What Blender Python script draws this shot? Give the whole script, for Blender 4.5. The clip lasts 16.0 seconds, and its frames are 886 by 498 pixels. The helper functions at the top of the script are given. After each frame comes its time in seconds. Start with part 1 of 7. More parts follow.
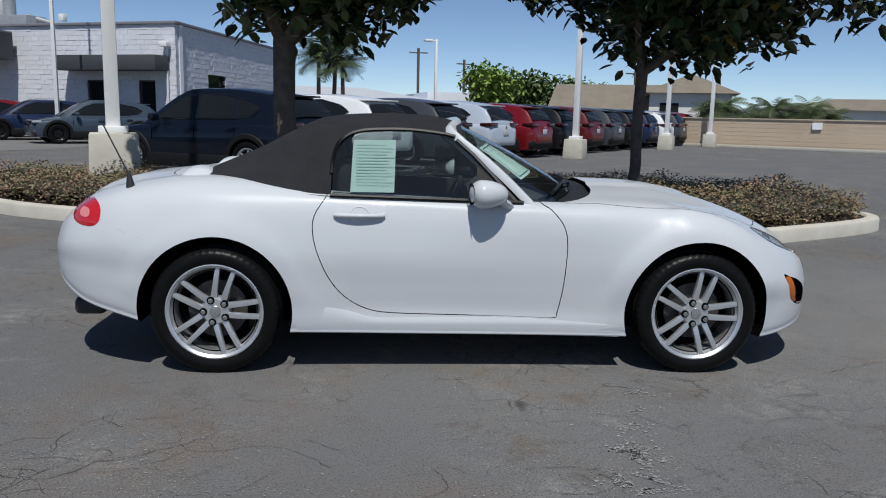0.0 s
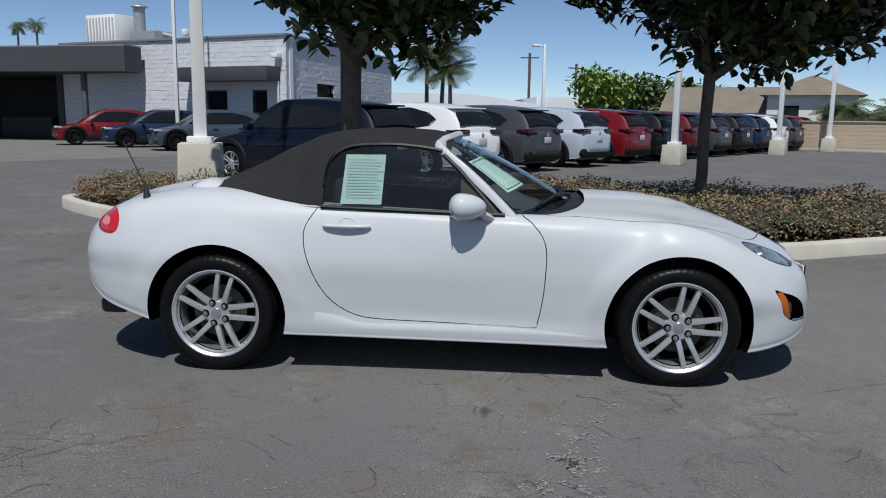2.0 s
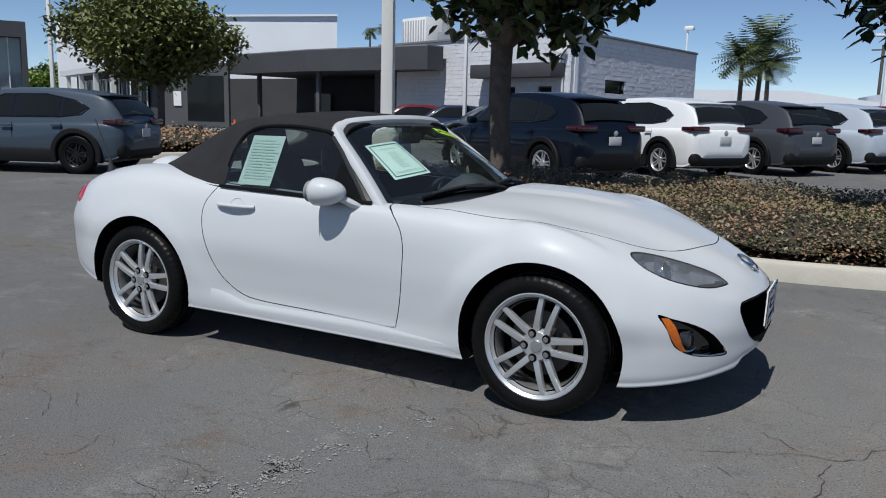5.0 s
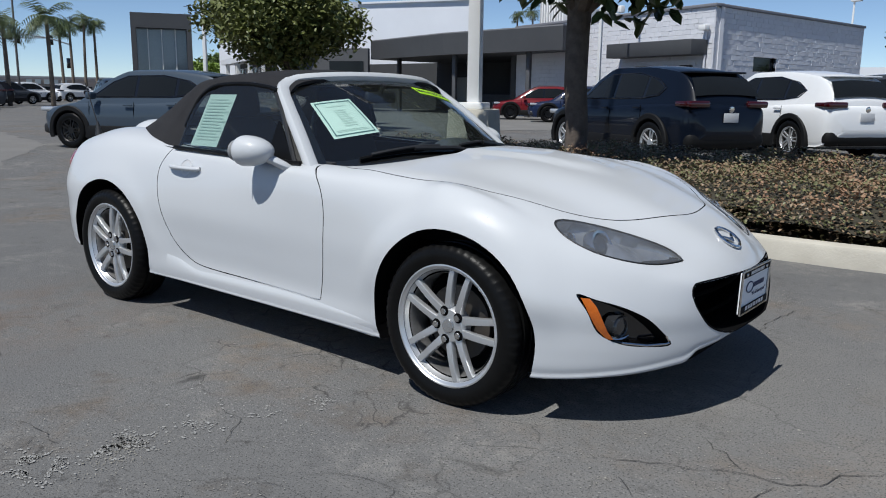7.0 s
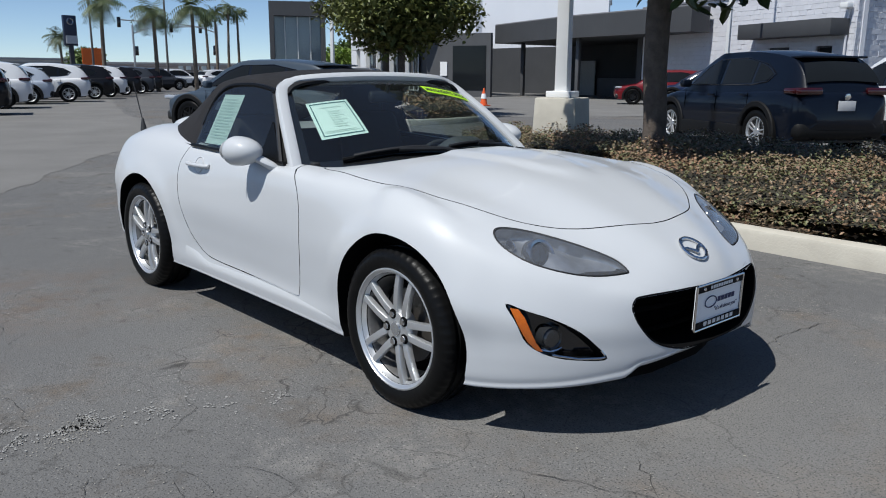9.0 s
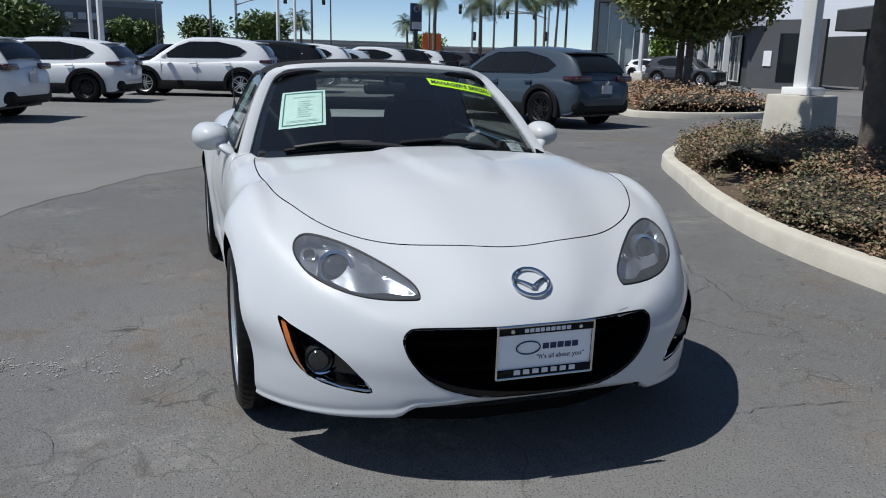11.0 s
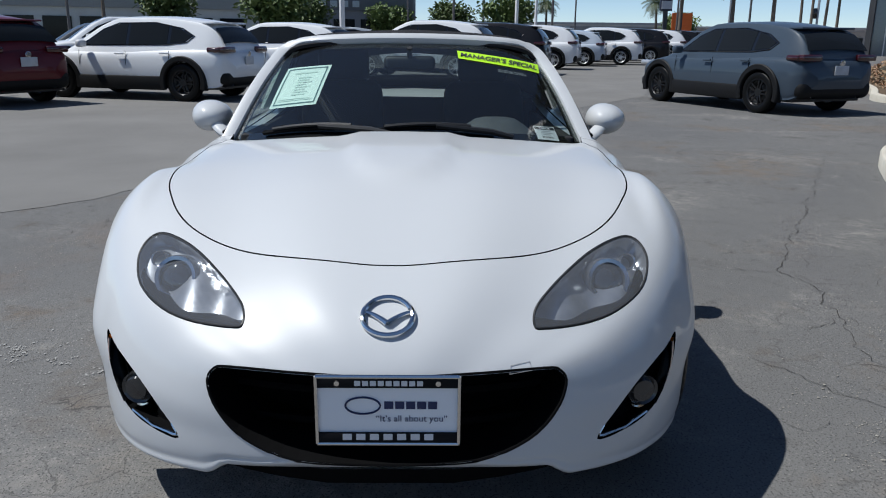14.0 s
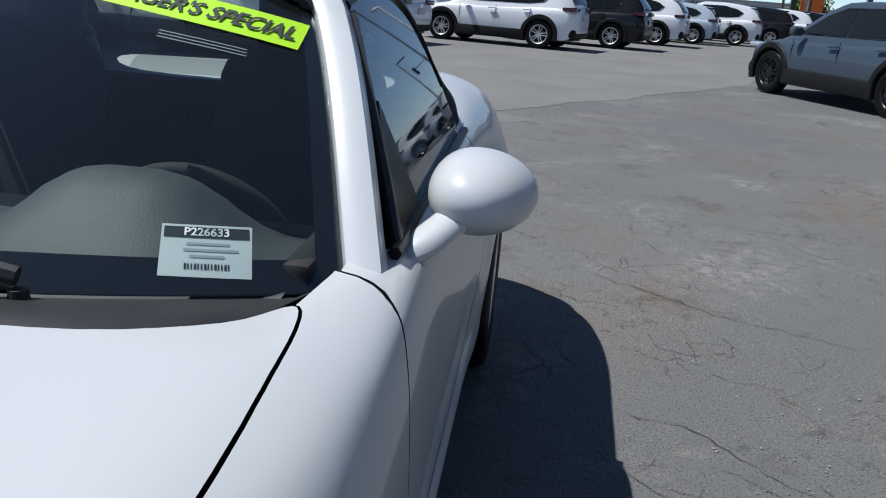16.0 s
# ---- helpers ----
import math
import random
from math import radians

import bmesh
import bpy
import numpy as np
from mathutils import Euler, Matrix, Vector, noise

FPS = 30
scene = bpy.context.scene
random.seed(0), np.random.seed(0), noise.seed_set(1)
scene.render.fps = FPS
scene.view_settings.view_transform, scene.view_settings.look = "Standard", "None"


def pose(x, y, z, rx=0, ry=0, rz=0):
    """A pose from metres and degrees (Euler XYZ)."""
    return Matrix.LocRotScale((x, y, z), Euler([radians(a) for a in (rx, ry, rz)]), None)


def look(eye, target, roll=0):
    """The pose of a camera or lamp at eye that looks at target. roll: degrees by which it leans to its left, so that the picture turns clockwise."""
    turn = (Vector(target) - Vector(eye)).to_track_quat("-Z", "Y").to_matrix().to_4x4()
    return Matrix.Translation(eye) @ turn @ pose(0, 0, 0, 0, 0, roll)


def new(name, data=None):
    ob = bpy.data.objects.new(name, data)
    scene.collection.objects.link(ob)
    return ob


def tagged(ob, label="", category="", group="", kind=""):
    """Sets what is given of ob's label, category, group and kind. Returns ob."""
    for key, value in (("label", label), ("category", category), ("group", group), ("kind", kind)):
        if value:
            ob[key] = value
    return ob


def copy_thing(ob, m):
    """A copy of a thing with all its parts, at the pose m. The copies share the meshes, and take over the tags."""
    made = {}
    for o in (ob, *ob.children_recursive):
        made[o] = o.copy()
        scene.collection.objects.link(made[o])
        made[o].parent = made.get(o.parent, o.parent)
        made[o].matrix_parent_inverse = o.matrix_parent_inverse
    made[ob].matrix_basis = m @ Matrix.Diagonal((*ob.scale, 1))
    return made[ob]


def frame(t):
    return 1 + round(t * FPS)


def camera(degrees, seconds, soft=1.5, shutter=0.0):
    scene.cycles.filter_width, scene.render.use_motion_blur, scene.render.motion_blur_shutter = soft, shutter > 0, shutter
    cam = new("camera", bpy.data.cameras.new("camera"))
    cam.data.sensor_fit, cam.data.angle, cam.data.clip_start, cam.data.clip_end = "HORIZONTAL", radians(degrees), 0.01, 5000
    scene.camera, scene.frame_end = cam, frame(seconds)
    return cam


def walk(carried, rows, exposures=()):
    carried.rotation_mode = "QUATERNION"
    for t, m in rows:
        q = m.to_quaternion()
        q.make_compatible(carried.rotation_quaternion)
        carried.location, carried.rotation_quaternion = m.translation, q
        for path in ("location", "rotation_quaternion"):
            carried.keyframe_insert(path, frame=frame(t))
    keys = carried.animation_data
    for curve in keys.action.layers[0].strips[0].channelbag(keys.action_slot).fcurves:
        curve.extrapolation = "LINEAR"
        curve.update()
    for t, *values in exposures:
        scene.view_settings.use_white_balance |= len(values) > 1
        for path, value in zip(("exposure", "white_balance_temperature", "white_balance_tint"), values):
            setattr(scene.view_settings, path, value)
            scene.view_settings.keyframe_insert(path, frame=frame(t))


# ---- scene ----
cam = camera(58.3, 16.0, soft=1.05)
PATH = [
    (0, (-0.294, -4.559, 1.237), (-0.182, -2.59, 0.905), 1.2),
    (0.5, (-0.086, -4.574, 1.143), (-0.053, -2.6, 0.825), 0.8),
    (1, (-0.012, -4.595, 1.124), (-0.045, -2.619, 0.816), 0.5),
    (1.5, (0.054, -4.614, 1.231), (-0.035, -2.642, 0.909), 0.7),
    (2, (0.349, -4.701, 1.301), (0.175, -2.735, 0.976), 0.7),
    (2.5, (0.675, -4.646, 1.27), (0.391, -2.694, 0.939), 1.0),
    (3, (1.052, -4.561, 1.298), (0.643, -2.634, 0.952), 1.1),
    (3.5, (1.408, -4.474, 1.299), (0.87, -2.578, 0.957), 1.1),
    (4, (1.723, -4.279, 1.281), (1.053, -2.425, 0.94), 1.1),
    (4.2, (1.86, -4.196, 1.245), (1.132, -2.362, 0.916), 1.1),
    (6.3, (2.811, -3.242, 1.287), (1.648, -1.664, 0.891), 1.2),
    (6.5, (2.845, -3.169, 1.254), (1.658, -1.606, 0.868), 1.1),
    (7, (2.917, -2.995, 1.128), (1.675, -1.475, 0.744), 0.7),
    (7.5, (3.0, -2.933, 1.079), (1.716, -1.45, 0.69), 0.5),
    (8, (3.04, -2.898, 1.109), (1.713, -1.455, 0.711), 0.5),
    (8.2, (3.088, -2.873, 1.17), (1.74, -1.451, 0.769), 0.6),
    (10.3, (3.852, -1.56, 1.257), (2.123, -0.67, 0.789), 0.7),
    (10.5, (3.884, -1.398, 1.276), (2.117, -0.589, 0.805), 1.2),
    (11, (4.005, -0.977, 1.264), (2.156, -0.376, 0.794), 1.4),
    (11.5, (4.056, -0.596, 1.253), (2.151, -0.202, 0.786), 1.1),
    (12, (4.019, -0.244, 1.236), (2.088, -0.02, 0.766), 1.1),
    (12.5, (4.07, -0.069, 1.242), (2.13, 0.037, 0.766), 0.8),
    (13, (4.078, -0.036, 1.247), (2.139, 0.004, 0.758), 0.6),
    (13.5, (4.005, 0.008, 1.244), (2.07, 0.022, 0.739), 0.4),
    (14, (3.574, 0.116, 1.221), (1.643, 0.126, 0.702), 0.6),
    (14.5, (3.024, 0.322, 1.216), (1.099, 0.326, 0.675), 1.0),
    (15, (2.460, 0.562, 1.203), (0.540, 0.530, 0.643), 2.0),
    (15.5, (1.883, 0.757, 1.195), (-0.027, 0.658, 0.612), 3.3),
    (16, (1.291, 0.914, 1.166), (-0.601, 0.701, 0.555), 4.4),
]
walk(cam, [(t, look(eye, target, roll)) for t, eye, target, roll in PATH],
     exposures=[(t, ev, k, 8) for t, ev, k in ((0, -0.17, 6220), (4, -0.14, 6250), (7, -0.01, 6230), (12, 0.08, 6240), (13.4, 0.14, 6150), (14, 0.05, 6150), (14.5, -0.2, 6180), (15.3, -0.1, 6200), (16, 0.24, 6120))])

# ---- world and sun ----
world = bpy.data.worlds.new("world")
scene.world = world
world.use_nodes = True
wn = world.node_tree
sky = wn.nodes.new("ShaderNodeTexSky")
sky.sky_type, sky.sun_disc = "NISHITA", False
sky.sun_elevation, sky.sun_rotation = radians(60), radians(180)
sky.air_density, sky.dust_density, sky.ozone_density = 0.55, 0.0, 1.8
wn.links.new(sky.outputs[0], wn.nodes["Background"].inputs[0])
wn.nodes["Background"].inputs[1].default_value = 0.104
sun = new("sun", bpy.data.lights.new("sun", "SUN"))
sun.data.energy, sun.data.angle, sun.data.color = 4.65, radians(0.53), (1.0, 0.96, 0.9)
sun.matrix_world = look((0, -5.0, 8.66), (0, 0, 0))
scene.view_settings.exposure = 0.0


# ---- materials ----
MATS = {}


def mat(name, col, rough=0.6, metal=0.0, col2=None, scale=8.0, amount=0.5, bump=0.0, bscale=60.0, coat=0.0, spec=0.5,
        vary=0.0, fine=0.0):
    """A surface: two tones mixed by two sizes of noise, fine relief, and small variation from object to object."""
    if name in MATS:
        return MATS[name]
    m = bpy.data.materials.new(name)
    m.use_nodes = True
    nt = m.node_tree
    b = nt.nodes["Principled BSDF"]
    b.inputs["Roughness"].default_value, b.inputs["Metallic"].default_value = rough, metal
    b.inputs["Coat Weight"].default_value, b.inputs["Coat Roughness"].default_value = coat, 0.04
    b.inputs["Specular IOR Level"].default_value = spec
    tc = nt.nodes.new("ShaderNodeTexCoord")
    c2 = col2 or tuple(v * 0.8 for v in col)
    n1 = nt.nodes.new("ShaderNodeTexNoise")
    n1.inputs["Scale"].default_value, n1.inputs["Detail"].default_value, n1.inputs["Roughness"].default_value = scale, 6, 0.6
    nt.links.new(tc.outputs["Object"], n1.inputs["Vector"])
    ramp = nt.nodes.new("ShaderNodeMapRange")
    ramp.inputs["From Min"].default_value, ramp.inputs["From Max"].default_value = 0.5 - 0.25, 0.5 + 0.25
    ramp.inputs["To Max"].default_value = amount * 2
    nt.links.new(n1.outputs["Fac"], ramp.inputs["Value"])
    mix = nt.nodes.new("ShaderNodeMix")
    mix.data_type = "RGBA"
    mix.inputs["A"].default_value, mix.inputs["B"].default_value = (*col, 1), (*c2, 1)
    nt.links.new(ramp.outputs[0], mix.inputs["Factor"])
    out = mix.outputs["Result"]
    if vary:
        info = nt.nodes.new("ShaderNodeObjectInfo")
        geo = nt.nodes.new("ShaderNodeNewGeometry")
        add = nt.nodes.new("ShaderNodeMath")
        nt.links.new(info.outputs["Random"], add.inputs[0])
        nt.links.new(geo.outputs["Random Per Island"], add.inputs[1])
        mr = nt.nodes.new("ShaderNodeMapRange")
        mr.inputs["From Max"].default_value = 2.0
        mr.inputs["To Min"].default_value, mr.inputs["To Max"].default_value = 1 - vary, 1 + vary
        nt.links.new(add.outputs[0], mr.inputs["Value"])
        mul = nt.nodes.new("ShaderNodeVectorMath")
        mul.operation = "SCALE"
        nt.links.new(out, mul.inputs[0])
        nt.links.new(mr.outputs[0], mul.inputs["Scale"])
        out = mul.outputs[0]
    nt.links.new(out, b.inputs["Base Color"])
    if bump:
        n2 = nt.nodes.new("ShaderNodeTexNoise")
        n2.inputs["Scale"].default_value, n2.inputs["Detail"].default_value = bscale, 4
        nt.links.new(tc.outputs["Object"], n2.inputs["Vector"])
        bp = nt.nodes.new("ShaderNodeBump")
        bp.inputs["Strength"].default_value, bp.inputs["Distance"].default_value = bump, 0.01
        nt.links.new(n2.outputs["Fac"], bp.inputs["Height"])
        nt.links.new(bp.outputs[0], b.inputs["Normal"])
    MATS[name] = m
    return m


def glass(name, tint, rough=0.02, clear=0.7, haze=0.0, mirror=0.05):
    """Thin pane: part of the light goes straight through with a tint, the rest mirrors by Fresnel."""
    if name in MATS:
        return MATS[name]
    m = bpy.data.materials.new(name)
    m.use_nodes = True
    nt = m.node_tree
    nt.nodes.remove(nt.nodes["Principled BSDF"])
    tr, gl, mx, lw = (nt.nodes.new("ShaderNode" + k) for k in ("BsdfTransparent", "BsdfGlossy", "MixShader", "LayerWeight"))
    tr.inputs[0].default_value = (*[clear * v for v in tint], 1)
    gl.inputs["Roughness"].default_value = rough
    lw.inputs["Blend"].default_value = 0.5
    pw, ad = nt.nodes.new("ShaderNodeMath"), nt.nodes.new("ShaderNodeMath")
    pw.operation, ad.operation = "POWER", "MULTIPLY_ADD"
    pw.inputs[1].default_value, ad.inputs[1].default_value, ad.inputs[2].default_value = 4.2, 0.9, mirror
    nt.links.new(lw.outputs["Facing"], pw.inputs[0])
    nt.links.new(pw.outputs[0], ad.inputs[0])
    nt.links.new(ad.outputs[0], mx.inputs[0])
    nt.links.new(tr.outputs[0], mx.inputs[1])
    nt.links.new(gl.outputs[0], mx.inputs[2])
    out = mx.outputs[0]
    if haze:
        # pale diffuse film: dust and lens haze, also painting the windscreen's sky-reflection veil
        df, m2 = nt.nodes.new("ShaderNodeBsdfDiffuse"), nt.nodes.new("ShaderNodeMixShader")
        df.inputs[0].default_value = (0.72, 0.75, 0.80, 1)
        m2.inputs[0].default_value = haze
        nt.links.new(out, m2.inputs[1])
        nt.links.new(df.outputs[0], m2.inputs[2])
        out = m2.outputs[0]
    nt.links.new(out, nt.nodes["Material Output"].inputs[0])
    MATS[name] = m
    return m


def asphalt():
    m = mat("asphalt", (0.118, 0.118, 0.120), 0.92, col2=(0.155, 0.152, 0.147), scale=0.35, amount=0.5, bump=0.4, bscale=150, spec=0.25)
    nt = m.node_tree
    b = nt.nodes["Principled BSDF"]
    tc = nt.nodes["Texture Coordinate"]
    base = b.inputs["Base Color"].links[0].from_socket

    def noise_at(scale, detail=6, rough=0.6):
        n = nt.nodes.new("ShaderNodeTexNoise")
        n.inputs["Scale"].default_value, n.inputs["Detail"].default_value, n.inputs["Roughness"].default_value = scale, detail, rough
        nt.links.new(tc.outputs["Object"], n.inputs["Vector"])
        return n.outputs["Fac"]

    def ranged(s, a, z, lo, hi):
        r = nt.nodes.new("ShaderNodeMapRange")
        for k, v in (("From Min", a), ("From Max", z), ("To Min", lo), ("To Max", hi)):
            r.inputs[k].default_value = v
        nt.links.new(s, r.inputs["Value"])
        return r.outputs[0]

    def mixed(fac, a, colour):
        x = nt.nodes.new("ShaderNodeMix")
        x.data_type = "RGBA"
        nt.links.new(fac, x.inputs["Factor"])
        nt.links.new(a, x.inputs["A"])
        x.inputs["B"].default_value = (*colour, 1)
        return x.outputs["Result"]

    def times(a, c):
        x = nt.nodes.new("ShaderNodeMath")
        x.operation = "MULTIPLY"
        nt.links.new(a, x.inputs[0])
        nt.links.new(c, x.inputs[1])
        return x.outputs[0]

    # dry dusty blotches where the seal coat has worn through, broken up by fine grit
    blot = times(ranged(noise_at(0.9, 9, 0.72), 0.52, 0.66, 0, 1), ranged(noise_at(14, 5, 0.7), 0.42, 0.6, 0, 1))
    base = mixed(ranged(blot, 0, 1, 0, 0.75), base, (0.30, 0.285, 0.26))
    grit = ranged(noise_at(95, 3, 0.6), 0.59, 0.69, 0, 0.85)
    base = mixed(times(grit, ranged(noise_at(0.5), 0.45, 0.6, 0.2, 1)), base, (0.38, 0.365, 0.34))
    dark = times(ranged(noise_at(2.2, 8, 0.7), 0.56, 0.68, 0, 1), ranged(noise_at(0.35), 0.42, 0.56, 0, 1))
    base = mixed(ranged(dark, 0, 1, 0, 0.75), base, (0.07, 0.067, 0.064))
    brown = times(ranged(noise_at(0.55, 7, 0.7), 0.52, 0.64, 0, 0.8), ranged(noise_at(7, 6, 0.7), 0.4, 0.6, 0.2, 1))
    base = mixed(brown, base, (0.165, 0.132, 0.102))
    # crazed patches: fine broken cracks and scuffs
    cw = nt.nodes.new("ShaderNodeVectorMath")
    cw.operation = "MULTIPLY_ADD"
    cwn = nt.nodes.new("ShaderNodeTexNoise")
    cwn.inputs["Scale"].default_value, cwn.inputs["Detail"].default_value = 7, 5
    nt.links.new(tc.outputs["Object"], cwn.inputs["Vector"])
    nt.links.new(cwn.outputs["Color"], cw.inputs[0])
    cw.inputs[1].default_value = (0.16, 0.16, 0.0)
    nt.links.new(tc.outputs["Object"], cw.inputs[2])
    cv = nt.nodes.new("ShaderNodeTexVoronoi")
    cv.feature = "DISTANCE_TO_EDGE"
    cv.inputs["Scale"].default_value = 4.5
    nt.links.new(cw.outputs[0], cv.inputs["Vector"])
    zone = ranged(noise_at(0.55, 4, 0.6), 0.47, 0.56, 0, 1)
    craze = times(times(ranged(cv.outputs["Distance"], 0.0, 0.022, 1, 0), ranged(noise_at(3.5, 4, 0.6), 0.48, 0.56, 0, 1)), zone)
    base = mixed(ranged(craze, 0, 1, 0, 0.9), base, (0.045, 0.043, 0.041))
    scuff = times(ranged(noise_at(11, 9, 0.8), 0.54, 0.64, 0, 0.9), ranged(noise_at(1.3, 5, 0.7), 0.46, 0.6, 0.1, 1))
    base = mixed(scuff, base, (0.056, 0.054, 0.052))
    pale = times(ranged(noise_at(26, 8, 0.8), 0.56, 0.66, 0, 0.9), ranged(noise_at(1.1, 6, 0.7), 0.5, 0.62, 0.05, 1))
    base = mixed(pale, base, (0.27, 0.262, 0.245))
    # a stretch before the nose where the seal coat is scoured grey
    dv = nt.nodes.new("ShaderNodeVectorMath")
    dv.operation = "DISTANCE"
    nt.links.new(tc.outputs["Object"], dv.inputs[0])
    dv.inputs[1].default_value = (3.3, 0.2, 0)
    worn = times(ranged(dv.outputs["Value"], 1.0, 2.7, 1, 0), ranged(noise_at(1.7, 8, 0.7), 0.30, 0.62, 0.35, 1))
    base = mixed(ranged(worn, 0, 1, 0, 0.62), base, (0.215, 0.208, 0.196))
    # rusty stains with ragged edges
    for sx_, sy_, sr_ in ((-1.25, -1.45, 1.0), (1.75, -2.15, 0.75), (-0.2, -2.3, 0.5)):
        dv = nt.nodes.new("ShaderNodeVectorMath")
        dv.operation = "DISTANCE"
        nt.links.new(tc.outputs["Object"], dv.inputs[0])
        dv.inputs[1].default_value = (sx_, sy_, 0)
        spot = times(ranged(dv.outputs["Value"], sr_ * 0.3, sr_, 1, 0), ranged(noise_at(3.2, 8, 0.75), 0.42, 0.62, 0, 1))
        base = mixed(ranged(spot, 0, 1, 0, 0.6), base, (0.16, 0.122, 0.098))
    # small dark pits and pale chips between the stones
    pits = ranged(noise_at(130, 2, 0.5), 0.36, 0.43, 0.8, 0)
    base = mixed(pits, base, (0.05, 0.049, 0.048))
    # hairline cracking: edges of large warped cells, showing only in patches
    warp = nt.nodes.new("ShaderNodeTexNoise")
    warp.inputs["Scale"].default_value, warp.inputs["Detail"].default_value = 2.5, 6
    nt.links.new(tc.outputs["Object"], warp.inputs["Vector"])
    wm = nt.nodes.new("ShaderNodeVectorMath")
    wm.operation = "MULTIPLY_ADD"
    nt.links.new(warp.outputs["Color"], wm.inputs[0])
    wm.inputs[1].default_value = (0.5, 0.5, 0.0)
    nt.links.new(tc.outputs["Object"], wm.inputs[2])
    v = nt.nodes.new("ShaderNodeTexVoronoi")
    v.feature = "DISTANCE_TO_EDGE"
    v.inputs["Scale"].default_value = 1.1
    nt.links.new(wm.outputs[0], v.inputs["Vector"])
    line = times(ranged(v.outputs["Distance"], 0.0, 0.007, 1, 0), ranged(noise_at(0.8), 0.54, 0.6, 0, 1))
    base = mixed(ranged(line, 0, 1, 0, 0.45), base, (0.022, 0.021, 0.02))
    nt.links.new(base, b.inputs["Base Color"])
    return m


ASPHALT = asphalt()
OLD_ASPHALT = mat("worn_grey_pavement", (0.205, 0.20, 0.192), 0.95, col2=(0.15, 0.146, 0.14), scale=0.6, amount=0.5, bump=0.3, bscale=150, spec=0.2)
CONCRETE = mat("concrete", (0.56, 0.53, 0.455), 0.9, col2=(0.44, 0.41, 0.35), scale=3.5, amount=0.5, bump=0.25, bscale=70, spec=0.2)
SOIL = mat("soil", (0.16, 0.12, 0.085), 0.98, col2=(0.09, 0.068, 0.05), scale=6, bump=0.6, bscale=40, spec=0.1)
BLACK = mat("black_plastic", (0.016, 0.016, 0.017), 0.5, col2=(0.024, 0.024, 0.025), scale=20, bump=0.06, bscale=300)
GLOSSBLACK = mat("gloss_black", (0.008, 0.008, 0.009), 0.12, coat=0.6)
RUBBER = mat("tyre_rubber", (0.005, 0.005, 0.0052), 0.36, col2=(0.007, 0.007, 0.007), scale=14, bump=0.06, bscale=220, spec=0.12)
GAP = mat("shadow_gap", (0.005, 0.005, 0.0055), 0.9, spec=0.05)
SILVER = mat("alloy_silver", (0.62, 0.63, 0.64), 0.38, 0.75, col2=(0.6, 0.61, 0.62), scale=30, amount=0.3, coat=0.3)
DARKMETAL = mat("dark_metal", (0.06, 0.06, 0.062), 0.55, 0.6, col2=(0.10, 0.085, 0.07), scale=12)
CHROME = mat("chrome", (0.66, 0.655, 0.65), 0.12, 1.0, col2=(0.60, 0.60, 0.60), scale=10)
PEARL = mat("pearl_white_paint", (0.535, 0.55, 0.565), 0.38, col2=(0.52, 0.535, 0.55), scale=1.5, amount=0.4, coat=0.55, bump=0.01, bscale=900, spec=0.2)
CLOTH = mat("black_fabric", (0.021, 0.021, 0.023), 0.95, col2=(0.030, 0.0295, 0.032), scale=9, bump=0.25, bscale=520, spec=0.15)
WIND = glass("windscreen_glass", (0.92, 1.0, 0.97), clear=0.86, haze=0.008, mirror=0.075)
SIDEGLASS = glass("side_glass", (0.88, 0.97, 0.95), clear=0.70, haze=0.012)
PAPER = mat("printed_paper", (0.72, 0.86, 0.80), 0.7, col2=(0.69, 0.83, 0.77), scale=5, amount=0.3)
WHITECARD = mat("white_card", (0.86, 0.87, 0.89), 0.6, scale=5, amount=0.1)
INK = mat("print_ink", (0.04, 0.045, 0.055), 0.7)
GREYINK = mat("grey_print", (0.62, 0.76, 0.70), 0.8)
LIME = mat("lime_banner", (0.48, 0.86, 0.02), 0.5, scale=3, amount=0.15)
AMBER = mat("amber_lens", (0.62, 0.15, 0.01), 0.15, col2=(0.45, 0.09, 0.006), scale=60, coat=0.8)
REDLENS = mat("red_lens", (0.55, 0.012, 0.016), 0.12, col2=(0.42, 0.008, 0.012), scale=50, coat=0.8)
DARKRED = mat("dark_red_lens", (0.04, 0.002, 0.003), 0.12, coat=0.8)
HOUSING = mat("lamp_housing", (0.60, 0.61, 0.63), 0.16, 0.85, col2=(0.16, 0.165, 0.17), scale=9)
INTERIOR = mat("dark_interior", (0.012, 0.012, 0.0135), 0.8, col2=(0.018, 0.018, 0.02), scale=15, bump=0.1, bscale=200)
DASH = mat("dash_top", (0.07, 0.076, 0.084), 0.6, col2=(0.052, 0.056, 0.062), scale=15, bump=0.1, bscale=300)
WHITEPAINT = mat("white_painted_steel", (0.80, 0.80, 0.79), 0.45, col2=(0.72, 0.715, 0.70), scale=4, amount=0.3)
BARK = mat("bark", (0.15, 0.125, 0.105), 0.95, col2=(0.075, 0.062, 0.054), scale=9, bump=0.9, bscale=26, spec=0.15)
PALMBARK = mat("palm_bark", (0.20, 0.165, 0.13), 0.95, col2=(0.12, 0.10, 0.08), scale=5, bump=0.8, bscale=14, spec=0.15)
LEAF = mat("glossy_leaf", (0.034, 0.055, 0.020), 0.34, col2=(0.055, 0.078, 0.026), scale=2, vary=0.45, spec=0.5)
LEAFLIGHT = mat("light_leaf", (0.13, 0.145, 0.032), 0.55, col2=(0.08, 0.10, 0.026), scale=1, vary=0.4)
LEAFYELLOW = mat("yellow_leaf", (0.42, 0.25, 0.03), 0.5, vary=0.3)
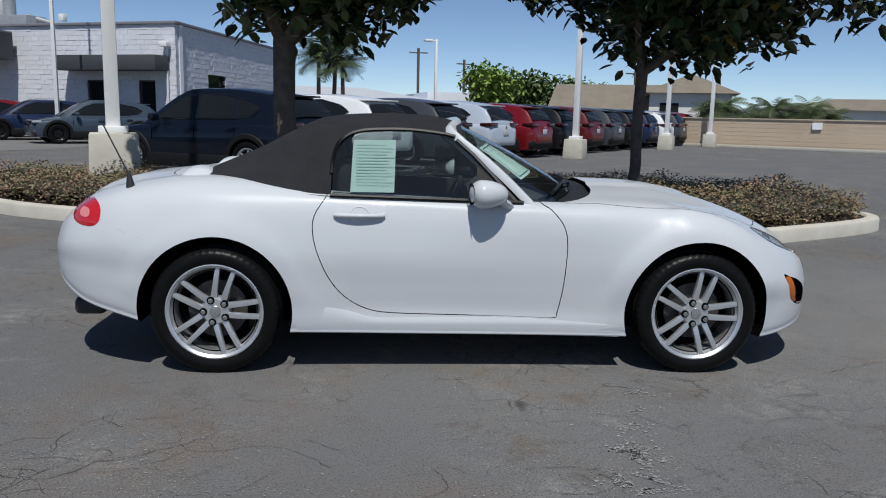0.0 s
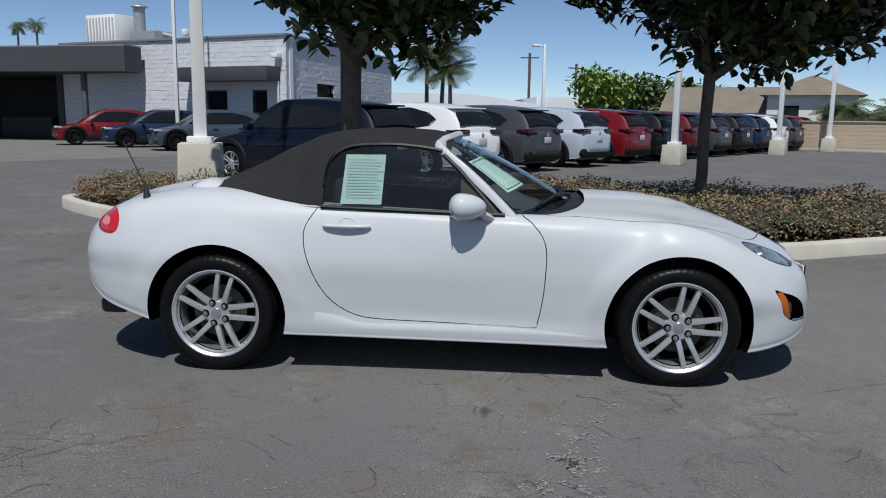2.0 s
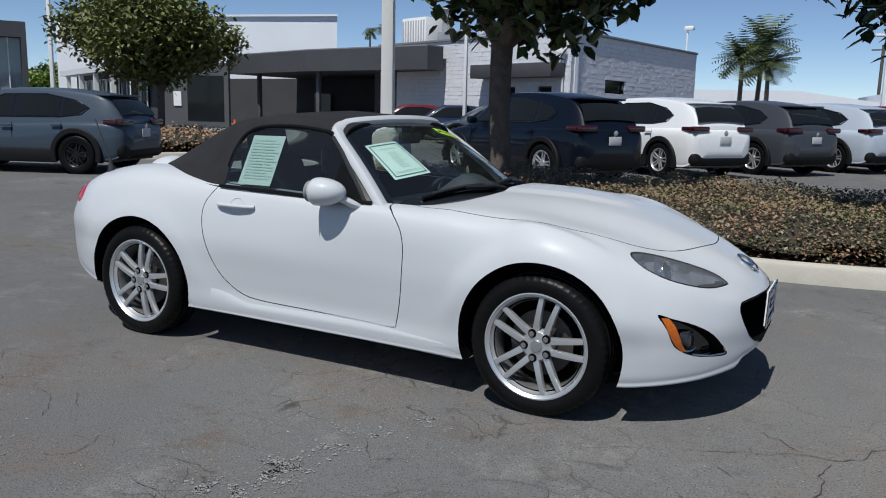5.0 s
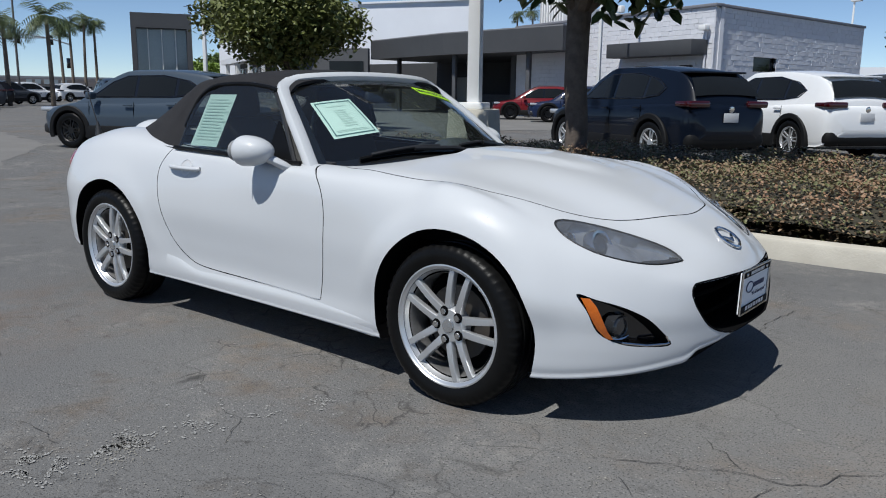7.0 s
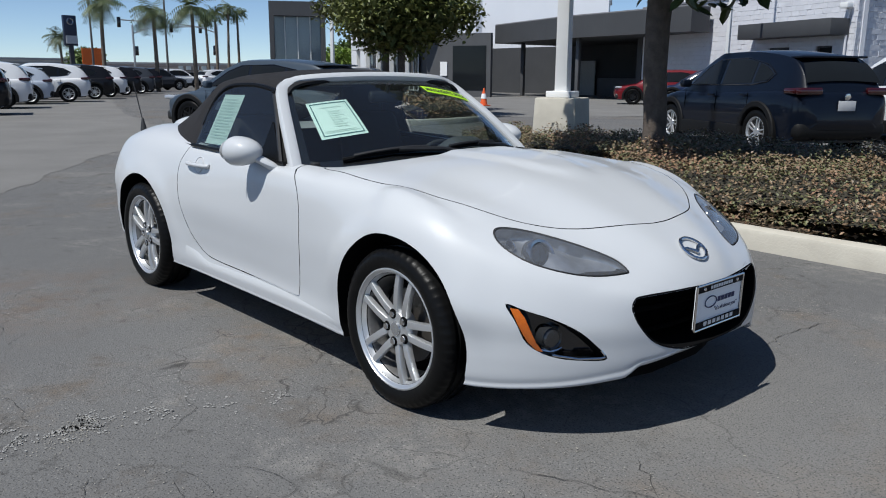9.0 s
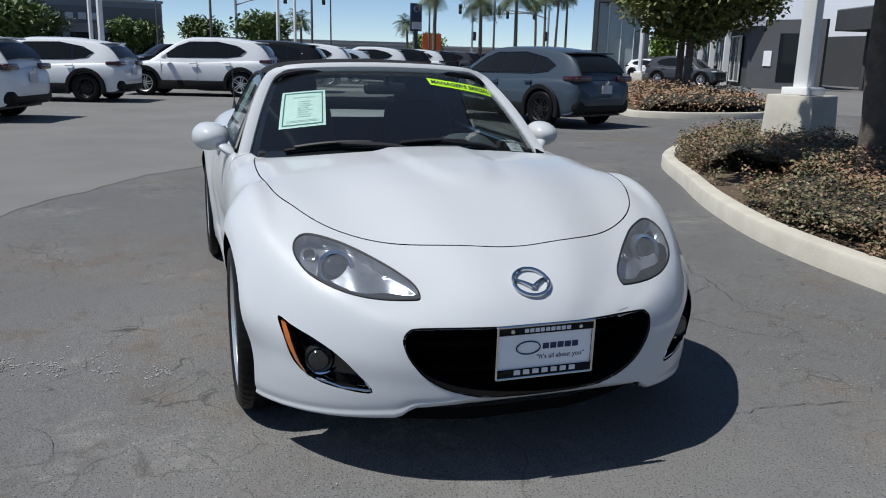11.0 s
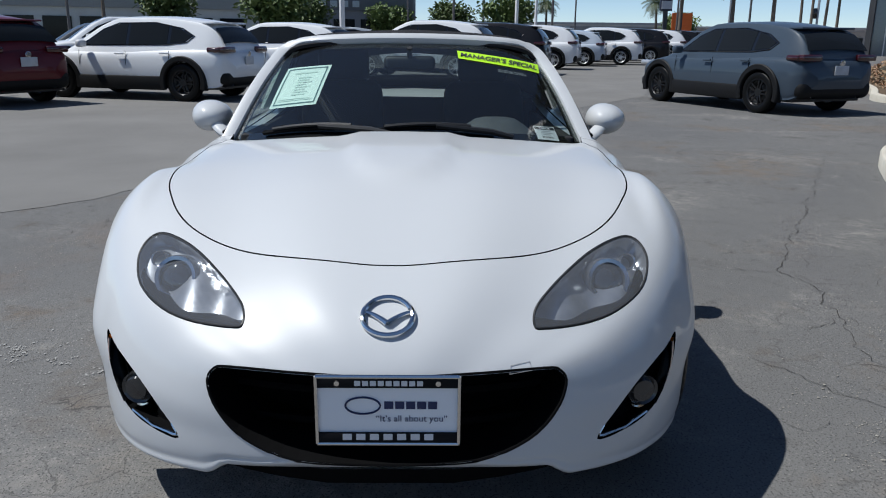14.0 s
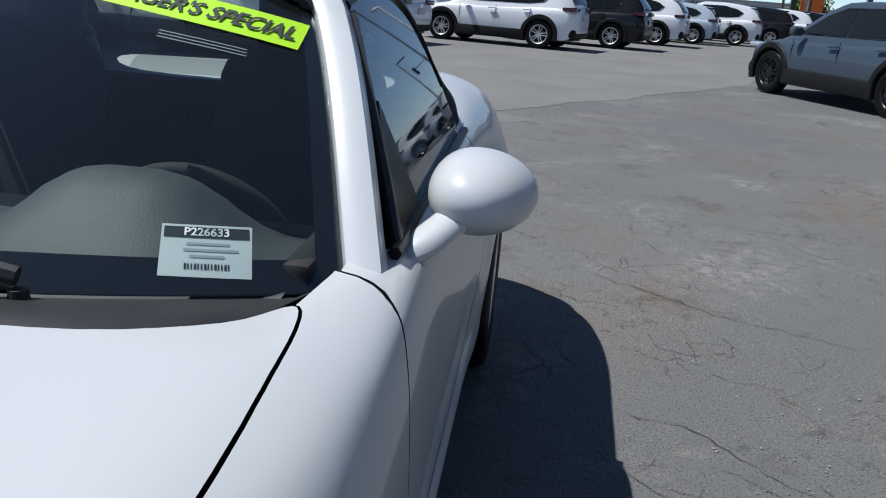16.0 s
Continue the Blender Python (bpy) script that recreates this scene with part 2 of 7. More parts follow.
SHRUB = mat("shrub_leaf", (0.23, 0.19, 0.105), 0.5, col2=(0.31, 0.20, 0.13), scale=1.4, amount=0.5, vary=0.5)
SHRUBRED = mat("red_shrub_leaf", (0.34, 0.175, 0.115), 0.6, col2=(0.31, 0.215, 0.11), scale=2.5, amount=0.45, vary=0.5)
SHRUBGREEN = mat("green_shrub_leaf", (0.15, 0.17, 0.07), 0.5, col2=(0.21, 0.20, 0.095), scale=1.4, amount=0.5, vary=0.5)
PALMLEAF = mat("palm_leaf", (0.065, 0.10, 0.035), 0.55, col2=(0.10, 0.12, 0.045), scale=1, vary=0.4)


# ---- mesh helpers ----
def curve(*pts):
    """A smooth function through (x, value) knots that does not overshoot."""
    xs, ys = np.array([p[0] for p in pts], float), np.array([p[1] for p in pts], float)
    h, d = np.diff(xs), np.diff(ys) / np.diff(xs)
    m = np.zeros(len(xs))
    m[0], m[-1] = d[0], d[-1]
    for i in range(1, len(xs) - 1):
        if d[i - 1] * d[i] > 0:
            w1, w2 = 2 * h[i] + h[i - 1], h[i] + 2 * h[i - 1]
            m[i] = (w1 + w2) / (w1 / d[i - 1] + w2 / d[i])

    def f(x):
        i = int(min(max(np.searchsorted(xs, x) - 1, 0), len(xs) - 2))
        t = min(max((x - xs[i]) / h[i], 0.0), 1.0)
        a, b = (1 + 2 * t) * (1 - t) ** 2, t * (1 - t) ** 2
        c, e = t * t * (3 - 2 * t), t * t * (t - 1)
        return float(a * ys[i] + b * h[i] * m[i] + c * ys[i + 1] + e * h[i] * m[i + 1])
    return f


def spline(points, n, closed=False):
    """Catmull-Rom through points, n steps a span."""
    P = [Vector(p) for p in points]
    out, k = [], len(P)
    for i in range(k if closed else k - 1):
        if closed:
            a, b, c, d = P[i - 1], P[i], P[(i + 1) % k], P[(i + 2) % k]
        else:
            b, c = P[i], P[i + 1]
            a = P[i - 1] if i else b * 2 - c
            d = P[i + 2] if i + 2 < k else c * 2 - b
        for j in range(n):
            t = j / n
            out.append(0.5 * ((2 * b) + (c - a) * t + (2 * a - 5 * b + 4 * c - d) * t * t + (3 * b - a - 3 * c + d) * t ** 3))
    if not closed:
        out.append(P[-1])
    return out


def finish(name, bm, material, smooth=True, angle=40):
    me = bpy.data.meshes.new(name)
    bmesh.ops.recalc_face_normals(bm, faces=bm.faces)
    bm.to_mesh(me)
    bm.free()
    for m in (material if isinstance(material, (list, tuple)) else [material]):
        me.materials.append(m)
    if smooth:
        me.polygons.foreach_set("use_smooth", [True] * len(me.polygons))
        me.set_sharp_from_angle(angle=radians(angle))
    return me


def part(name, bm, material, parent, label="", smooth=True, angle=40):
    me = bm if isinstance(bm, bpy.types.Mesh) else finish(name, bm, material, smooth, angle)
    ob = new(name, me)
    ob.parent = parent
    if label:
        tagged(ob, label)
    return ob


def thing(name, label, category, group="", kind="", at=None):
    ob = new(name)
    ob.empty_display_size = 0.2
    if at is not None:
        ob.matrix_basis = at
    return tagged(ob, label, category, group, kind)


def single(name, bm, material, label, category, group="", kind="", at=None, smooth=True, angle=40):
    me = bm if isinstance(bm, bpy.types.Mesh) else finish(name, bm, material, smooth, angle)
    ob = new(name, me)
    if at is not None:
        ob.matrix_basis = at
    return tagged(ob, label, category, group, kind)


def box(sx, sy, sz, at=(0, 0, 0), bevel=0.0, bm=None, seg=2, taper=1.0):
    """A box standing on at (the middle of its underside)."""
    b = bmesh.new()
    bmesh.ops.create_cube(b, size=1)
    for v in b.verts:
        k = taper if v.co.z > 0 else 1.0
        v.co = Vector((v.co.x * sx * k, v.co.y * sy * k, (v.co.z + 0.5) * sz))
    if bevel:
        bmesh.ops.bevel(b, geom=b.edges[:], offset=bevel, segments=seg, affect="EDGES", profile=0.5)
    bmesh.ops.translate(b, verts=b.verts, vec=at)
    return merge(bm, b)


def merge(bm, other, m=None):
    if m is not None:
        bmesh.ops.transform(other, matrix=m, verts=other.verts)
    if bm is None:
        return other
    me = bpy.data.meshes.new("tmp")
    other.to_mesh(me)
    other.free()
    bm.from_mesh(me)
    bpy.data.meshes.remove(me)
    return bm


def lathe(profile, n=48, axis="Z", bm=None, closed=False):
    """Turns (radius, height) about an axis."""
    b = bmesh.new()
    rings = []
    for k in range(n):
        a = 2 * math.pi * k / n
        rings.append([b.verts.new((r * math.cos(a), r * math.sin(a), h)) for r, h in profile])
    p = len(profile)
    for k in range(n):
        A, B = rings[k], rings[(k + 1) % n]
        for i in range(p if closed else p - 1):
            b.faces.new((A[i], B[i], B[(i + 1) % p], A[(i + 1) % p]))
    bmesh.ops.remove_doubles(b, verts=b.verts, dist=1e-5)
    if axis == "Y":
        bmesh.ops.rotate(b, verts=b.verts, matrix=Matrix.Rotation(radians(90), 3, "X"))
    return merge(bm, b)


def tube(path, radius, n=8, bm=None, flat=1.0, up=(0, 0, 1), cap=True):
    """A tube along points; radius is a number or a function of 0..1."""
    b = bmesh.new()
    P = [Vector(p) for p in path]
    rings = []
    for i, p in enumerate(P):
        t = (P[min(i + 1, len(P) - 1)] - P[max(i - 1, 0)]).normalized()
        u = Vector(up)
        if abs(t.dot(u)) > 0.95:
            u = Vector((1, 0, 0))
        s = t.cross(u).normalized()
        w = s.cross(t)
        r = radius(i / (len(P) - 1)) if callable(radius) else radius
        rings.append([b.verts.new(p + s * math.cos(2 * math.pi * k / n) * r + w * math.sin(2 * math.pi * k / n) * r * flat) for k in range(n)])
    for A, B in zip(rings, rings[1:]):
        for k in range(n):
            b.faces.new((A[k], A[(k + 1) % n], B[(k + 1) % n], B[k]))
    if cap:
        b.faces.new(rings[0][::-1])
        b.faces.new(rings[-1])
    return merge(bm, b)


def grid(rows, bm=None, wrap=False):
    b = bmesh.new()
    V = [[b.verts.new(p) for p in r] for r in rows]
    for A, B in zip(V, V[1:]):
        for k in range(len(A) if wrap else len(A) - 1):
            k2 = (k + 1) % len(A)
            b.faces.new((A[k], A[k2], B[k2], B[k]))
    return merge(bm, b)


def prism(outline, vec, bm=None):
    """A closed outline pushed along vec."""
    b = bmesh.new()
    A = [b.verts.new(p) for p in outline]
    B = [b.verts.new(Vector(p) + Vector(vec)) for p in outline]
    b.faces.new(A)
    b.faces.new(B[::-1])
    n = len(A)
    for i in range(n):
        b.faces.new((A[i], B[i], B[(i + 1) % n], A[(i + 1) % n]))
    bmesh.ops.recalc_face_normals(b, faces=b.faces)
    return merge(bm, b)


def boolean(me, cutter, op="DIFFERENCE"):
    """me cut by the bmesh cutter, as a new mesh."""
    a = new("tmp_a", me)
    cm = bpy.data.meshes.new("tmp_c")
    cutter.to_mesh(cm)
    cutter.free()
    c = new("tmp_c", cm)
    mod = a.modifiers.new("cut", "BOOLEAN")
    mod.operation, mod.solver, mod.object = op, "EXACT", c
    least = len(me.polygons) * 0.4 if op == "DIFFERENCE" else 3
    # a cutter that grazes an edge can fail: nudge it by a hair and cut again
    for k in range(5):
        c.location = (0.00013 * k, 0.00017 * k, 0.00011 * k)
        bpy.context.view_layer.update()
        out = bpy.data.meshes.new_from_object(a.evaluated_get(bpy.context.evaluated_depsgraph_get()))
        if len(out.polygons) > least:
            break
    bpy.data.objects.remove(a)
    bpy.data.objects.remove(c)
    bpy.data.meshes.remove(cm)
    return out


def text_mesh(words, size, depth=0.001, bold=0.0):
    """Flat lettering in the built-in font as a bmesh, centred."""
    cu = bpy.data.curves.new("txt", "FONT")
    cu.body, cu.size, cu.align_x, cu.align_y, cu.extrude = words, size, "CENTER", "CENTER", depth
    cu.offset = bold
    ob = new("txt", cu)
    bpy.context.view_layer.update()
    me = bpy.data.meshes.new_from_object(ob.evaluated_get(bpy.context.evaluated_depsgraph_get()))
    bpy.data.objects.remove(ob)
    b = bmesh.new()
    b.from_mesh(me)
    bpy.data.meshes.remove(me)
    return b


RNG = random.Random(7)


# ---- ground ----
def smooth01(a, b, v):
    t = min(max((v - a) / (b - a), 0.0), 1.0)
    return t * t * (3 - 2 * t)


def gz(x, y):
    """Height of the ground: the lot is level."""
    return 0.0


def spread(lo, hi, step, far):
    a = list(np.arange(lo, hi + 1e-6, step))
    k, out = step, a[-1]
    right, left = [], []
    while out < far:
        k *= 1.5
        out += k
        right.append(out)
    out, k = a[0], step
    while out > -far:
        k *= 1.5
        out -= k
        left.append(out)
    return left[::-1] + a + right


gx, gy = spread(-40, 30, 1.0, 2500), spread(-20, 60, 1.0, 2500)
single("ground", grid([[(x, y, gz(x, y)) for x in gx] for y in gy]), ASPHALT,
       "dark patched asphalt car park with cracks and dusty stains", "ground", kind="structure")


def sheet(name, outline, material, label, lift=0.0032, wobble=0.0, kind="structure", category="pavement"):
    pts = []
    n = len(outline)
    for i in range(n):
        a, b = Vector((*outline[i], 0)), Vector((*outline[(i + 1) % n], 0))
        k = max(1, int((b - a).length / 0.12)) if (b - a).length < 40 else 20
        for j in range(k):
            p = a.lerp(b, j / k)
            p += Vector((noise.noise(p * 1.3) + 0.4 * noise.noise(p * 6), noise.noise(p * 1.3 + Vector((9, 4, 0))) + 0.4 * noise.noise(p * 6 + Vector((2, 7, 0))), 0)) * wobble
            pts.append((p.x, p.y, gz(p.x, p.y) + lift))
    b = bmesh.new()
    f = b.faces.new([b.verts.new(p) for p in pts])
    bmesh.ops.triangulate(b, faces=[f])
    return single(name, b, material, label, category, kind=kind, smooth=False)


sheet("pavement", [(-1.5, -3.3), (-1.9, -2.85), (-2.9, -2.28), (-3.5, -2.02), (-4.66, -1.44), (-5.4, -0.75), (-8.06, 0.85), (-10.3, 2.34), (-14.0, 4.62), (-22, 6.5), (-46, 14), (-60, 6), (-60, -30), (-20, -30), (-3, -12)], OLD_ASPHALT,
      "paler worn grey pavement of the driving aisle", wobble=0.14)
sheet("forecourt", [(-13.5, 14.8), (-10.5, 20), (-10, 28), (-22, 33), (-36, 30), (-26, 17)], OLD_ASPHALT,
      "pale grey concrete forecourt before the showroom", wobble=0.1, lift=0.006)


# ---- planters ----
def band(center, w0, w1, h, name, label, parent=None):
    """A kerb: a closed outline swept with a rounded cross-section. w0: inward width."""
    n = len(center)
    prof = [(0.0, -0.05), (0.0, h - 0.03), (0.012, h - 0.008), (0.035, h), (w0 - 0.02, h), (w0, h - 0.02), (w0, -0.05)]
    rows = []
    for i in range(n):
        a, b = Vector((*center[i - 1], 0)), Vector((*center[(i + 1) % n], 0))
        t = (b - a).normalized()
        inn = Vector((-t.y, t.x, 0)) * w1
        p = Vector((*center[i], 0))
        g = gz(p.x, p.y)
        rows.append([tuple(p + inn * d + Vector((0, 0, z + g))) for d, z in prof])
    rows.append(rows[0])
    return single(name, grid(rows), CONCRETE, label, "kerb", kind="structure")


def smooth_outline(pts, n=8):
    return [(p.x, p.y) for p in spline([(*p, 0) for p in pts], n, True)]


ISLE_A = smooth_outline([(-5.85, 5.75), (-5.0, 4.95), (-4.3, 4.5), (-3.2, 4.0), (-1.9, 3.4), (-0.6, 2.96), (0.7, 2.80), (2.0, 2.80), (3.0, 3.05), (3.8, 3.45),
                         (4.8, 4.0), (5.4, 4.5), (5.55, 5.1), (5.0, 5.7), (3.5, 6.4), (1.0, 7.0), (-1.5, 7.3), (-4.0, 7.3), (-5.6, 6.9), (-6.1, 6.3)])
ISLE_B = smooth_outline([(-12.35, 9.25), (-11.9, 10.4), (-12.1, 12.2), (-13.3, 13.8), (-17, 15.2), (-22, 16.6), (-24, 15), (-20, 12.2), (-15.4, 10.2), (-13.2, 9.1)])
band(ISLE_A, 0.16, 1, 0.15, "kerb_1", "pale weathered concrete kerb round the planter island")
band(ISLE_B, 0.16, 1, 0.15, "kerb_2", "pale concrete kerb round the far planter island")


def inside(p, poly):
    c, n = False, len(poly)
    for i in range(n):
        (x1, y1), (x2, y2) = poly[i], poly[i - 1]
        if (y1 > p[1]) != (y2 > p[1]) and p[0] < (x2 - x1) * (p[1] - y1) / (y2 - y1) + x1:
            c = not c
    return c


def edge_gap(p, poly):
    return min((Vector(p) - Vector(q)).length for q in poly)


def bed(name, poly, label):
    b = bmesh.new()
    f = b.faces.new([b.verts.new((x, y, gz(x, y) + 0.11)) for x, y in poly])
    bmesh.ops.triangulate(b, faces=[f])
    single(name, b, SOIL, label, "soil", kind="structure", smooth=False)


bed("planting_bed_1", ISLE_A, "dry brown soil in the planter island")
bed("planting_bed_2", ISLE_B, "dry brown soil in the far planter island")


def leaf_cloud(points, sizes, rng, long=1.0, flatness=0.5, cup=0.25, oval=False):
    """Many small folded leaves: two faces about a midrib, diamond-shaped or pointed ovals."""
    verts, faces = [], []
    for p, s in zip(points, sizes):
        a = rng.uniform(0, 2 * math.pi)
        tilt = rng.uniform(-1, 1) * (1 - flatness) * 1.6
        d = Vector((math.cos(a) * math.cos(tilt), math.sin(a) * math.cos(tilt), math.sin(tilt)))
        u = Vector((rng.uniform(-0.6, 0.6), rng.uniform(-0.6, 0.6), 1)).normalized()
        w = d.cross(u)
        if w.length < 0.1:
            w = Vector((1, 0, 0))
        w.normalize()
        u = w.cross(d)
        k = len(verts)
        L, W = s * long, s * 0.36
        if oval:
            e = u * W * cup
            verts += [p, p + d * L * 0.28 + w * W * 0.85 + e, p + d * L * 0.66 + w * W * 0.8 + e, p + d * L, p + d * L * 0.66 - w * W * 0.8 + e, p + d * L * 0.28 - w * W * 0.85 + e]
            faces += [(k, k + 1, k + 2, k + 3), (k, k + 3, k + 4, k + 5)]
        else:
            verts += [p, p + d * L * 0.5 + w * W + u * W * cup, p + d * L, p + d * L * 0.5 - w * W + u * W * cup]
            faces += [(k, k + 1, k + 2), (k, k + 2, k + 3)]
    me = bpy.data.meshes.new("leaves")
    me.from_pydata([tuple(v) for v in verts], [], faces)
    return me


def hedge(name, poly, count, height, leaf, mats, label, bare=(), seed=1, inset=0.17):
    """Low clipped shrubs: a lumpy mass of small leaves over a twiggy core sheet coloured dark as shade."""
    rng = random.Random(seed)
    xs, ys = [p[0] for p in poly], [p[1] for p in poly]
    pts, sizes = [], []

    def top(x, y):
        e = edge_gap((x, y), poly)
        if e < inset:
            return 0
        for bx, by, br in bare:
            if (x - bx) ** 2 + (y - by) ** 2 < br * br:
                return 0
        lump = 0.75 + 0.38 * noise.noise(Vector((x * 1.15, y * 1.15, seed))) + 0.2 * noise.noise(Vector((x * 3.1, y * 3.1, seed + 3)))
        return height * max(lump, 0.3) * min(1.0, 0.35 + (e - inset) * 1.7)
    tops = {}
    n = 0
    while n < count:
        x, y = rng.uniform(min(xs), max(xs)), rng.uniform(min(ys), max(ys))
        if not inside((x, y), poly):
            continue
        key = (round(x, 1), round(y, 1))
        if key not in tops:
            tops[key] = top(*key)
        h = tops[key]
        if h < 0.05:
            n += 0.2
            continue
        z = 0.12 + h * (1 - abs(rng.gauss(0, 0.22)))
        if z < 0.14 or rng.random() < 0.22:
            z = 0.13 + rng.uniform(0.0, max(h, 0.12))
        pts.append(Vector((x, y, z + gz(x, y))))
        sizes.append(leaf * rng.uniform(0.6, 1.3))
        n += 1
    # skirts of leaves that hang down to the kerb
    for i in range(len(poly)):
        a, b = Vector((*poly[i - 1], 0)), Vector((*poly[i], 0))
        t = (b - a).normalized()
        inn = Vector((-t.y, t.x, 0))
        for _ in range(int((b - a).length * count / 260)):
            q = a.lerp(b, rng.random()) + inn * rng.uniform(inset - 0.01, inset + 0.16)
            if tops.get((round(q.x, 1), round(q.y, 1)), 0) > 0.05 or top(q.x, q.y) > 0.05:
                pts.append(Vector((q.x, q.y, rng.uniform(0.13, 0.13 + height * 0.6))))
                sizes.append(leaf * rng.uniform(0.6, 1.3))
    me = leaf_cloud(pts, sizes, rng)
    for m in mats:
        me.materials.append(m)
    idx = []
    for p in pts:
        q = noise.noise(Vector((p.x * 1.7, p.y * 1.7, 4.0))) + rng.uniform(-0.5, 0.5)
        k = min(len(mats) - 1, max(0, int((q + 0.75) / 1.5 * len(mats))))
        idx += [k, k]
    me.polygons.foreach_set("material_index", idx)
    ob = thing(name, label, "shrubs", kind="stuff")
    part("leaves", me, None, ob)
    # sheet for the woody core, its dark colour painting the shade between leaves
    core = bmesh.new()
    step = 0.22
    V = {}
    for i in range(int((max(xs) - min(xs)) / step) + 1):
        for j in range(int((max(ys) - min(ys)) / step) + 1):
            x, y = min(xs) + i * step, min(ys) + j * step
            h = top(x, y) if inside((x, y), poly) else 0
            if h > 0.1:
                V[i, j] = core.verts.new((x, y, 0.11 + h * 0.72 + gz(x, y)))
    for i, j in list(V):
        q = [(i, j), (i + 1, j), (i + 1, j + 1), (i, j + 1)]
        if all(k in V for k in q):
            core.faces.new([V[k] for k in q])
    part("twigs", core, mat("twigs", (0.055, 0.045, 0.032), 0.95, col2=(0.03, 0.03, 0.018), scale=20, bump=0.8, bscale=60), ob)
    return ob


hedge("planter_shrubs", ISLE_A, 84000, 0.50, 0.033, [SHRUB, SHRUBGREEN, SHRUB, SHRUBRED],
      "low dense shrubs with small olive and rust-brown leaves in the planter island", bare=[(-1.95, 4.05, 0.55), (-2.8, 4.35, 0.4)], seed=3)
hedge("far_planter_shrubs", ISLE_B, 9000, 0.62, 0.075, [SHRUBRED, SHRUB, SHRUBRED],
      "low reddish-brown shrubs in the far planter island", seed=8, inset=0.3)


def stone(name, at, s, label):
    b = bmesh.new()
    bmesh.ops.create_icosphere(b, subdivisions=3, radius=s)
    for v in b.verts:
        v.co *= 1 + 0.18 * noise.noise(v.co * 9 + Vector(at))
        v.co.z *= 0.62
    single(name, b, mat("river_stone", (0.42, 0.37, 0.31), 0.8, scale=10, bump=0.1), label, "stone", at=pose(*at), group="stones in the bed")


stone("stone", (-1.86, 4.16, 0.15), 0.085, "smooth tan stone lying on the bare soil")
stone("stone", (-2.35, 4.5, 0.13), 0.05, "small tan stone lying on the bare soil")
stone("stone", (-1.55, 3.95, 0.12), 0.04, "small tan stone lying on the bare soil")


# ---- lamp posts ----
def light_pole(x, y, height, base_w, base_h, label, heads=1, turn=0, r0=0.09):
    g = gz(x, y)
    ob = thing("light_pole", label, "light pole", "light poles", at=pose(x, y, g + 0.1 if inside((x, y), ISLE_A) else g, 0, 0, turn))
    part("concrete_base", box(base_w, base_w, base_h, bevel=0.02, taper=0.9), CONCRETE, ob, "square concrete footing")
    part("base_cover", box(base_w * 0.55, base_w * 0.55, 0.09, (0, 0, base_h), bevel=0.012), WHITEPAINT, ob)
    b = box(r0 * 2.0, r0 * 2.0, height - base_h, (0, 0, base_h + 0.08), bevel=0.012, taper=0.72)
    part("pole", b, WHITEPAINT, ob, "white square steel pole")
    part("arm", box(0.5, 0.06, 0.06, (0.2, 0, height - 0.05)), WHITEPAINT, ob)
    part("lamp_head", box(0.62, 0.4, 0.16, (0.62, 0, height - 0.1), bevel=0.03), WHITEPAINT, ob)
    part("lens", box(0.5, 0.3, 0.02, (0.62, 0, height - 0.12)), mat("lamp_lens", (0.5, 0.52, 0.52), 0.3), ob)
    return ob


light_pole(-4.05, 6.2, 9.0, 0.66, 0.82, "white square light pole on a concrete footing in the planter", turn=20)
light_pole(5.1, 19.8, 7.5, 0.62, 0.6, "white light pole on a concrete footing beside parked cars", turn=60)
light_pole(10.8, 28.3, 7.5, 0.62, 0.6, "white light pole on a concrete footing far across the car park", turn=60)
light_pole(14.5, 33.0, 7.5, 0.62, 0.6, "white light pole on a concrete footing before the tan wall", turn=60)
light_pole(-13.2, 26.6, 11.0, 0.5, 0.6, "white light pole before the showroom wall", r0=0.07)
light_pole(2.3, 55.0, 6.6, 0.6, 0.5, "white light pole far behind the row of cars", turn=200, r0=0.11)
light_pole(-32.5, 21.2, 9.0, 0.75, 0.7, "white light pole on a footing behind the grey crossover", turn=30)
light_pole(-30.0, -3.9, 10.0, 0.6, 0.6, "white light pole between rows of parked cars", turn=30)
light_pole(-45.0, -5.7, 11.0, 0.6, 0.6, "white light pole far across the lot", turn=30)
light_pole(-60.0, 7.4, 11.0, 0.6, 0.6, "white light pole far across the lot", turn=30)
light_pole(-50.0, 5.0, 11.0, 0.6, 0.6, "white light pole far across the lot", turn=30)


# ---- trees ----
def limbs(b, p, d, length, r, depth, rng, tips, spread_=0.55, n=7):
    path = [p]
    q, v = p.copy(), d.copy()
    for _ in range(5):
        v = (v + Vector((rng.gauss(0, 0.1), rng.gauss(0, 0.1), rng.gauss(0.02, 0.06)))).normalized()
        q = q + v * length / 5
        path.append(q.copy())
    tube(path, lambda t: r * (1 - 0.42 * t), n, b)
    if depth == 0:
        tips.append((q, v))
        return
    k = 3 if depth > 1 else 2
    for i in range(k):
        a = 2 * math.pi * (i + rng.random() * 0.6) / k
        s = Vector((math.cos(a), math.sin(a), 0))
        nd = (v + s * rng.uniform(0.7, 1.2) * spread_ * 1.5 + Vector((0, 0, 0.1))).normalized()
        limbs(b, path[-1] if i < 2 else path[3], nd, length * rng.uniform(0.68, 0.85), r * 0.6, depth - 1, rng, tips, spread_, max(5, n - 1))
    if depth <= 2:
        tips.append((path[3], v))


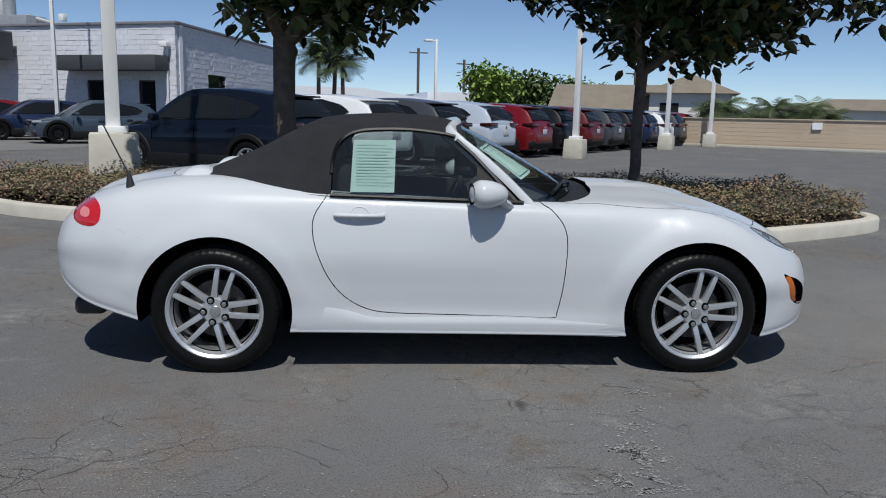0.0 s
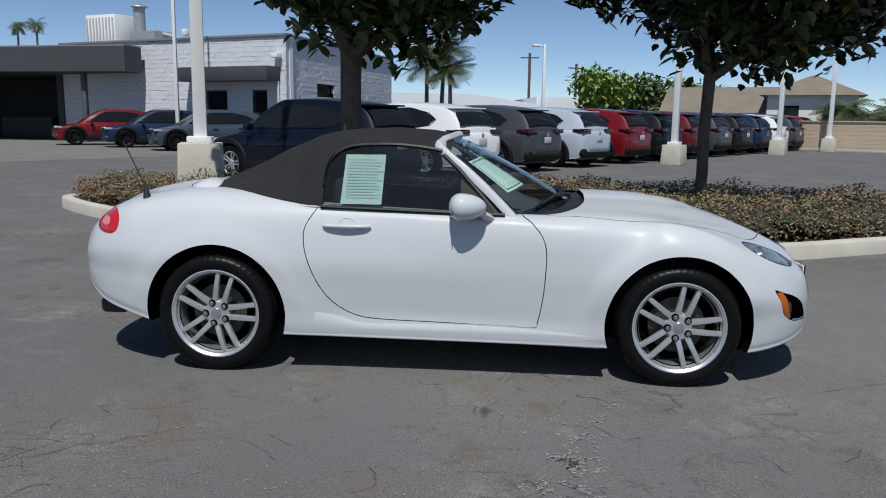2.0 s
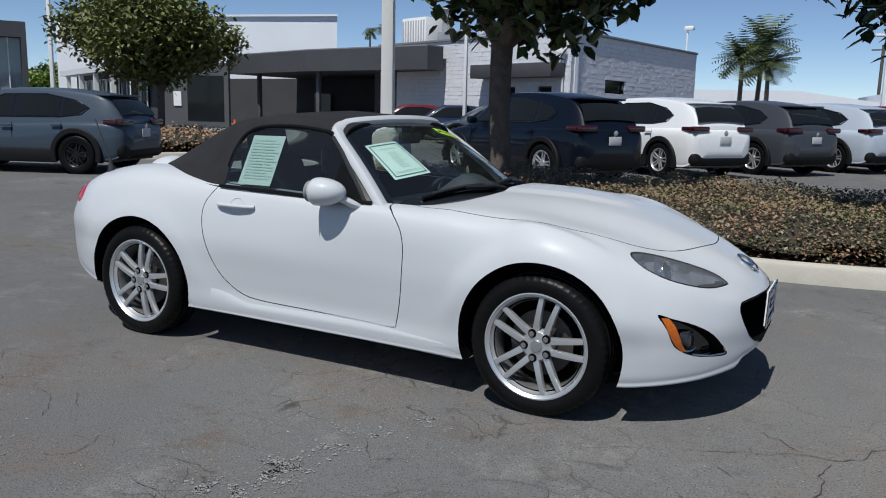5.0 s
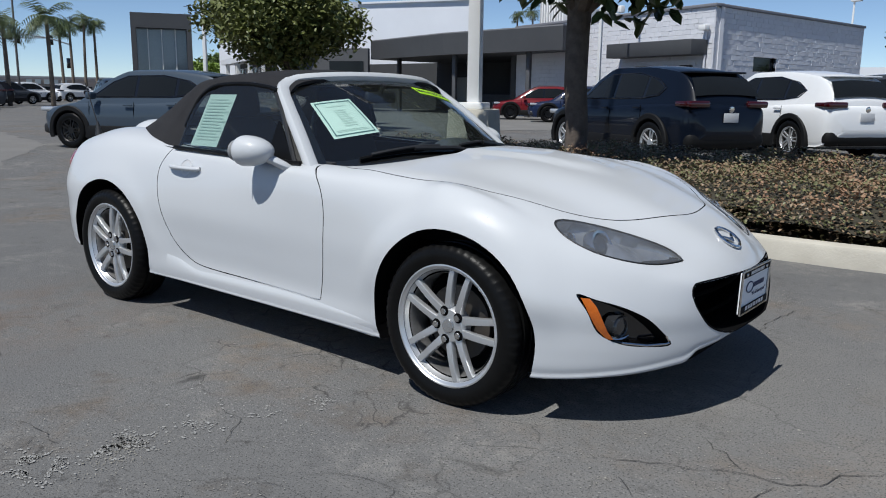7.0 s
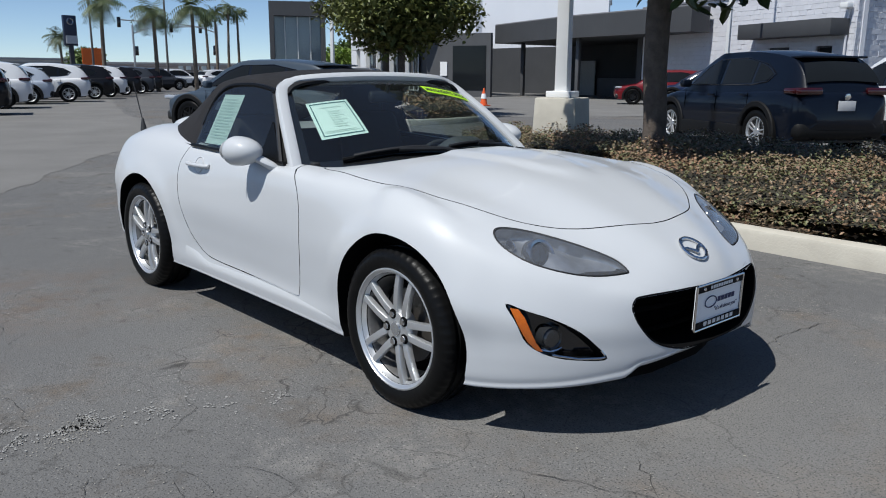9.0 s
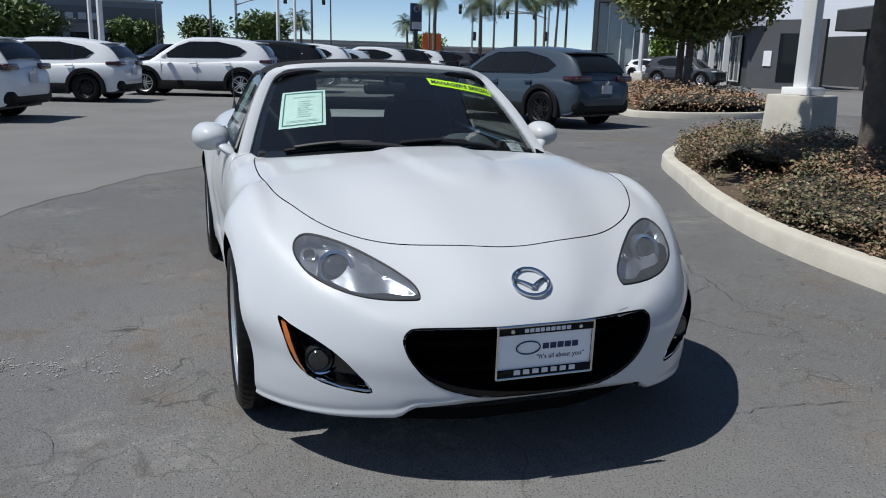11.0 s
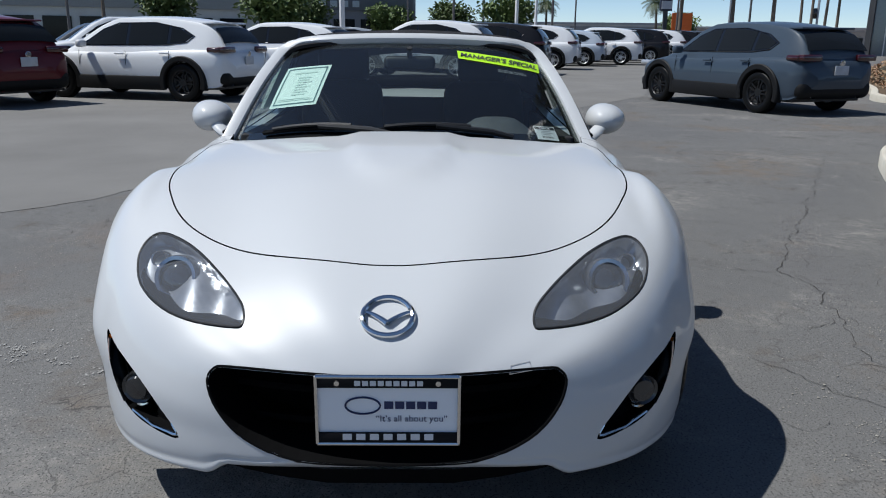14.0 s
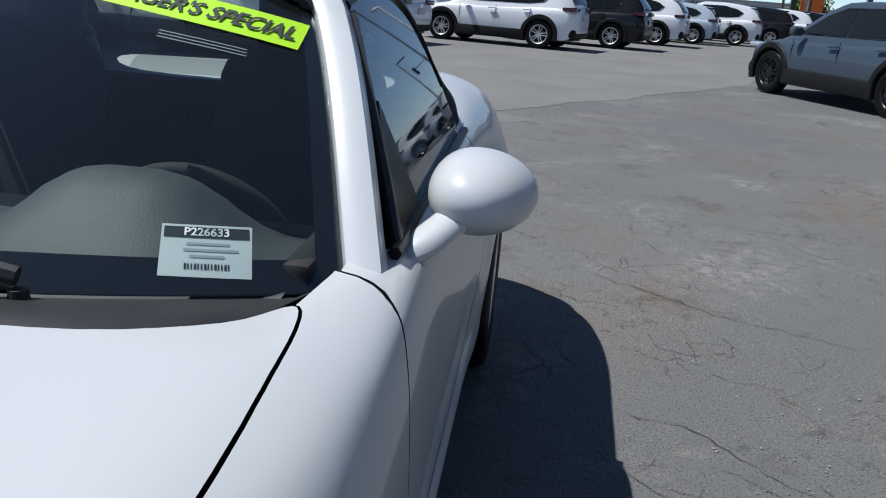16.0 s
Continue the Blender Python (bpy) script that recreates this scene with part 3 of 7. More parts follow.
def broad_tree(name, x, y, trunk_h, trunk_r, limb, leaf, leaves, label, seed, leaf_mat=None, radius=0.55, lean=(0, 0), bias=(0, 0), depth=3, spread_=0.55, group="trees", squash=1.0, airy=False):
    rng = random.Random(seed)
    g = gz(x, y) + (0.1 if inside((x, y), ISLE_A) or inside((x, y), ISLE_B) else 0)
    ob = thing(name, label, "tree", group, at=pose(x, y, g))
    b = bmesh.new()
    path = [Vector((lean[0] * t, lean[1] * t, trunk_h * t)) + Vector((noise.noise(Vector((t * 2, seed, 0))), noise.noise(Vector((t * 2, seed, 5))), 0)) * 0.06 for t in (0, 0.05, 0.15, 0.35, 0.6, 0.85, 1)]
    path[0].z = -0.1
    tube(path, lambda t: trunk_r * (1.3 - 0.5 * min(t * 3, 1) + 0.12 * max(0, t - 0.7)), 12, b)
    tips = []
    for i in range(4):
        a = 2 * math.pi * (i + rng.random() * 0.5) / 4 + seed
        d = Vector((math.cos(a) * 0.8 + bias[0], math.sin(a) * 0.8 + bias[1], 0.9)).normalized()
        limbs(b, path[-1] - Vector((0, 0, 0.04)), d, limb * rng.uniform(0.85, 1.1), trunk_r * 0.62, depth - 1, rng, tips, spread_)
    part("trunk", b, BARK, ob, "rough grey-brown trunk and limbs")
    pts, sizes = [], []
    for k in range(leaves):
        q, v = tips[rng.randrange(len(tips))]
        o = Vector((rng.gauss(0, 1), rng.gauss(0, 1), rng.gauss(0, 0.8)))
        o = o.normalized() * radius * rng.random() ** 0.45
        o.z *= squash
        # the fork and the inner limbs stay bare
        if airy and math.hypot((q + o).x - lean[0], (q + o).y - lean[1]) < 0.42 and (q + o).z < trunk_h + 0.5:
            continue
        pts.append(q + o)
        sizes.append(leaf * rng.uniform(0.7, 1.25))
    me = leaf_cloud(pts, sizes, rng, long=1.25, flatness=0.35, oval=True)
    me.materials.append(leaf_mat or LEAF)
    me.materials.append(LEAFYELLOW)
    idx = []
    for _ in pts:
        k = 1 if leaf_mat is None and rng.random() < 0.006 else 0
        idx += [k, k]
    me.polygons.foreach_set("material_index", idx)
    part("crown", me, None, ob, "leafy crown")
    return ob


broad_tree("magnolia_tree", -1.62, 4.85, 1.95, 0.155, 1.25, 0.165, 11500, "dark glossy-leaved tree with a grey trunk in the planter", 5, radius=0.58, spread_=0.64, bias=(0.18, 0), airy=True)
broad_tree("magnolia_tree", 2.54, 4.98, 1.72, 0.085, 1.30, 0.16, 10000, "dark glossy-leaved tree with a slender scarred trunk in the planter", 11, radius=0.54, spread_=0.62, lean=(0.05, 0.03), bias=(0.55, 0), airy=True)
broad_tree("ficus_tree", -15.8, 12.6, 1.9, 0.13, 0.95, 0.14, 17000, "round olive-green tree in the far planter island", 21, LEAFLIGHT, radius=0.75, spread_=0.5, group="far planter trees")
broad_tree("ficus_tree", -19.2, 14.6, 2.1, 0.14, 1.0, 0.15, 14000, "round olive-green tree in the far planter island", 24, LEAFLIGHT, radius=0.8, spread_=0.5, group="far planter trees")


def far_tree(x, y, h, w, label, seed, m):
    broad_tree("street_tree", x, y, h * 0.32, 0.16 + h * 0.01, h * 0.2, 0.26 + h * 0.02, 2600, label, seed, m, radius=w * 0.26, spread_=0.62, depth=2, group="distant trees")


GREEN1 = mat("bright_tree_leaf", (0.20, 0.28, 0.04), 0.6, col2=(0.13, 0.20, 0.035), scale=0.6, vary=0.4)
GREEN2 = mat("deep_tree_leaf", (0.08, 0.125, 0.03), 0.6, col2=(0.105, 0.15, 0.04), scale=0.6, vary=0.4)
for i, (x, y, h, w, m) in enumerate([(7.0, 62, 6.6, 5.6, GREEN1), (11.5, 66, 6.0, 6.5, GREEN2), (15.5, 68, 5.6, 5.5, GREEN2), (9.5, 70, 6.2, 5, GREEN2), (19.5, 72, 5.4, 4.5, GREEN2),
                                     (-85, -14, 6.2, 6, GREEN2), (-90, 1.2, 6.2, 6, GREEN2), (-85, 7.2, 6.8, 6, GREEN2), (-95, -6, 6.2, 6, GREEN2), (-100, 30, 5, 6, GREEN2),
                                     (-72, 50, 6, 5.5, GREEN2), (-80, 57, 7, 6, GREEN1), (-90, 62, 7, 6, GREEN2), (-58, -12, 6, 5.5, GREEN2), (-70, -24, 7, 6, GREEN2), (-68, 46, 5, 5, GREEN1)]):
    far_tree(x, y, h, w, "leafy green tree in the distance", 40 + i, m)


def palm(x, y, h, r, frond, label, seed, droop=1.0, fronds=40):
    rng = random.Random(seed)
    ob = thing("palm_tree", label, "palm tree", "palms", at=pose(x, y, gz(x, y)))
    bend = Vector((rng.uniform(-0.3, 0.3), rng.uniform(-0.3, 0.3), 0))
    path = [Vector((0, 0, h * t)) + bend * t * t for t in np.linspace(0, 1, 8)]
    part("trunk", tube(path, lambda t: r * (1.25 - 0.4 * t), 10), PALMBARK, ob, "slim ringed palm trunk")
    verts, faces = [], []
    top = path[-1]
    for i in range(fronds):
        a = rng.uniform(0, 2 * math.pi)
        el = rng.uniform(-0.5, 1.2)
        d = Vector((math.cos(a) * math.cos(el), math.sin(a) * math.cos(el), math.sin(el)))
        p = top.copy()
        n = 11
        L = frond * rng.uniform(0.8, 1.1)
        for j in range(n):
            t = j / (n - 1)
            d = (d + Vector((0, 0, -0.16 * droop))).normalized()
            q = p + d * L / n
            s = d.cross(Vector((0, 0, 1))).normalized()
            w = L * 0.30 * math.sin(math.pi * min(1, 0.12 + t * 0.88)) ** 0.7
            for sgn in (-1, 1):
                k = len(verts)
                tip = p + s * sgn * w + d * w * 0.55 + Vector((0, 0, -w * 0.55 * droop))
                verts += [p, p + d * L / n * 0.55, tip]
                faces.append((k, k + 1, k + 2))
            p = q
    me = bpy.data.meshes.new("fronds")
    me.from_pydata([tuple(v) for v in verts], [], faces)
    me.materials.append(PALMLEAF)
    part("crown", me, None, ob, "feathery green fronds")


palm(-5.9, 51.5, 5.0, 0.14, 2.3, "dense feathery palm behind the showroom", 61, 0.45, 64)
palm(-4.9, 51.8, 6.0, 0.14, 2.4, "dense feathery palm behind the showroom", 62, 0.45, 64)
palm(-4.2, 51.0, 4.6, 0.14, 2.2, "dense feathery palm behind the showroom", 63, 0.45, 64)
for i, (x, y, h, f) in enumerate([(-58.9, 87.5, 11.6, 1.6), (-57.1, 88.7, 11.9, 1.6), (-52.3, 19.8, 5.4, 2.2), (-51.4, 22.2, 5.8, 2.3), (-53.4, 16.6, 5.8, 2.0), (-77.8, 36.6, 7.6, 1.7), (-79, 38.5, 8.2, 1.7), (-79.5, 40, 7.8, 1.6), (-76.5, 35, 7.0, 1.6),
                                  (-88, 24, 5, 2.2), (-90, 12, 5, 2.2), (-65, -27.8, 9.0, 2.4)]):
    palm(x, y, h, 0.13, f, "tall palm in the distance", 70 + i, fronds=36)
for i in range(9):
    palm(18.9 + i * 0.75, 44.0 - i * 0.35, 1.7 + 0.35 * math.sin(i * 2.1), 0.13, 1.7, "bushy low palm behind the tan wall", 90 + i, fronds=44)


# ---- buildings ----
BLOCK = mat("grey_painted_block", (0.67, 0.675, 0.71), 0.85, col2=(0.60, 0.605, 0.64), scale=1.2, amount=0.5, bump=1.0, bscale=9, vary=0.05, spec=0.2)
DARKWALL = mat("charcoal_cladding", (0.045, 0.047, 0.052), 0.7, col2=(0.06, 0.062, 0.066), scale=0.5, bump=0.05)
TALLWHITE = mat("white_metal_cladding", (0.74, 0.76, 0.80), 0.6, col2=(0.69, 0.71, 0.75), scale=0.4)
TANWALL = mat("tan_block_wall", (0.54, 0.43, 0.32), 0.92, col2=(0.47, 0.37, 0.27), scale=0.5, bump=0.4, bscale=6, vary=0.06)
ROOFTILE = mat("brown_shingles", (0.235, 0.20, 0.15), 0.95, col2=(0.17, 0.145, 0.115), scale=1.0, bump=0.5, bscale=8, vary=0.15)
STUCCO = mat("pale_stucco", (0.72, 0.70, 0.67), 0.9, scale=0.6, amount=0.2, bump=0.1)
DARKPANE = mat("dark_window", (0.010, 0.012, 0.014), 0.06, col2=(0.016, 0.018, 0.02), scale=0.4, spec=0.15)


def wall_frame(a, b):
    """Matrix whose x runs from a to b along the ground, y into the wall (to its left)."""
    d = Vector((b[0] - a[0], b[1] - a[1], 0)).normalized()
    m = Matrix(((d.x, -d.y, 0, a[0]), (d.y, d.x, 0, a[1]), (0, 0, 1, 0), (0, 0, 0, 1)))
    return m, (Vector(b) - Vector(a)).length


def boxed(x0, x1, y0, y1, z0, z1, bevel=0.0, bm=None):
    return box(x1 - x0, y1 - y0, z1 - z0, ((x0 + x1) / 2, (y0 + y1) / 2, z0), bevel, bm)


def split_wall(length, z0, z1, holes, near, course=0.2, block=0.4):
    """Wall of split-face blocks with slightly uneven faces and recessed joints; holes: (x0, x1, z0, z1).
    Whole blocks within the stretch near (x0, x1) come back as a list of places, the rest as one mesh."""
    verts, faces, single_blocks = [], [], []
    rng = random.Random(5)
    rows = int(round((z1 - z0) / course))
    for r in range(rows):
        za, zb = z0 + r * course, z0 + (r + 1) * course
        x = -(r % 2) * block / 2
        while x < length:
            a, b = max(x, 0), min(x + block, length)
            x += block
            for h in holes:
                if a < h[1] - 0.01 and b > h[0] + 0.01 and za < h[3] - 0.01 and zb > h[2] + 0.01:
                    # cut back to the side of the opening
                    a, b = (a, h[0]) if h[0] - a > b - h[1] else (h[1], b)
            if b - a < 0.03:
                continue
            if b - a > block - 0.01 and near[0] < a < near[1] and za > 1.35 and len(single_blocks) < 150:
                single_blocks.append((a, za))
                continue
            k = len(verts)
            o = -rng.uniform(0.010, 0.022)
            j = 0.006
            verts += [(a, 0, za), (b, 0, za), (b, 0, zb), (a, 0, zb), (a + j, o, za + j), (b - j, o + rng.uniform(-0.008, 0.008), za + j), (b - j, o, zb - j), (a + j, o + rng.uniform(-0.008, 0.008), zb - j)]
            faces += [(k + 4, k + 5, k + 6, k + 7), (k, k + 1, k + 5, k + 4), (k + 1, k + 2, k + 6, k + 5), (k + 2, k + 3, k + 7, k + 6), (k + 3, k, k + 4, k + 7)]
    me = bpy.data.meshes.new("blocks")
    me.from_pydata(verts, [], faces)
    me.materials.append(BLOCK)
    return me, single_blocks


def block_shapes(block=0.4, course=0.2):
    """A few alike split-face blocks, each with its own uneven face."""
    rng = random.Random(15)
    out = []
    for _ in range(6):
        o, j = -rng.uniform(0.010, 0.022), 0.005
        verts = [(0, 0.1, 0), (block, 0.1, 0), (block, 0.1, course), (0, 0.1, course), (0, 0, 0), (block, 0, 0), (block, 0, course), (0, 0, course)]
        verts += [(j, o, j), (block - j, o + rng.uniform(-0.008, 0.008), j), (block - j, o, course - j), (j, o + rng.uniform(-0.008, 0.008), course - j)]
        faces = [(8, 9, 10, 11)] + [(4 + i, 4 + (i + 1) % 4, 8 + (i + 1) % 4, 8 + i) for i in range(4)] + [(i, (i + 1) % 4, 4 + (i + 1) % 4, 4 + i) for i in range(4)]
        me = bpy.data.meshes.new("block")
        me.from_pydata(verts, [], faces)
        me.materials.append(BLOCK)
        out.append(me)
    return out


BLOCKS = block_shapes()


def lay_blocks(places, wall):
    rng = random.Random(3)
    for a, z in places:
        part("block", BLOCKS[rng.randrange(6)], None, wall).location = (a, 0, z)


def window(parent, x0, x1, z0, z1, name="window", frame=DARKWALL, mull=0, depth=0.14):
    w = part(name, boxed(x0, x1, depth, depth + 0.02, z0, z1), DARKPANE, parent, "dark reflecting window pane", smooth=False)
    f = bmesh.new()
    for a, b, c, d in ((x0, x1, z0, z0 + 0.06), (x0, x1, z1 - 0.06, z1), (x0, x0 + 0.06, z0 + 0.06, z1 - 0.06), (x1 - 0.06, x1, z0 + 0.06, z1 - 0.06)):
        boxed(a, b, depth - 0.07, depth - 0.004, c, d, bm=f)
    for i in range(mull):
        xm = x0 + (x1 - x0) * (i + 1) / (mull + 1)
        boxed(xm - 0.03, xm + 0.03, depth - 0.06, depth - 0.004, z0 + 0.06, z1 - 0.06, bm=f)
    part("window_frame", f, frame, w, smooth=False)


def showroom():
    """Grey split-block wing with a dark awning over its door."""
    c, l, r = (-9.3, 28.6), (-22.0, 33.6), (-7.0, 42.5)
    g = gz(*c)
    ob = thing("showroom_wing", "grey painted split-block building with a flat roof", "building")
    m, n = wall_frame(l, c)
    ob.matrix_basis = m @ Matrix.Translation((0, 0, g))
    top = 4.6
    holes = [(n - 4.4, n - 3.2, 0.8, 2.4), (n - 1.8, n - 1.0, 0, 2.4)]
    me, places = split_wall(n, 0, top, holes, (n - 7.5, n))
    lay_blocks(places, tagged(part("front_wall", me, None, ob, "grey painted split-face block wall", smooth=False), kind="stuff"))
    core = boxed(0, n, 0.30, 0.5, 0, top)
    part("front_lining", core, BLOCK, ob, smooth=False)
    part("parapet", boxed(-0.1, n + 0.1, -0.1, 0.35, top, top + 0.12, 0.02), mat("dark_coping", (0.2, 0.2, 0.22), 0.6), ob)
    window(ob, n - 4.4, n - 3.2, 0.8, 2.4)
    window(ob, n - 1.8, n - 1.0, 0.02, 2.4, "door")
    part("awning", box(5.0, 0.9, 0.6, (n - 2.75, -0.5, 2.75), 0.03), DARKWALL, ob, "charcoal metal awning above the door")
    for q in (n - 0.3,):
        part("downpipe", tube([(q, -0.14, 0), (q, -0.14, 3.7)], 0.045), BLOCK, ob)
    part("wall_lamp", box(0.35, 0.3, 0.2, (n - 0.3, -0.25, 3.7), 0.02), WHITEPAINT, ob)
    part("floodlight", box(0.25, 0.25, 0.3, (n - 5.6, 0.1, top + 0.2), 0.03), WHITEPAINT, ob)
    # east side
    m2, n2 = wall_frame(c, r)
    rel = ob.matrix_basis.inverted() @ m2 @ Matrix.Translation((0, 0, g))
    me, places = split_wall(n2, 0, top, [(3.2, 5.2, 2.2, 2.8)], (0, 7.5))
    e = tagged(part("side_wall", me, None, ob, "grey painted split-face block wall", smooth=False), kind="stuff")
    e.matrix_basis = rel
    lay_blocks(places, e)
    e2 = part("side_lining", boxed(0.5, n2, 0.30, 0.5, 0, top), BLOCK, ob, smooth=False)
    e2.matrix_basis = rel
    e3 = part("coping", boxed(0, n2, -0.1, 0.35, top, top + 0.12, 0.02), mat("dark_coping", (0.2, 0.2, 0.22), 0.6), ob)
    e3.matrix_basis = rel
    w = part("window", boxed(3.2, 5.2, 0.14, 0.16, 2.2, 2.8), DARKPANE, ob, "small dark window pane", smooth=False)
    w.matrix_basis = rel
    inv = ob.matrix_basis.inverted()
    part("roof", prism([inv @ Vector((x, y, g + top - 0.6)) for x, y in ((l[0], l[1] + 0.4), (c[0] - 0.25, c[1] + 0.45), (r[0] - 0.4, r[1]), (-19.5, 47.5))], (0, 0, 0.1)), mat("flat_roof", (0.5, 0.5, 0.5), 0.9), ob, smooth=False)
    p = part("mast", tube([(n2 - 0.5, 0.4, top), (n2 - 0.5, 0.4, top + 1.3)], 0.05), WHITEPAINT, ob)
    p.matrix_basis = rel
    p = part("camera_box", box(0.3, 0.5, 0.22, (n2 - 0.5, 0.3, top + 1.3), 0.04), WHITEPAINT, ob)
    p.matrix_basis = rel
    # rooftop units
    u = thing("rooftop_unit", "white louvred air-conditioning unit on the flat roof", "air conditioner", at=pose(-19.8, 34.6, g + top - 0.5, 0, 0, -21))
    part("casing", box(2.0, 1.6, 2.0, bevel=0.03), WHITEPAINT, u)
    for k in range(9):
        part("louvre", box(0.06, 0.05, 1.7, (-0.88 + k * 0.22, -0.83, 0.15)), mat("louvre_grey", (0.55, 0.55, 0.56), 0.6), u)
    u = thing("rooftop_vent", "grey metal ductwork and cowl on the flat roof", "vent", at=pose(-17.6, 34.0, g + top - 0.5, 0, 0, -21))
    part("duct", box(1.6, 1.2, 1.2, bevel=0.03), mat("galvanised", (0.45, 0.46, 0.47), 0.5, 0.6), u)
    part("cowl", tube([(-0.7, 0, 1.2), (-0.7, 0, 2.4)], 0.28, 14), mat("galvanised", (0.45, 0.46, 0.47), 0.5, 0.6), u)
    part("cap", lathe([(0.0, 2.6), (0.4, 2.45), (0.42, 2.4)], 16), mat("galvanised", (0.45, 0.46, 0.47), 0.5, 0.6), u).location = (-0.7, 0, 0)
    part("pipe", tube([(0.3, 0, 1.2), (2.6, 0.4, 0.6)], 0.12, 10), mat("galvanised", (0.45, 0.46, 0.47), 0.5, 0.6), u)


showroom()


def canopy():
    """Charcoal drive-through canopy on posts with a dark bay behind."""
    g = gz(-25, 36)
    ob = thing("service_canopy", "flat charcoal canopy over a dark service drive", "canopy")
    pts = [(-33.5, 34.1), (-25.3, 31.3), (-17.0, 30.0), (-16.8, 31.2), (-22.0, 33.4), (-22.0, 42), (-33, 42)]
    part("fascia", prism([(x, y, g + 3.2) for x, y in pts], (0, 0, 1.1)), DARKWALL, ob, "charcoal metal fascia", smooth=False)
    part("coping", prism([(x * 1.0, y, g + 4.3) for x, y in pts], (0, 0, 0.06)), mat("grey_trim", (0.22, 0.22, 0.23), 0.6), ob, smooth=False)
    for x, y in ((-19.5, 31.0), (-25.0, 32.0), (-31.5, 34.6)):
        part("post", box(0.22, 0.22, 3.2, (x, y, g), 0.02), mat("charcoal_post", (0.09, 0.092, 0.098), 0.6), ob)
    part("back_wall", prism([(-46, 40.6, g), (-22.2, 40.0, g), (-22.2, 40.3, g), (-46, 40.9, g)], (0, 0, 3.2)), DARKWALL, ob, smooth=False)
    part("side_partition", prism([(-22.5, 33.8, g), (-22.2, 33.8, g), (-22.2, 40, g), (-22.5, 40, g)], (0, 0, 3.2)), DARKWALL, ob, smooth=False)
    part("door", box(1.3, 0.1, 2.2, (-30.6, 39.8, g)), mat("lit_doorway", (0.5, 0.5, 0.47), 0.7), ob, "pale doorway at the back of the drive", smooth=False)
    part("counter", box(3.0, 0.8, 1.1, (-27.0, 38.6, g), 0.03), mat("counter_grey", (0.12, 0.12, 0.125), 0.6), ob)
    # tall white block behind
    t = thing("tall_hall", "tall white metal-clad hall behind the canopy", "building")
    part("wall", prism([(-60, 41.5, g), (-35.7, 48.4, g), (-49, 66, g), (-72, 66, g)], (0, 0, 8.3)), TALLWHITE, t, smooth=False)
    part("parapet", prism([(-60.2, 41.3, g + 8.3), (-35.5, 48.2, g + 8.3), (-48.8, 66, g + 8.3), (-72, 66, g + 8.3)], (0, 0, 0.15)), TALLWHITE, t, smooth=False)
    # glazed showroom front to the west
    s = thing("glazed_showroom", "charcoal showroom with white fascia and tall display windows", "building")
    m, n = wall_frame((-55.5, 39.6), (-33.65, 28.6))
    s.matrix_basis = m
    part("wall", boxed(0, n, 0.25, 0.5, 0, 3.3), DARKWALL, s, smooth=False)
    part("fascia", boxed(-0.5, n + 0.6, -0.9, 0.6, 3.3, 3.7), mat("white_fascia", (0.72, 0.73, 0.75), 0.6), s, smooth=False)
    part("upper_wall", boxed(0, n, 3.0, 3.4, 3.7, 6.4), TALLWHITE, s, smooth=False)
    for k in range(6):
        window(s, 2 + k * 3.4, 4.8 + k * 3.4, 0.25, 2.9, frame=WHITEPAINT, mull=1, depth=0.12)
    for k in range(5):
        part("column", boxed(1.4 + k * 5, 1.7 + k * 5, -0.8, -0.5, 0, 3.3), WHITEPAINT, s, smooth=False)
    m2, n2 = wall_frame((-33.65, 28.6), (-29.9, 30.2))
    rel = m.inverted() @ m2
    w = part("end_wall", boxed(0, n2, 0, 0.3, 0, 3.6), mat("charcoal_end", (0.085, 0.087, 0.092), 0.75, scale=0.7, bump=0.1), s, smooth=False)
    w.matrix_basis = rel
    p = part("poster_case", boxed(0.9, 1.35, -0.06, 0, 1.2, 2.0), WHITEPAINT, s, smooth=False)
    p.matrix_basis = rel
    p = part("shop_window", boxed(1.7, 3.8, -0.03, 0, 0.4, 2.9), DARKPANE, s, smooth=False)
    p.matrix_basis = rel
    # framed glass entrance box
    eb = thing("glass_entrance", "tall charcoal-framed glass entrance portal", "building", at=pose(-60.5, 33.5, 0, 0, 0, 59))
    for x in (0, 4.4):
        part("frame_post", box(0.4, 1.6, 6.2, (x, 0, 0)), DARKWALL, eb, smooth=False)
    part("lintel", box(4.8, 1.6, 1.2, (2.2, 0, 6.2)), DARKWALL, eb, smooth=False)
    part("glazing", box(4.0, 0.1, 6.2, (2.2, 0.4, 0)), mat("sky_glass", (0.25, 0.3, 0.33), 0.08, spec=0.8), eb, smooth=False)
    for k in range(3):
        part("mullion", box(0.08, 0.2, 6.2, (1.1 + k * 1.1, 0.2, 0)), WHITEPAINT, eb, smooth=False)


canopy()


def tan_wall():
    ob = thing("boundary_wall", "long tan block boundary wall along the car park", "wall", kind="structure")
    m, n = wall_frame((5.0, 42.2), (48.0, 4.2))
    ob.matrix_basis = m
    bm = bmesh.new()
    for r in range(7):
        boxed(0, n, 0.02, 0.18, r * 0.19, r * 0.19 + 0.182, bm=bm)
    part("blocks", bm, TANWALL, ob, smooth=False)
    part("cap", boxed(0, n, -0.03, 0.23, 1.33, 1.39, 0.01), mat("tan_cap", (0.5, 0.41, 0.31), 0.9), ob)
    part("kerb_strip", boxed(0, n, -0.45, -0.25, 0, 0.14, 0.01), CONCRETE, ob)
    part("sign_plate", boxed(17.6, 18.0, -0.06, 0.02, 0.95, 1.25), WHITECARD, ob, "small white sign plate", smooth=False)


tan_wall()


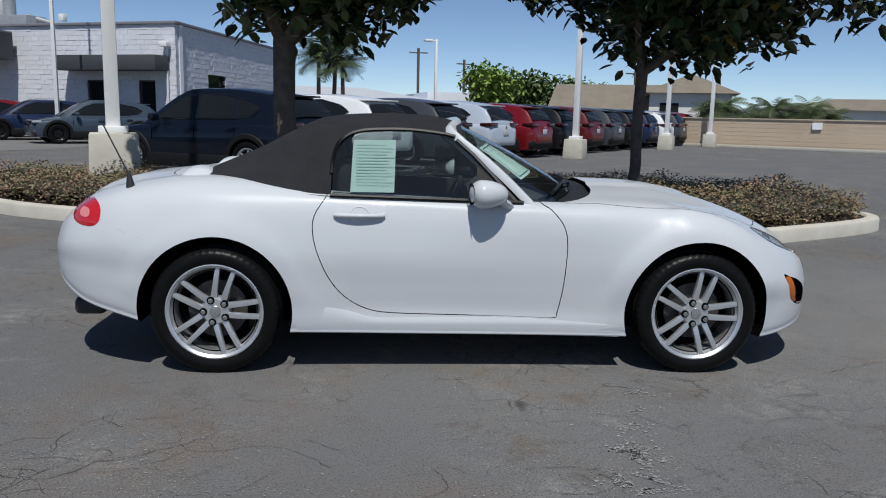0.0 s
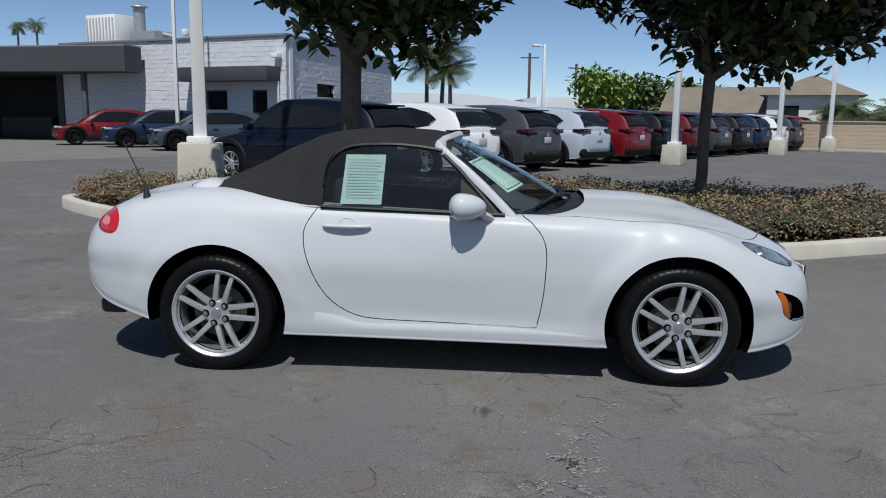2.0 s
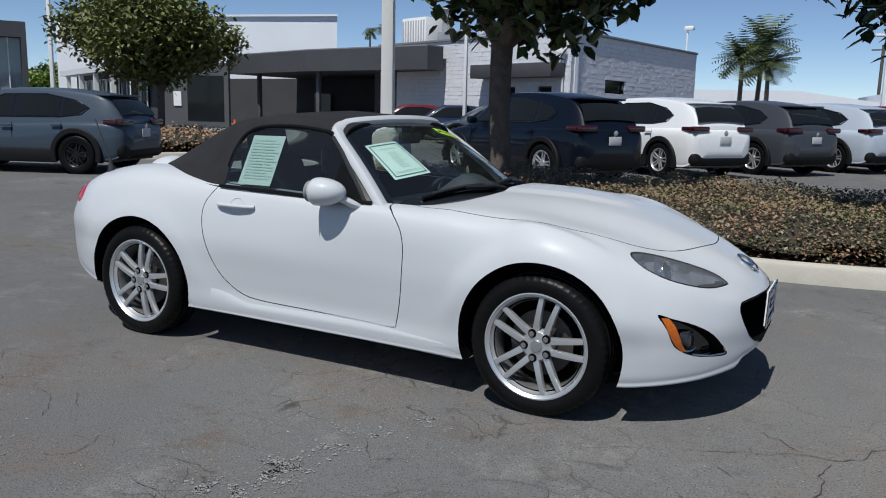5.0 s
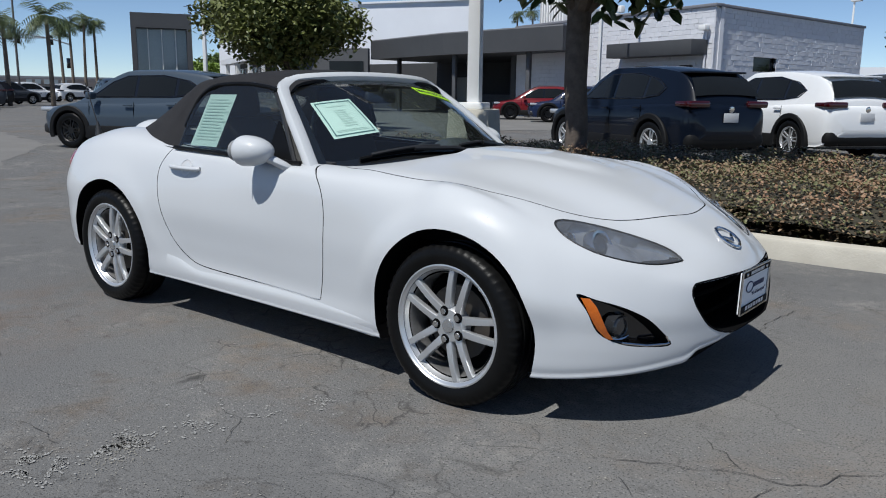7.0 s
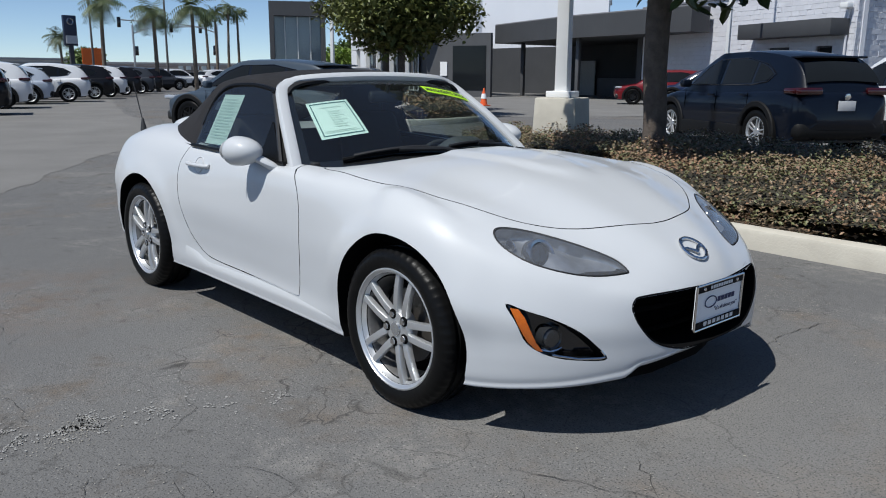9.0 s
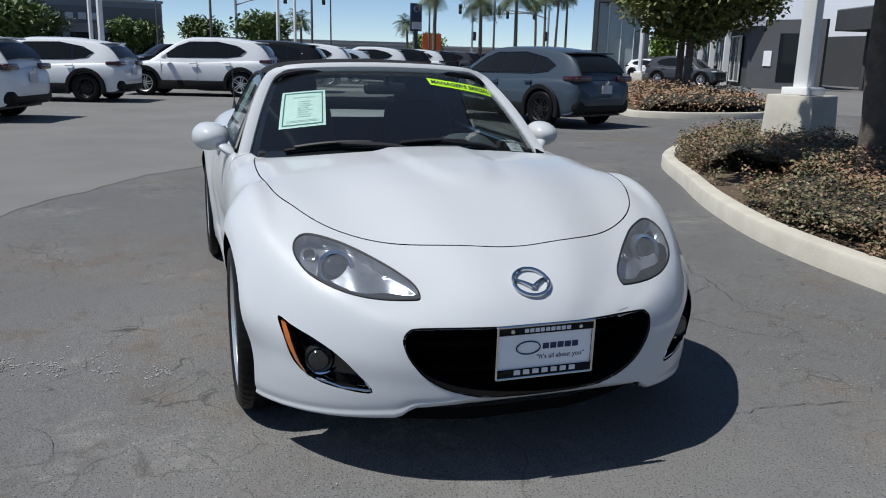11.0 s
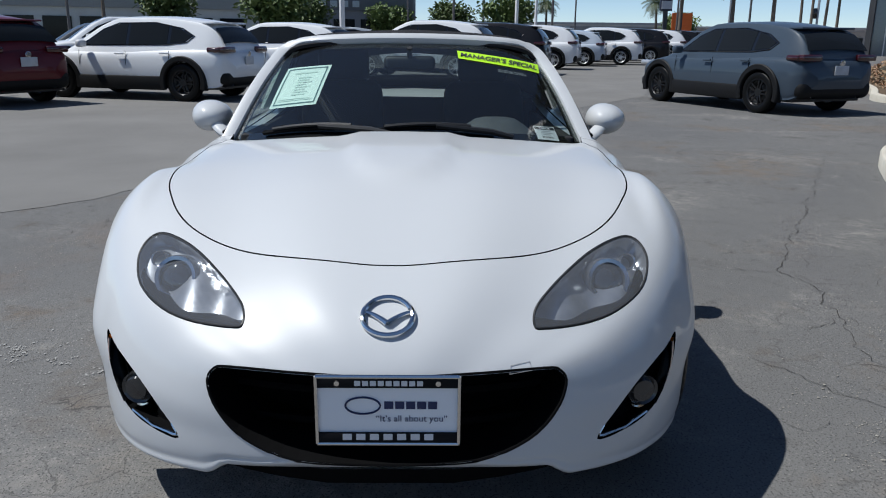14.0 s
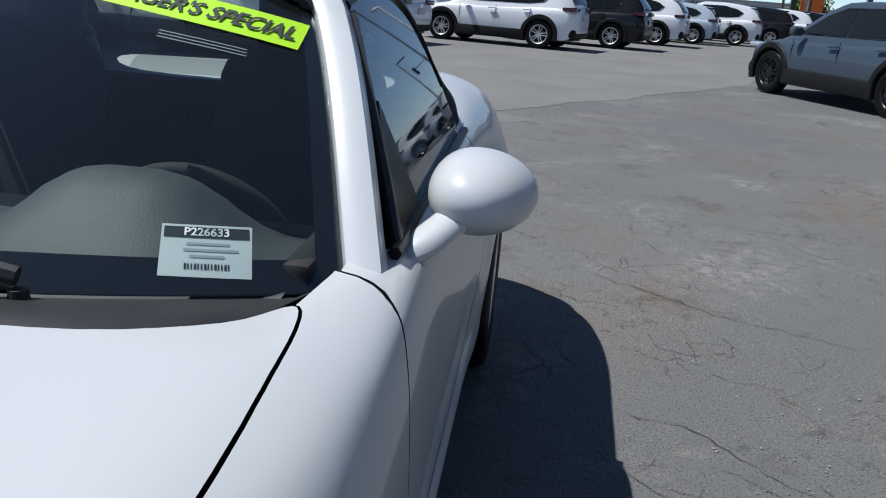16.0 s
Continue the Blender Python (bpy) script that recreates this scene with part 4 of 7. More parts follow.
def house(x, y, turn, w, d, h, rh, label, wallm=STUCCO, hip=True):
    ob = thing("house", label, "house", "houses behind the wall", at=pose(x, y, 0, 0, 0, turn))
    part("wall", box(w, d, h), wallm, ob, smooth=False)
    b = bmesh.new()
    o = 0.5
    q = [b.verts.new(p) for p in ((-w / 2 - o, -d / 2 - o, h), (w / 2 + o, -d / 2 - o, h), (w / 2 + o, d / 2 + o, h), (-w / 2 - o, d / 2 + o, h))]
    i = d / 2 if hip else -o
    r = [b.verts.new((-w / 2 + i, 0, h + rh)), b.verts.new((w / 2 - i, 0, h + rh))]
    for f in ((q[0], q[1], r[1], r[0]), (q[1], q[2], r[1]), (q[2], q[3], r[0], r[1]), (q[3], q[0], r[0]), (q[3], q[2], q[1], q[0])):
        b.faces.new(f)
    part("roof", b, ROOFTILE, ob, "brown shingle roof", smooth=False)
    for sx in (-0.25, 0.25):
        part("window", box(1.2, 0.08, 1.0, (sx * w, -d / 2 - 0.02, h * 0.45)), DARKPANE, ob, smooth=False)
    return ob


house(19.6, 50.0, -20, 5.2, 5.0, 3.0, 1.35, "pale two-storey house with a brown hipped roof")
house(16.5, 56.0, -20, 9.0, 7.0, 1.9, 1.9, "low house with a brown shingle roof", hip=False)
house(36.0, 55.0, -30, 13.0, 7.0, 2.2, 0.9, "low pale house with a shallow grey roof")
house(54.0, 44.0, -40, 14.0, 7.0, 2.2, 0.9, "low pale house with a shallow grey roof")
wh = thing("warehouse", "long white metal warehouse with shallow gables", "building", at=pose(2.0, 62, 0, 0, 0, 8))
for k, (wx, ww) in enumerate(((-12, 26), (8, 14))):
    b = bmesh.new()
    pr = [(-ww / 2, 0, 0), (ww / 2, 0, 0), (ww / 2, 0, 2.4), (ww / 4, 0, 3.3), (-ww / 2, 0, 3.3)]
    part("hall", prism([(wx + p[0], k * 6, p[2]) for p in pr], (0, 14, 0)), TALLWHITE, wh, smooth=False)
# utility poles
for i, (x, y, h) in enumerate(((1.8, 92, 9), (24.5, 80, 6.5), (52.0, 60, 6.4), (7.5, 95, 8))):
    ob = thing("utility_pole", "dark wooden utility pole with a crossarm", "utility pole", "utility poles", at=pose(x, y, 0, 0, 0, 10 * i))
    part("pole", tube([(0, 0, 0), (0, 0, h)], 0.16), BARK, ob)
    part("crossarm", box(2.2, 0.12, 0.14, (0, 0, h - 0.6)), BARK, ob)


# ---- far street to the west ----
def shop(x, y, turn, w, h, label, band_col, dark=True):
    ob = thing("shop_building", label, "shop", "shops across the street", at=pose(x, y, 0, 0, 0, turn))
    part("wall", box(w, 12, h), mat("shop_" + band_col[0], band_col[1], 0.85, scale=0.5), ob, smooth=False)
    part("sign_band", box(w * 0.96, 0.3, h * 0.28, (0, -6.1, h * 0.62)), mat("band_" + band_col[0], tuple(v * 0.55 for v in band_col[1]), 0.7), ob, smooth=False)
    k = int(w / 3.2)
    for i in range(k):
        part("window", box(2.5, 0.12, h * 0.42, (-w / 2 + 1.8 + i * 3.2, -6.03, 0.3)), DARKPANE, ob, "dark shop window", smooth=False)
    for i in range(5):
        part("sign_bar", box(0.8, 0.1, 0.7, (-w * 0.12 + i * 1.3, -6.3, h * 0.68)), mat("sign_grey", (0.5, 0.55, 0.55), 0.6), ob, smooth=False)
    part("parapet", box(w + 0.3, 12.3, 0.3, (0, 0, h)), mat("shop_trim", (0.4, 0.4, 0.4), 0.8), ob, smooth=False)


shop(-78, -42, 90 + 20, 46, 5.6, "long grey-green shop building with a sign band", ("sage", (0.60, 0.61, 0.57)))
shop(-100, -14, 90 + 12, 20, 6.4, "dark two-storey shop building", ("slate", (0.25, 0.26, 0.28)))
shop(-135, 20, 90, 40, 3.2, "low pale shop building across the street", ("sand", (0.62, 0.58, 0.52)))
shop(-135, 62, 80, 50, 2.8, "low brown shop building across the street", ("clay", (0.52, 0.45, 0.40)))
shop(-110, -75, 110, 50, 7, "low pale shop building across the street", ("stone", (0.5, 0.48, 0.44)))
ob = thing("pylon_sign", "tall dark dealership pylon sign with a pale emblem", "sign", at=pose(-85, 24.1, 0, 0, 0, 97))
part("panel", box(1.3, 0.4, 3.0, (0, 0, 4.0), 0.03), mat("navy_panel", (0.012, 0.02, 0.05), 0.4), ob)
part("emblem_ring", lathe([(0.3, -0.04), (0.34, 0), (0.3, 0.04), (0.26, 0)], 24, "Y", closed=True), CHROME, ob).location = (0, -0.25, 6.4)
part("lower_panel", box(1.1, 0.1, 0.8, (0, -0.25, 4.2)), mat("sign_silver", (0.5, 0.52, 0.55), 0.5), ob)
part("post", box(0.4, 0.3, 4.0), DARKWALL, ob)


def signal(x, y, turn, arm):
    ob = thing("traffic_signal", "traffic signal on a long curved mast arm", "traffic light", "traffic signals", at=pose(x, y, 0, 0, 0, turn))
    st = mat("galvanised", (0.45, 0.46, 0.47), 0.5, 0.6)
    part("pole", tube([(0, 0, 0), (0, 0, 7.5)], 0.14), st, ob)
    part("mast_arm", tube(spline([(0, 0, 6.4), (arm * 0.3, 0, 7.2), (arm, 0, 7.6)], 6), 0.08), st, ob)
    for k in (0.55, 0.98):
        part("signal_head", box(0.4, 0.4, 1.2, (arm * k, 0, 6.7), 0.04), GLOSSBLACK, ob)
    part("side_head", box(0.4, 0.4, 1.2, (0.35, 0, 3.6), 0.04), GLOSSBLACK, ob)


signal(-92, 5, 80, 10)
signal(-95, 45, 260, 12)
signal(-105, 38, 80, 9)
for i, (x, y, h) in enumerate(((-55, 1.0, 11), (-58, 8.4, 12), (-74, -3, 9), (-66, 20, 10), (-62, 24.6, 11), (-82, 14, 9), (-50, -24, 11))):
    ob = thing("street_lamp", "slim dark street lamp post with a short arm", "street lamp", "street lamps", at=pose(x, y, 0, 0, 0, i * 50))
    part("post", tube([(0, 0, 0), (0, 0, h)], lambda t: 0.10 - 0.04 * t), mat("dark_post", (0.13, 0.12, 0.115), 0.6, 0.3), ob)
    part("lamp_head", box(1.2, 0.35, 0.16, (0.6, 0, h - 0.16), 0.03), mat("dark_post", (0.13, 0.12, 0.115), 0.6, 0.3), ob)
ob = thing("orange_sign", "orange roadwork sign on a post far off", "sign", at=pose(-78, 23.9, 0, 0, 0, 90))
part("board", box(2.0, 0.08, 2.0, (0, 0, 1.6)), mat("orange_sheet", (0.85, 0.16, 0.02), 0.6), ob, smooth=False)
part("post", box(0.12, 0.1, 1.6), DARKMETAL, ob, smooth=False)
ob = thing("traffic_cone", "orange traffic cone with a white collar on the forecourt", "traffic cone", at=pose(-20.5, 20.6, 0))
part("foot", box(0.4, 0.4, 0.04, bevel=0.01), mat("cone_orange", (0.85, 0.13, 0.03), 0.5), ob)
part("cone", lathe([(0.16, 0.04), (0.10, 0.36), (0.03, 0.72), (0.0, 0.73)], 20), mat("cone_orange", (0.85, 0.13, 0.03), 0.5), ob)
part("collar", lathe([(0.125, 0.30), (0.085, 0.50)], 20), WHITECARD, ob)


# ---- car building blocks ----
def half_section(ctrl, n):
    """Half cross-section from the top middle to the bottom middle, smooth through control points (y, z)."""
    return [(max(p.x, 0.0), p.y) for p in spline([(y, z, 0) for y, z in ctrl], n)]


def shell(stations, sec, n=6):
    """Closed body lofted along x from half sections."""
    b = bmesh.new()
    rings = []
    for x in stations:
        h = half_section(sec(x), n)
        ring = [(x, y, z) for y, z in h] + [(x, -y, z) for y, z in h[-2:0:-1]]
        rings.append([b.verts.new(p) for p in ring])
    for A, B in zip(rings, rings[1:]):
        k = len(A)
        for i in range(k):
            b.faces.new((A[i], A[(i + 1) % k], B[(i + 1) % k], B[i]))
    b.faces.new(rings[0])
    b.faces.new(rings[-1][::-1])
    bmesh.ops.recalc_face_normals(b, faces=b.faces)
    return b


def ends(lo, hi, n, sharp=2.2):
    """Stations from lo to hi, denser towards both ends."""
    out = []
    for i in range(n + 1):
        t = i / n * 2 - 1
        s = math.copysign(1 - (1 - abs(t)) ** 1.6, t)
        out.append((lo + hi) / 2 + s * (hi - lo) / 2)
    return out


def circle(x, z, r, y0, y1, n=56, squash=1.0):
    return prism([(x + r * math.cos(2 * math.pi * k / n), y0, z + r * squash * math.sin(2 * math.pi * k / n)) for k in range(n)], (0, y1 - y0, 0))


def tyre(r, w, rim):
    h = w / 2
    prof = [(rim - 0.012, -h * 0.78), (rim + 0.006, -h * 0.88), (rim + (r - rim) * 0.35, -h), (r - 0.03, -h * 0.98), (r - 0.010, -h * 0.86), (r - 0.001, -h * 0.66)]
    for g in (-0.42, 0.0, 0.42):
        prof += [(r, h * (g - 0.10)), (r - 0.008, h * (g - 0.08)), (r - 0.008, h * (g + 0.08)), (r, h * (g + 0.10))]
    prof += [(r - 0.001, h * 0.66), (r - 0.010, h * 0.86), (r - 0.03, h * 0.98), (rim + (r - rim) * 0.35, h), (rim + 0.006, h * 0.88), (rim - 0.012, h * 0.78)]
    b = lathe(prof, 168, "Y")
    # cross grooves over the shoulders
    for v in b.verts:
        d = math.hypot(v.co.x, v.co.z)
        if d > r - 0.014 and abs(v.co.y) > h * 0.55:
            k = int(round((math.atan2(v.co.z, v.co.x) / (2 * math.pi)) % 1.0 * 168))
            if k % 3 == 0:
                f = (d - 0.0045) / d
                v.co.x, v.co.z = v.co.x * f, v.co.z * f
    return b


def spoke_rim(rim, w, face, pairs, double=0.30, hub=0.055, depth=0.03, width=0.0235):
    """Cast wheel in the plane y = face (outer side towards -y): barrel, lip and paired spokes."""
    h = w / 2
    b = lathe([(rim - 0.020, h * 0.60), (rim - 0.012, h * 0.74), (rim - 0.010, h * 0.81), (rim - 0.007, h * 0.835), (rim - 0.002, h * 0.85), (rim + 0.003, h * 0.91),
               (rim + 0.008, h * 0.90), (rim + 0.009, h * 0.80)], 64, "Y")
    for k in range(pairs):
        for s in ((-1, 1) if double else (0,)):
            a = 2 * math.pi * k / pairs + 1.31
            side = Vector((-math.sin(a), 0, math.cos(a)))
            out = Vector((math.cos(a), 0, math.sin(a)))
            rows = []
            for t in np.linspace(0, 1, 8):
                rr = hub * 0.5 + (rim - 0.012 - hub * 0.5) * t
                c = out * rr + side * (s * (0.020 + 0.018 * t)) + Vector((0, face + 0.028 * (1 - t) ** 2 * -0.3 - 0.010 * t * (1 - t) * 4 + 0.010 - 0.022 * t, 0))
                wd = width * (1.30 - 0.32 * t)
                rows.append([c + side * wd * u + Vector((0, v * depth, 0)) for u, v in ((-0.5, 0.6), (-0.5, -0.04), (-0.43, -0.15), (0, -0.18), (0.43, -0.15), (0.5, -0.04), (0.5, 0.6))])
            grid(rows, b)
    return b


def wheel(parent, x, y, z, r, rim_r, w, pairs, rim_mat, side, label="", double=0.3, lug=True):
    """side: -1 right of the car, +1 left. A wheel with tyre, cast rim, brake disc, cap and nuts."""
    ob = new("wheel")
    ob.parent = parent
    ob.matrix_basis = pose(x, y, z, 0, 0, 0 if side < 0 else 180)
    tagged(ob, label)
    part("tyre", tyre(r, w, rim_r), RUBBER, ob, "black treaded rubber tyre")
    face = -w * 0.30
    part("rim", spoke_rim(rim_r, w, face, pairs, double), rim_mat, ob, angle=35)
    part("barrel", lathe([(rim_r - 0.004, -w * 0.4), (rim_r - 0.02, -w * 0.3), (rim_r - 0.032, 0), (rim_r - 0.03, w * 0.25), (rim_r - 0.026, w * 0.30)], 56, "Y"), mat("dusty_barrel", (0.30, 0.30, 0.305), 0.45, 0.6, col2=(0.16, 0.155, 0.15), scale=18), ob, "dusty inner barrel")
    part("hub", lathe([(0.0, -face + 0.014), (0.060, -face + 0.012), (0.072, -face - 0.004), (0.072, -face - 0.03)], 32, "Y"), rim_mat, ob)
    part("brake_disc", lathe([(0.0, 0.01), (0.14, 0.01), (0.14, -0.012), (0.0, -0.012)], 40, "Y"), DARKMETAL, ob)
    # added black disc: paints the deep shade seen between the spokes
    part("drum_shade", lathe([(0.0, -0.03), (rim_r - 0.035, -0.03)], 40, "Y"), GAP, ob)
    if lug:
        part("centre_cap", lathe([(0.0, -face + 0.022), (0.024, -face + 0.020), (0.028, -face + 0.012)], 24, "Y"), mat("cap_silver", (0.55, 0.56, 0.57), 0.25, 0.8), ob)
        nut = lathe([(0.0, -face + 0.024), (0.012, -face + 0.022), (0.014, -face + 0.002)], 8, "Y")
        me = finish("lug_nut", nut, CHROME)
        # flat black disc round each nut, painted as the shade in its hole
        seat = finish("nut_seat", lathe([(0.0, -face + 0.0135), (0.0185, -face + 0.0135), (0.0195, -face + 0.010)], 20, "Y"), GAP)
        for k in range(5):
            a = 2 * math.pi * (k + 0.5) / 5 + 1.31
            o = part("lug_nut", me, None, ob)
            o.location = (0.055 * math.cos(a), 0, 0.055 * math.sin(a))
            part("nut_seat", seat, None, ob).location = o.location
    return ob


def flat_patch(points, lift=(0, 0, 0), thick=0.0):
    b = bmesh.new()
    f = b.faces.new([b.verts.new(Vector(p) + Vector(lift)) for p in points])
    bmesh.ops.triangulate(b, faces=[f])
    return b


def dense(line, step=0.12):
    """Points along a broken line at even short steps."""
    out = []
    for (x0, z0), (x1, z1) in zip(line, line[1:]):
        n = max(1, int(math.hypot(x1 - x0, z1 - z0) / step))
        out += [(x0 + (x1 - x0) * j / n, z0 + (z1 - z0) * j / n) for j in range(n)]
    return out + [line[-1]]


CLAD = mat("dark_cladding", (0.009, 0.009, 0.0095), 0.6, spec=0.2)


# ---- parked crossovers ----
def crossover(name, length, height, wheelbase, paint, label, rims, clad=True, r=0.36, hatch=0.0, group="parked cars"):
    """A parked sport-utility car at the origin, nose towards +x."""
    L = length / 2
    k = height / 1.68
    zt = curve((-L, 0.62), (-L + 0.03, 0.86 * k), (-L + 0.10, 1.0 * k), (-L + 0.5, 1.06 * k), (-0.4, 1.03 * k), (0.8, 1.0 * k), (1.1, 1.0 * k), (L - 0.6, 0.93 * k), (L - 0.22, 0.84 * k), (L - 0.06, 0.72 * k), (L, 0.58))
    w = curve((-L, 0.50), (-L + 0.06, 0.74), (-L + 0.25, 0.85), (-wheelbase / 2, 0.915), (0, 0.90), (wheelbase / 2, 0.915), (L - 0.4, 0.84), (L - 0.12, 0.68), (L, 0.34))
    zb = curve((-L, 0.52), (-L + 0.05, 0.38), (-L + 0.3, 0.25), (0, 0.22), (L - 0.3, 0.23), (L - 0.05, 0.34), (L, 0.5))
    base = 1.0 * k

    def sec(x):
        a, t, q = w(x), zt(x), zb(x)
        m = min(0.75, (t + q) / 2 + 0.06)
        return [(0, t), (a * 0.5, t - 0.005), (a * 0.84, t - 0.035), (a * 0.965, t - 0.14 * (t - q)), (a, m), (a * 0.985, (m + q) / 2 - 0.02), (a * 0.95, q + 0.04), (a * 0.86, q), (0, q)]

    top = curve((-L + 0.10, 1.08 * k), (-L + 0.24, 1.32 * k), (-L + 0.44, 1.50 * k), (-L + 0.66, 1.575 * k), (-0.6, 1.66 * k), (0.05, 1.655 * k), (0.42, 1.53 * k), (0.8, 1.30 * k), (1.22, 0.985 * k))
    wt = curve((-L + 0.10, 0.60), (-L + 0.6, 0.60), (0, 0.62), (0.8, 0.66), (1.22, 0.70))
    wb = curve((-L + 0.10, 0.70), (-L + 0.5, 0.80), (0, 0.845), (1.22, 0.80))

    def gsec(x):
        t = top(x)
        lo = 0.94 * k
        d = t - lo
        return [(0, t), (wt(x) * 0.55, t - 0.012), (wt(x) * 0.93, t - 0.045), (wt(x) + 0.022, t - 0.10 * min(1, d * 1.6)), (wb(x), lo + 0.02), (wb(x) * 0.9, lo), (0, lo)]

    def side_y(x, z):
        best = 0.0
        h = half_section(gsec(x), 4)
        for (y0, z0), (y1, z1) in zip(h, h[1:]):
            if z0 >= z >= z1:
                best = max(best, y0 + (y1 - y0) * (z0 - z) / max(z0 - z1, 1e-6))
        return best or wt(x) * 0.95

    def pane(poly, sy, out=0.008):
        """A window that follows the bowed side of the cabin."""
        xs = sorted({x for x, _ in poly})
        rows = []
        for x in np.linspace(xs[0] + 0.002, xs[-1] - 0.002, 15):
            hits = []
            for (x0, z0), (x1, z1) in zip(poly, poly[1:] + poly[:1]):
                if (x0 - x) * (x1 - x) <= 0 and x0 != x1:
                    hits.append(z0 + (z1 - z0) * (x - x0) / (x1 - x0))
            rows.append([(x, sy * (side_y(x, z) + out), z) for z in np.linspace(min(hits), max(hits), 8)])
        return grid(rows)

    ob = thing(name, label, "car", group)
    body = finish("body", shell(ends(-L, L, 56), sec, 5), paint)
    cut = bmesh.new()
    for sx in (-1, 1):
        for sy in (-1, 1):
            merge(cut, circle(sx * wheelbase / 2, r, r + 0.045, sy * 0.62, sy * 1.1, 40))
    bmesh.ops.recalc_face_normals(cut, faces=cut.faces)
    body = boolean(body, cut)
    body.set_sharp_from_angle(angle=radians(38))
    part("body", body, None, ob)
    part("cabin", shell(ends(-L + 0.10, 1.22, 36), gsec, 4), paint, ob, angle=60)
    part("underbody", box(length - 0.5, 1.5, 0.25, (0, 0, 0.22)), BLACK, ob)
    if clad:
        for sy in (-1, 1):
            part("sill_cladding", boxed(-wheelbase / 2 + r + 0.02, wheelbase / 2 - r - 0.02, sy * 0.88 - 0.05, sy * 0.88 + 0.05, 0.2, 0.45, 0.03), CLAD, ob, "black plastic sill cladding")
            for sx in (-1, 1):
                flare = []
                for a in np.linspace(-0.3, math.pi + 0.3, 24):
                    c, s = math.cos(a), math.sin(a)
                    flare.append([(sx * wheelbase / 2 + (r + d) * c, sy * y, r + (r + d) * s) for d, y in ((0.03, 0.80), (0.03, 0.915), (0.045, 0.932), (0.115, 0.930), (0.130, 0.915), (0.130, 0.80))])
                part("arch_cladding", grid(flare), CLAD, ob, "black plastic wheel arch cladding")
        part("rear_bumper", box(0.40, 1.60, 0.32, (-L + 0.225, 0, 0.27), 0.13, seg=4), CLAD, ob, "black plastic lower rear bumper")
        part("front_bumper", box(0.26, 1.5, 0.2, (L - 0.22, 0, 0.27), 0.06, seg=3), BLACK, ob)
    part("grille", box(0.10, 1.0, 0.30, (L - 0.065, 0, 0.48), 0.04, seg=3), GLOSSBLACK, ob, "black front grille")
    for sy in (-1, 1):
        part("headlight", box(0.30, 0.34, 0.09, (L - 0.25, sy * 0.63, 0.76 * k), 0.035, seg=3), mat("headlamp", (0.5, 0.52, 0.55), 0.1, 0.3, coat=1.0), ob)
        tl = box(0.16, 0.42, 0.11, (-L + 0.115, sy * 0.60, 0.955 * k), 0.035, seg=3)
        part("taillight", tl, DARKRED, ob, "slim dark red tail light")
        part("tail_wrap", box(0.26, 0.08, 0.09, (-L + 0.26, sy * 0.80, 0.965 * k), 0.03, seg=3), DARKRED, ob)
        panes = [[(0.80, 1.09), (0.42, 1.36), (0.10, 1.48), (-0.12, 1.51), (-0.12, 1.10)], [(-0.18, 1.10), (-0.18, 1.515), (-0.7, 1.50), (-0.98, 1.46), (-0.98, 1.12)],
                 [(-1.04, 1.13), (-1.04, 1.445), (-1.24, 1.39), (-1.46, 1.27), (-1.36, 1.17)]]
        band_ = [(0.86, 1.075), (0.42, 1.38), (0.08, 1.505), (-0.7, 1.52), (-1.26, 1.41), (-1.50, 1.27), (-1.37, 1.15), (-1.0, 1.10)]
        part("window_band", pane([(x, z * k) for x, z in band_], sy, 0.004), GLOSSBLACK, ob, "black window surround")
        for p in panes:
            q = [(x, z * k) for x, z in p]
            part("side_window", pane(q, sy), DARKPANE, ob)
        line = [(0.88, 1.07), (0.42, 1.385), (0.08, 1.51), (-0.7, 1.525), (-1.26, 1.415), (-1.52, 1.27), (-1.38, 1.145), (-1.0, 1.095), (0.88, 1.07)]
        part("window_trim", tube([(x, sy * (side_y(x, z * k) + 0.003), z * k) for x, z in dense(line)], 0.011, 5), GLOSSBLACK, ob)
        part("door_handle", box(0.2, 0.035, 0.035, (-0.05, sy * 0.925, 0.90 * k), 0.012), paint, ob)
        part("door_handle", box(0.2, 0.035, 0.035, (-1.0, sy * 0.925, 0.92 * k), 0.012), paint, ob)
        for dx in (0.85, -0.15, -1.08):
            part("door_seam", tube([(dx, sy * (w(dx) * 0.975 + 0.004), 0.98 * k), (dx, sy * (w(dx) + 0.001), 0.72), (dx, sy * w(dx) * 0.985, 0.45)], 0.006, 4), GAP, ob)
        mir = box(0.13, 0.20, 0.14, (0.72, sy * 0.98, 1.03 * k), 0.045, seg=3)
        part("wing_mirror", mir, paint, ob)
    # tailgate glass follows the slope of the cabin's back
    rw = [(top(x), x) for x in (-L + 0.145, -L + 0.2, -L + 0.28, -L + 0.37)]
    rows = [[(x - 0.030, y * (0.66 - 0.10 * i / 3), t + 0.004 - 0.03 * abs(y) ** 2) for y in np.linspace(-1, 1, 7)] for i, (t, x) in enumerate(rw)]
    part("rear_window", grid(rows), DARKPANE, ob, "dark sloping tailgate window")
    part("spoiler", box(0.30, 1.16, 0.035, (-L + 0.50, 0, 1.505 * k), 0.015), paint, ob)
    ws = [(top(x), x) for x in (0.14, 0.4, 0.7, 1.0, 1.16)]
    rows = [[(x + 0.012 - 0.05 * y * y, y * (0.57 + 0.09 * i / 4), t + 0.006 - 0.045 * y * y) for y in np.linspace(-1, 1, 9)] for i, (t, x) in enumerate(ws)]
    part("windscreen", grid(rows), DARKPANE, ob)
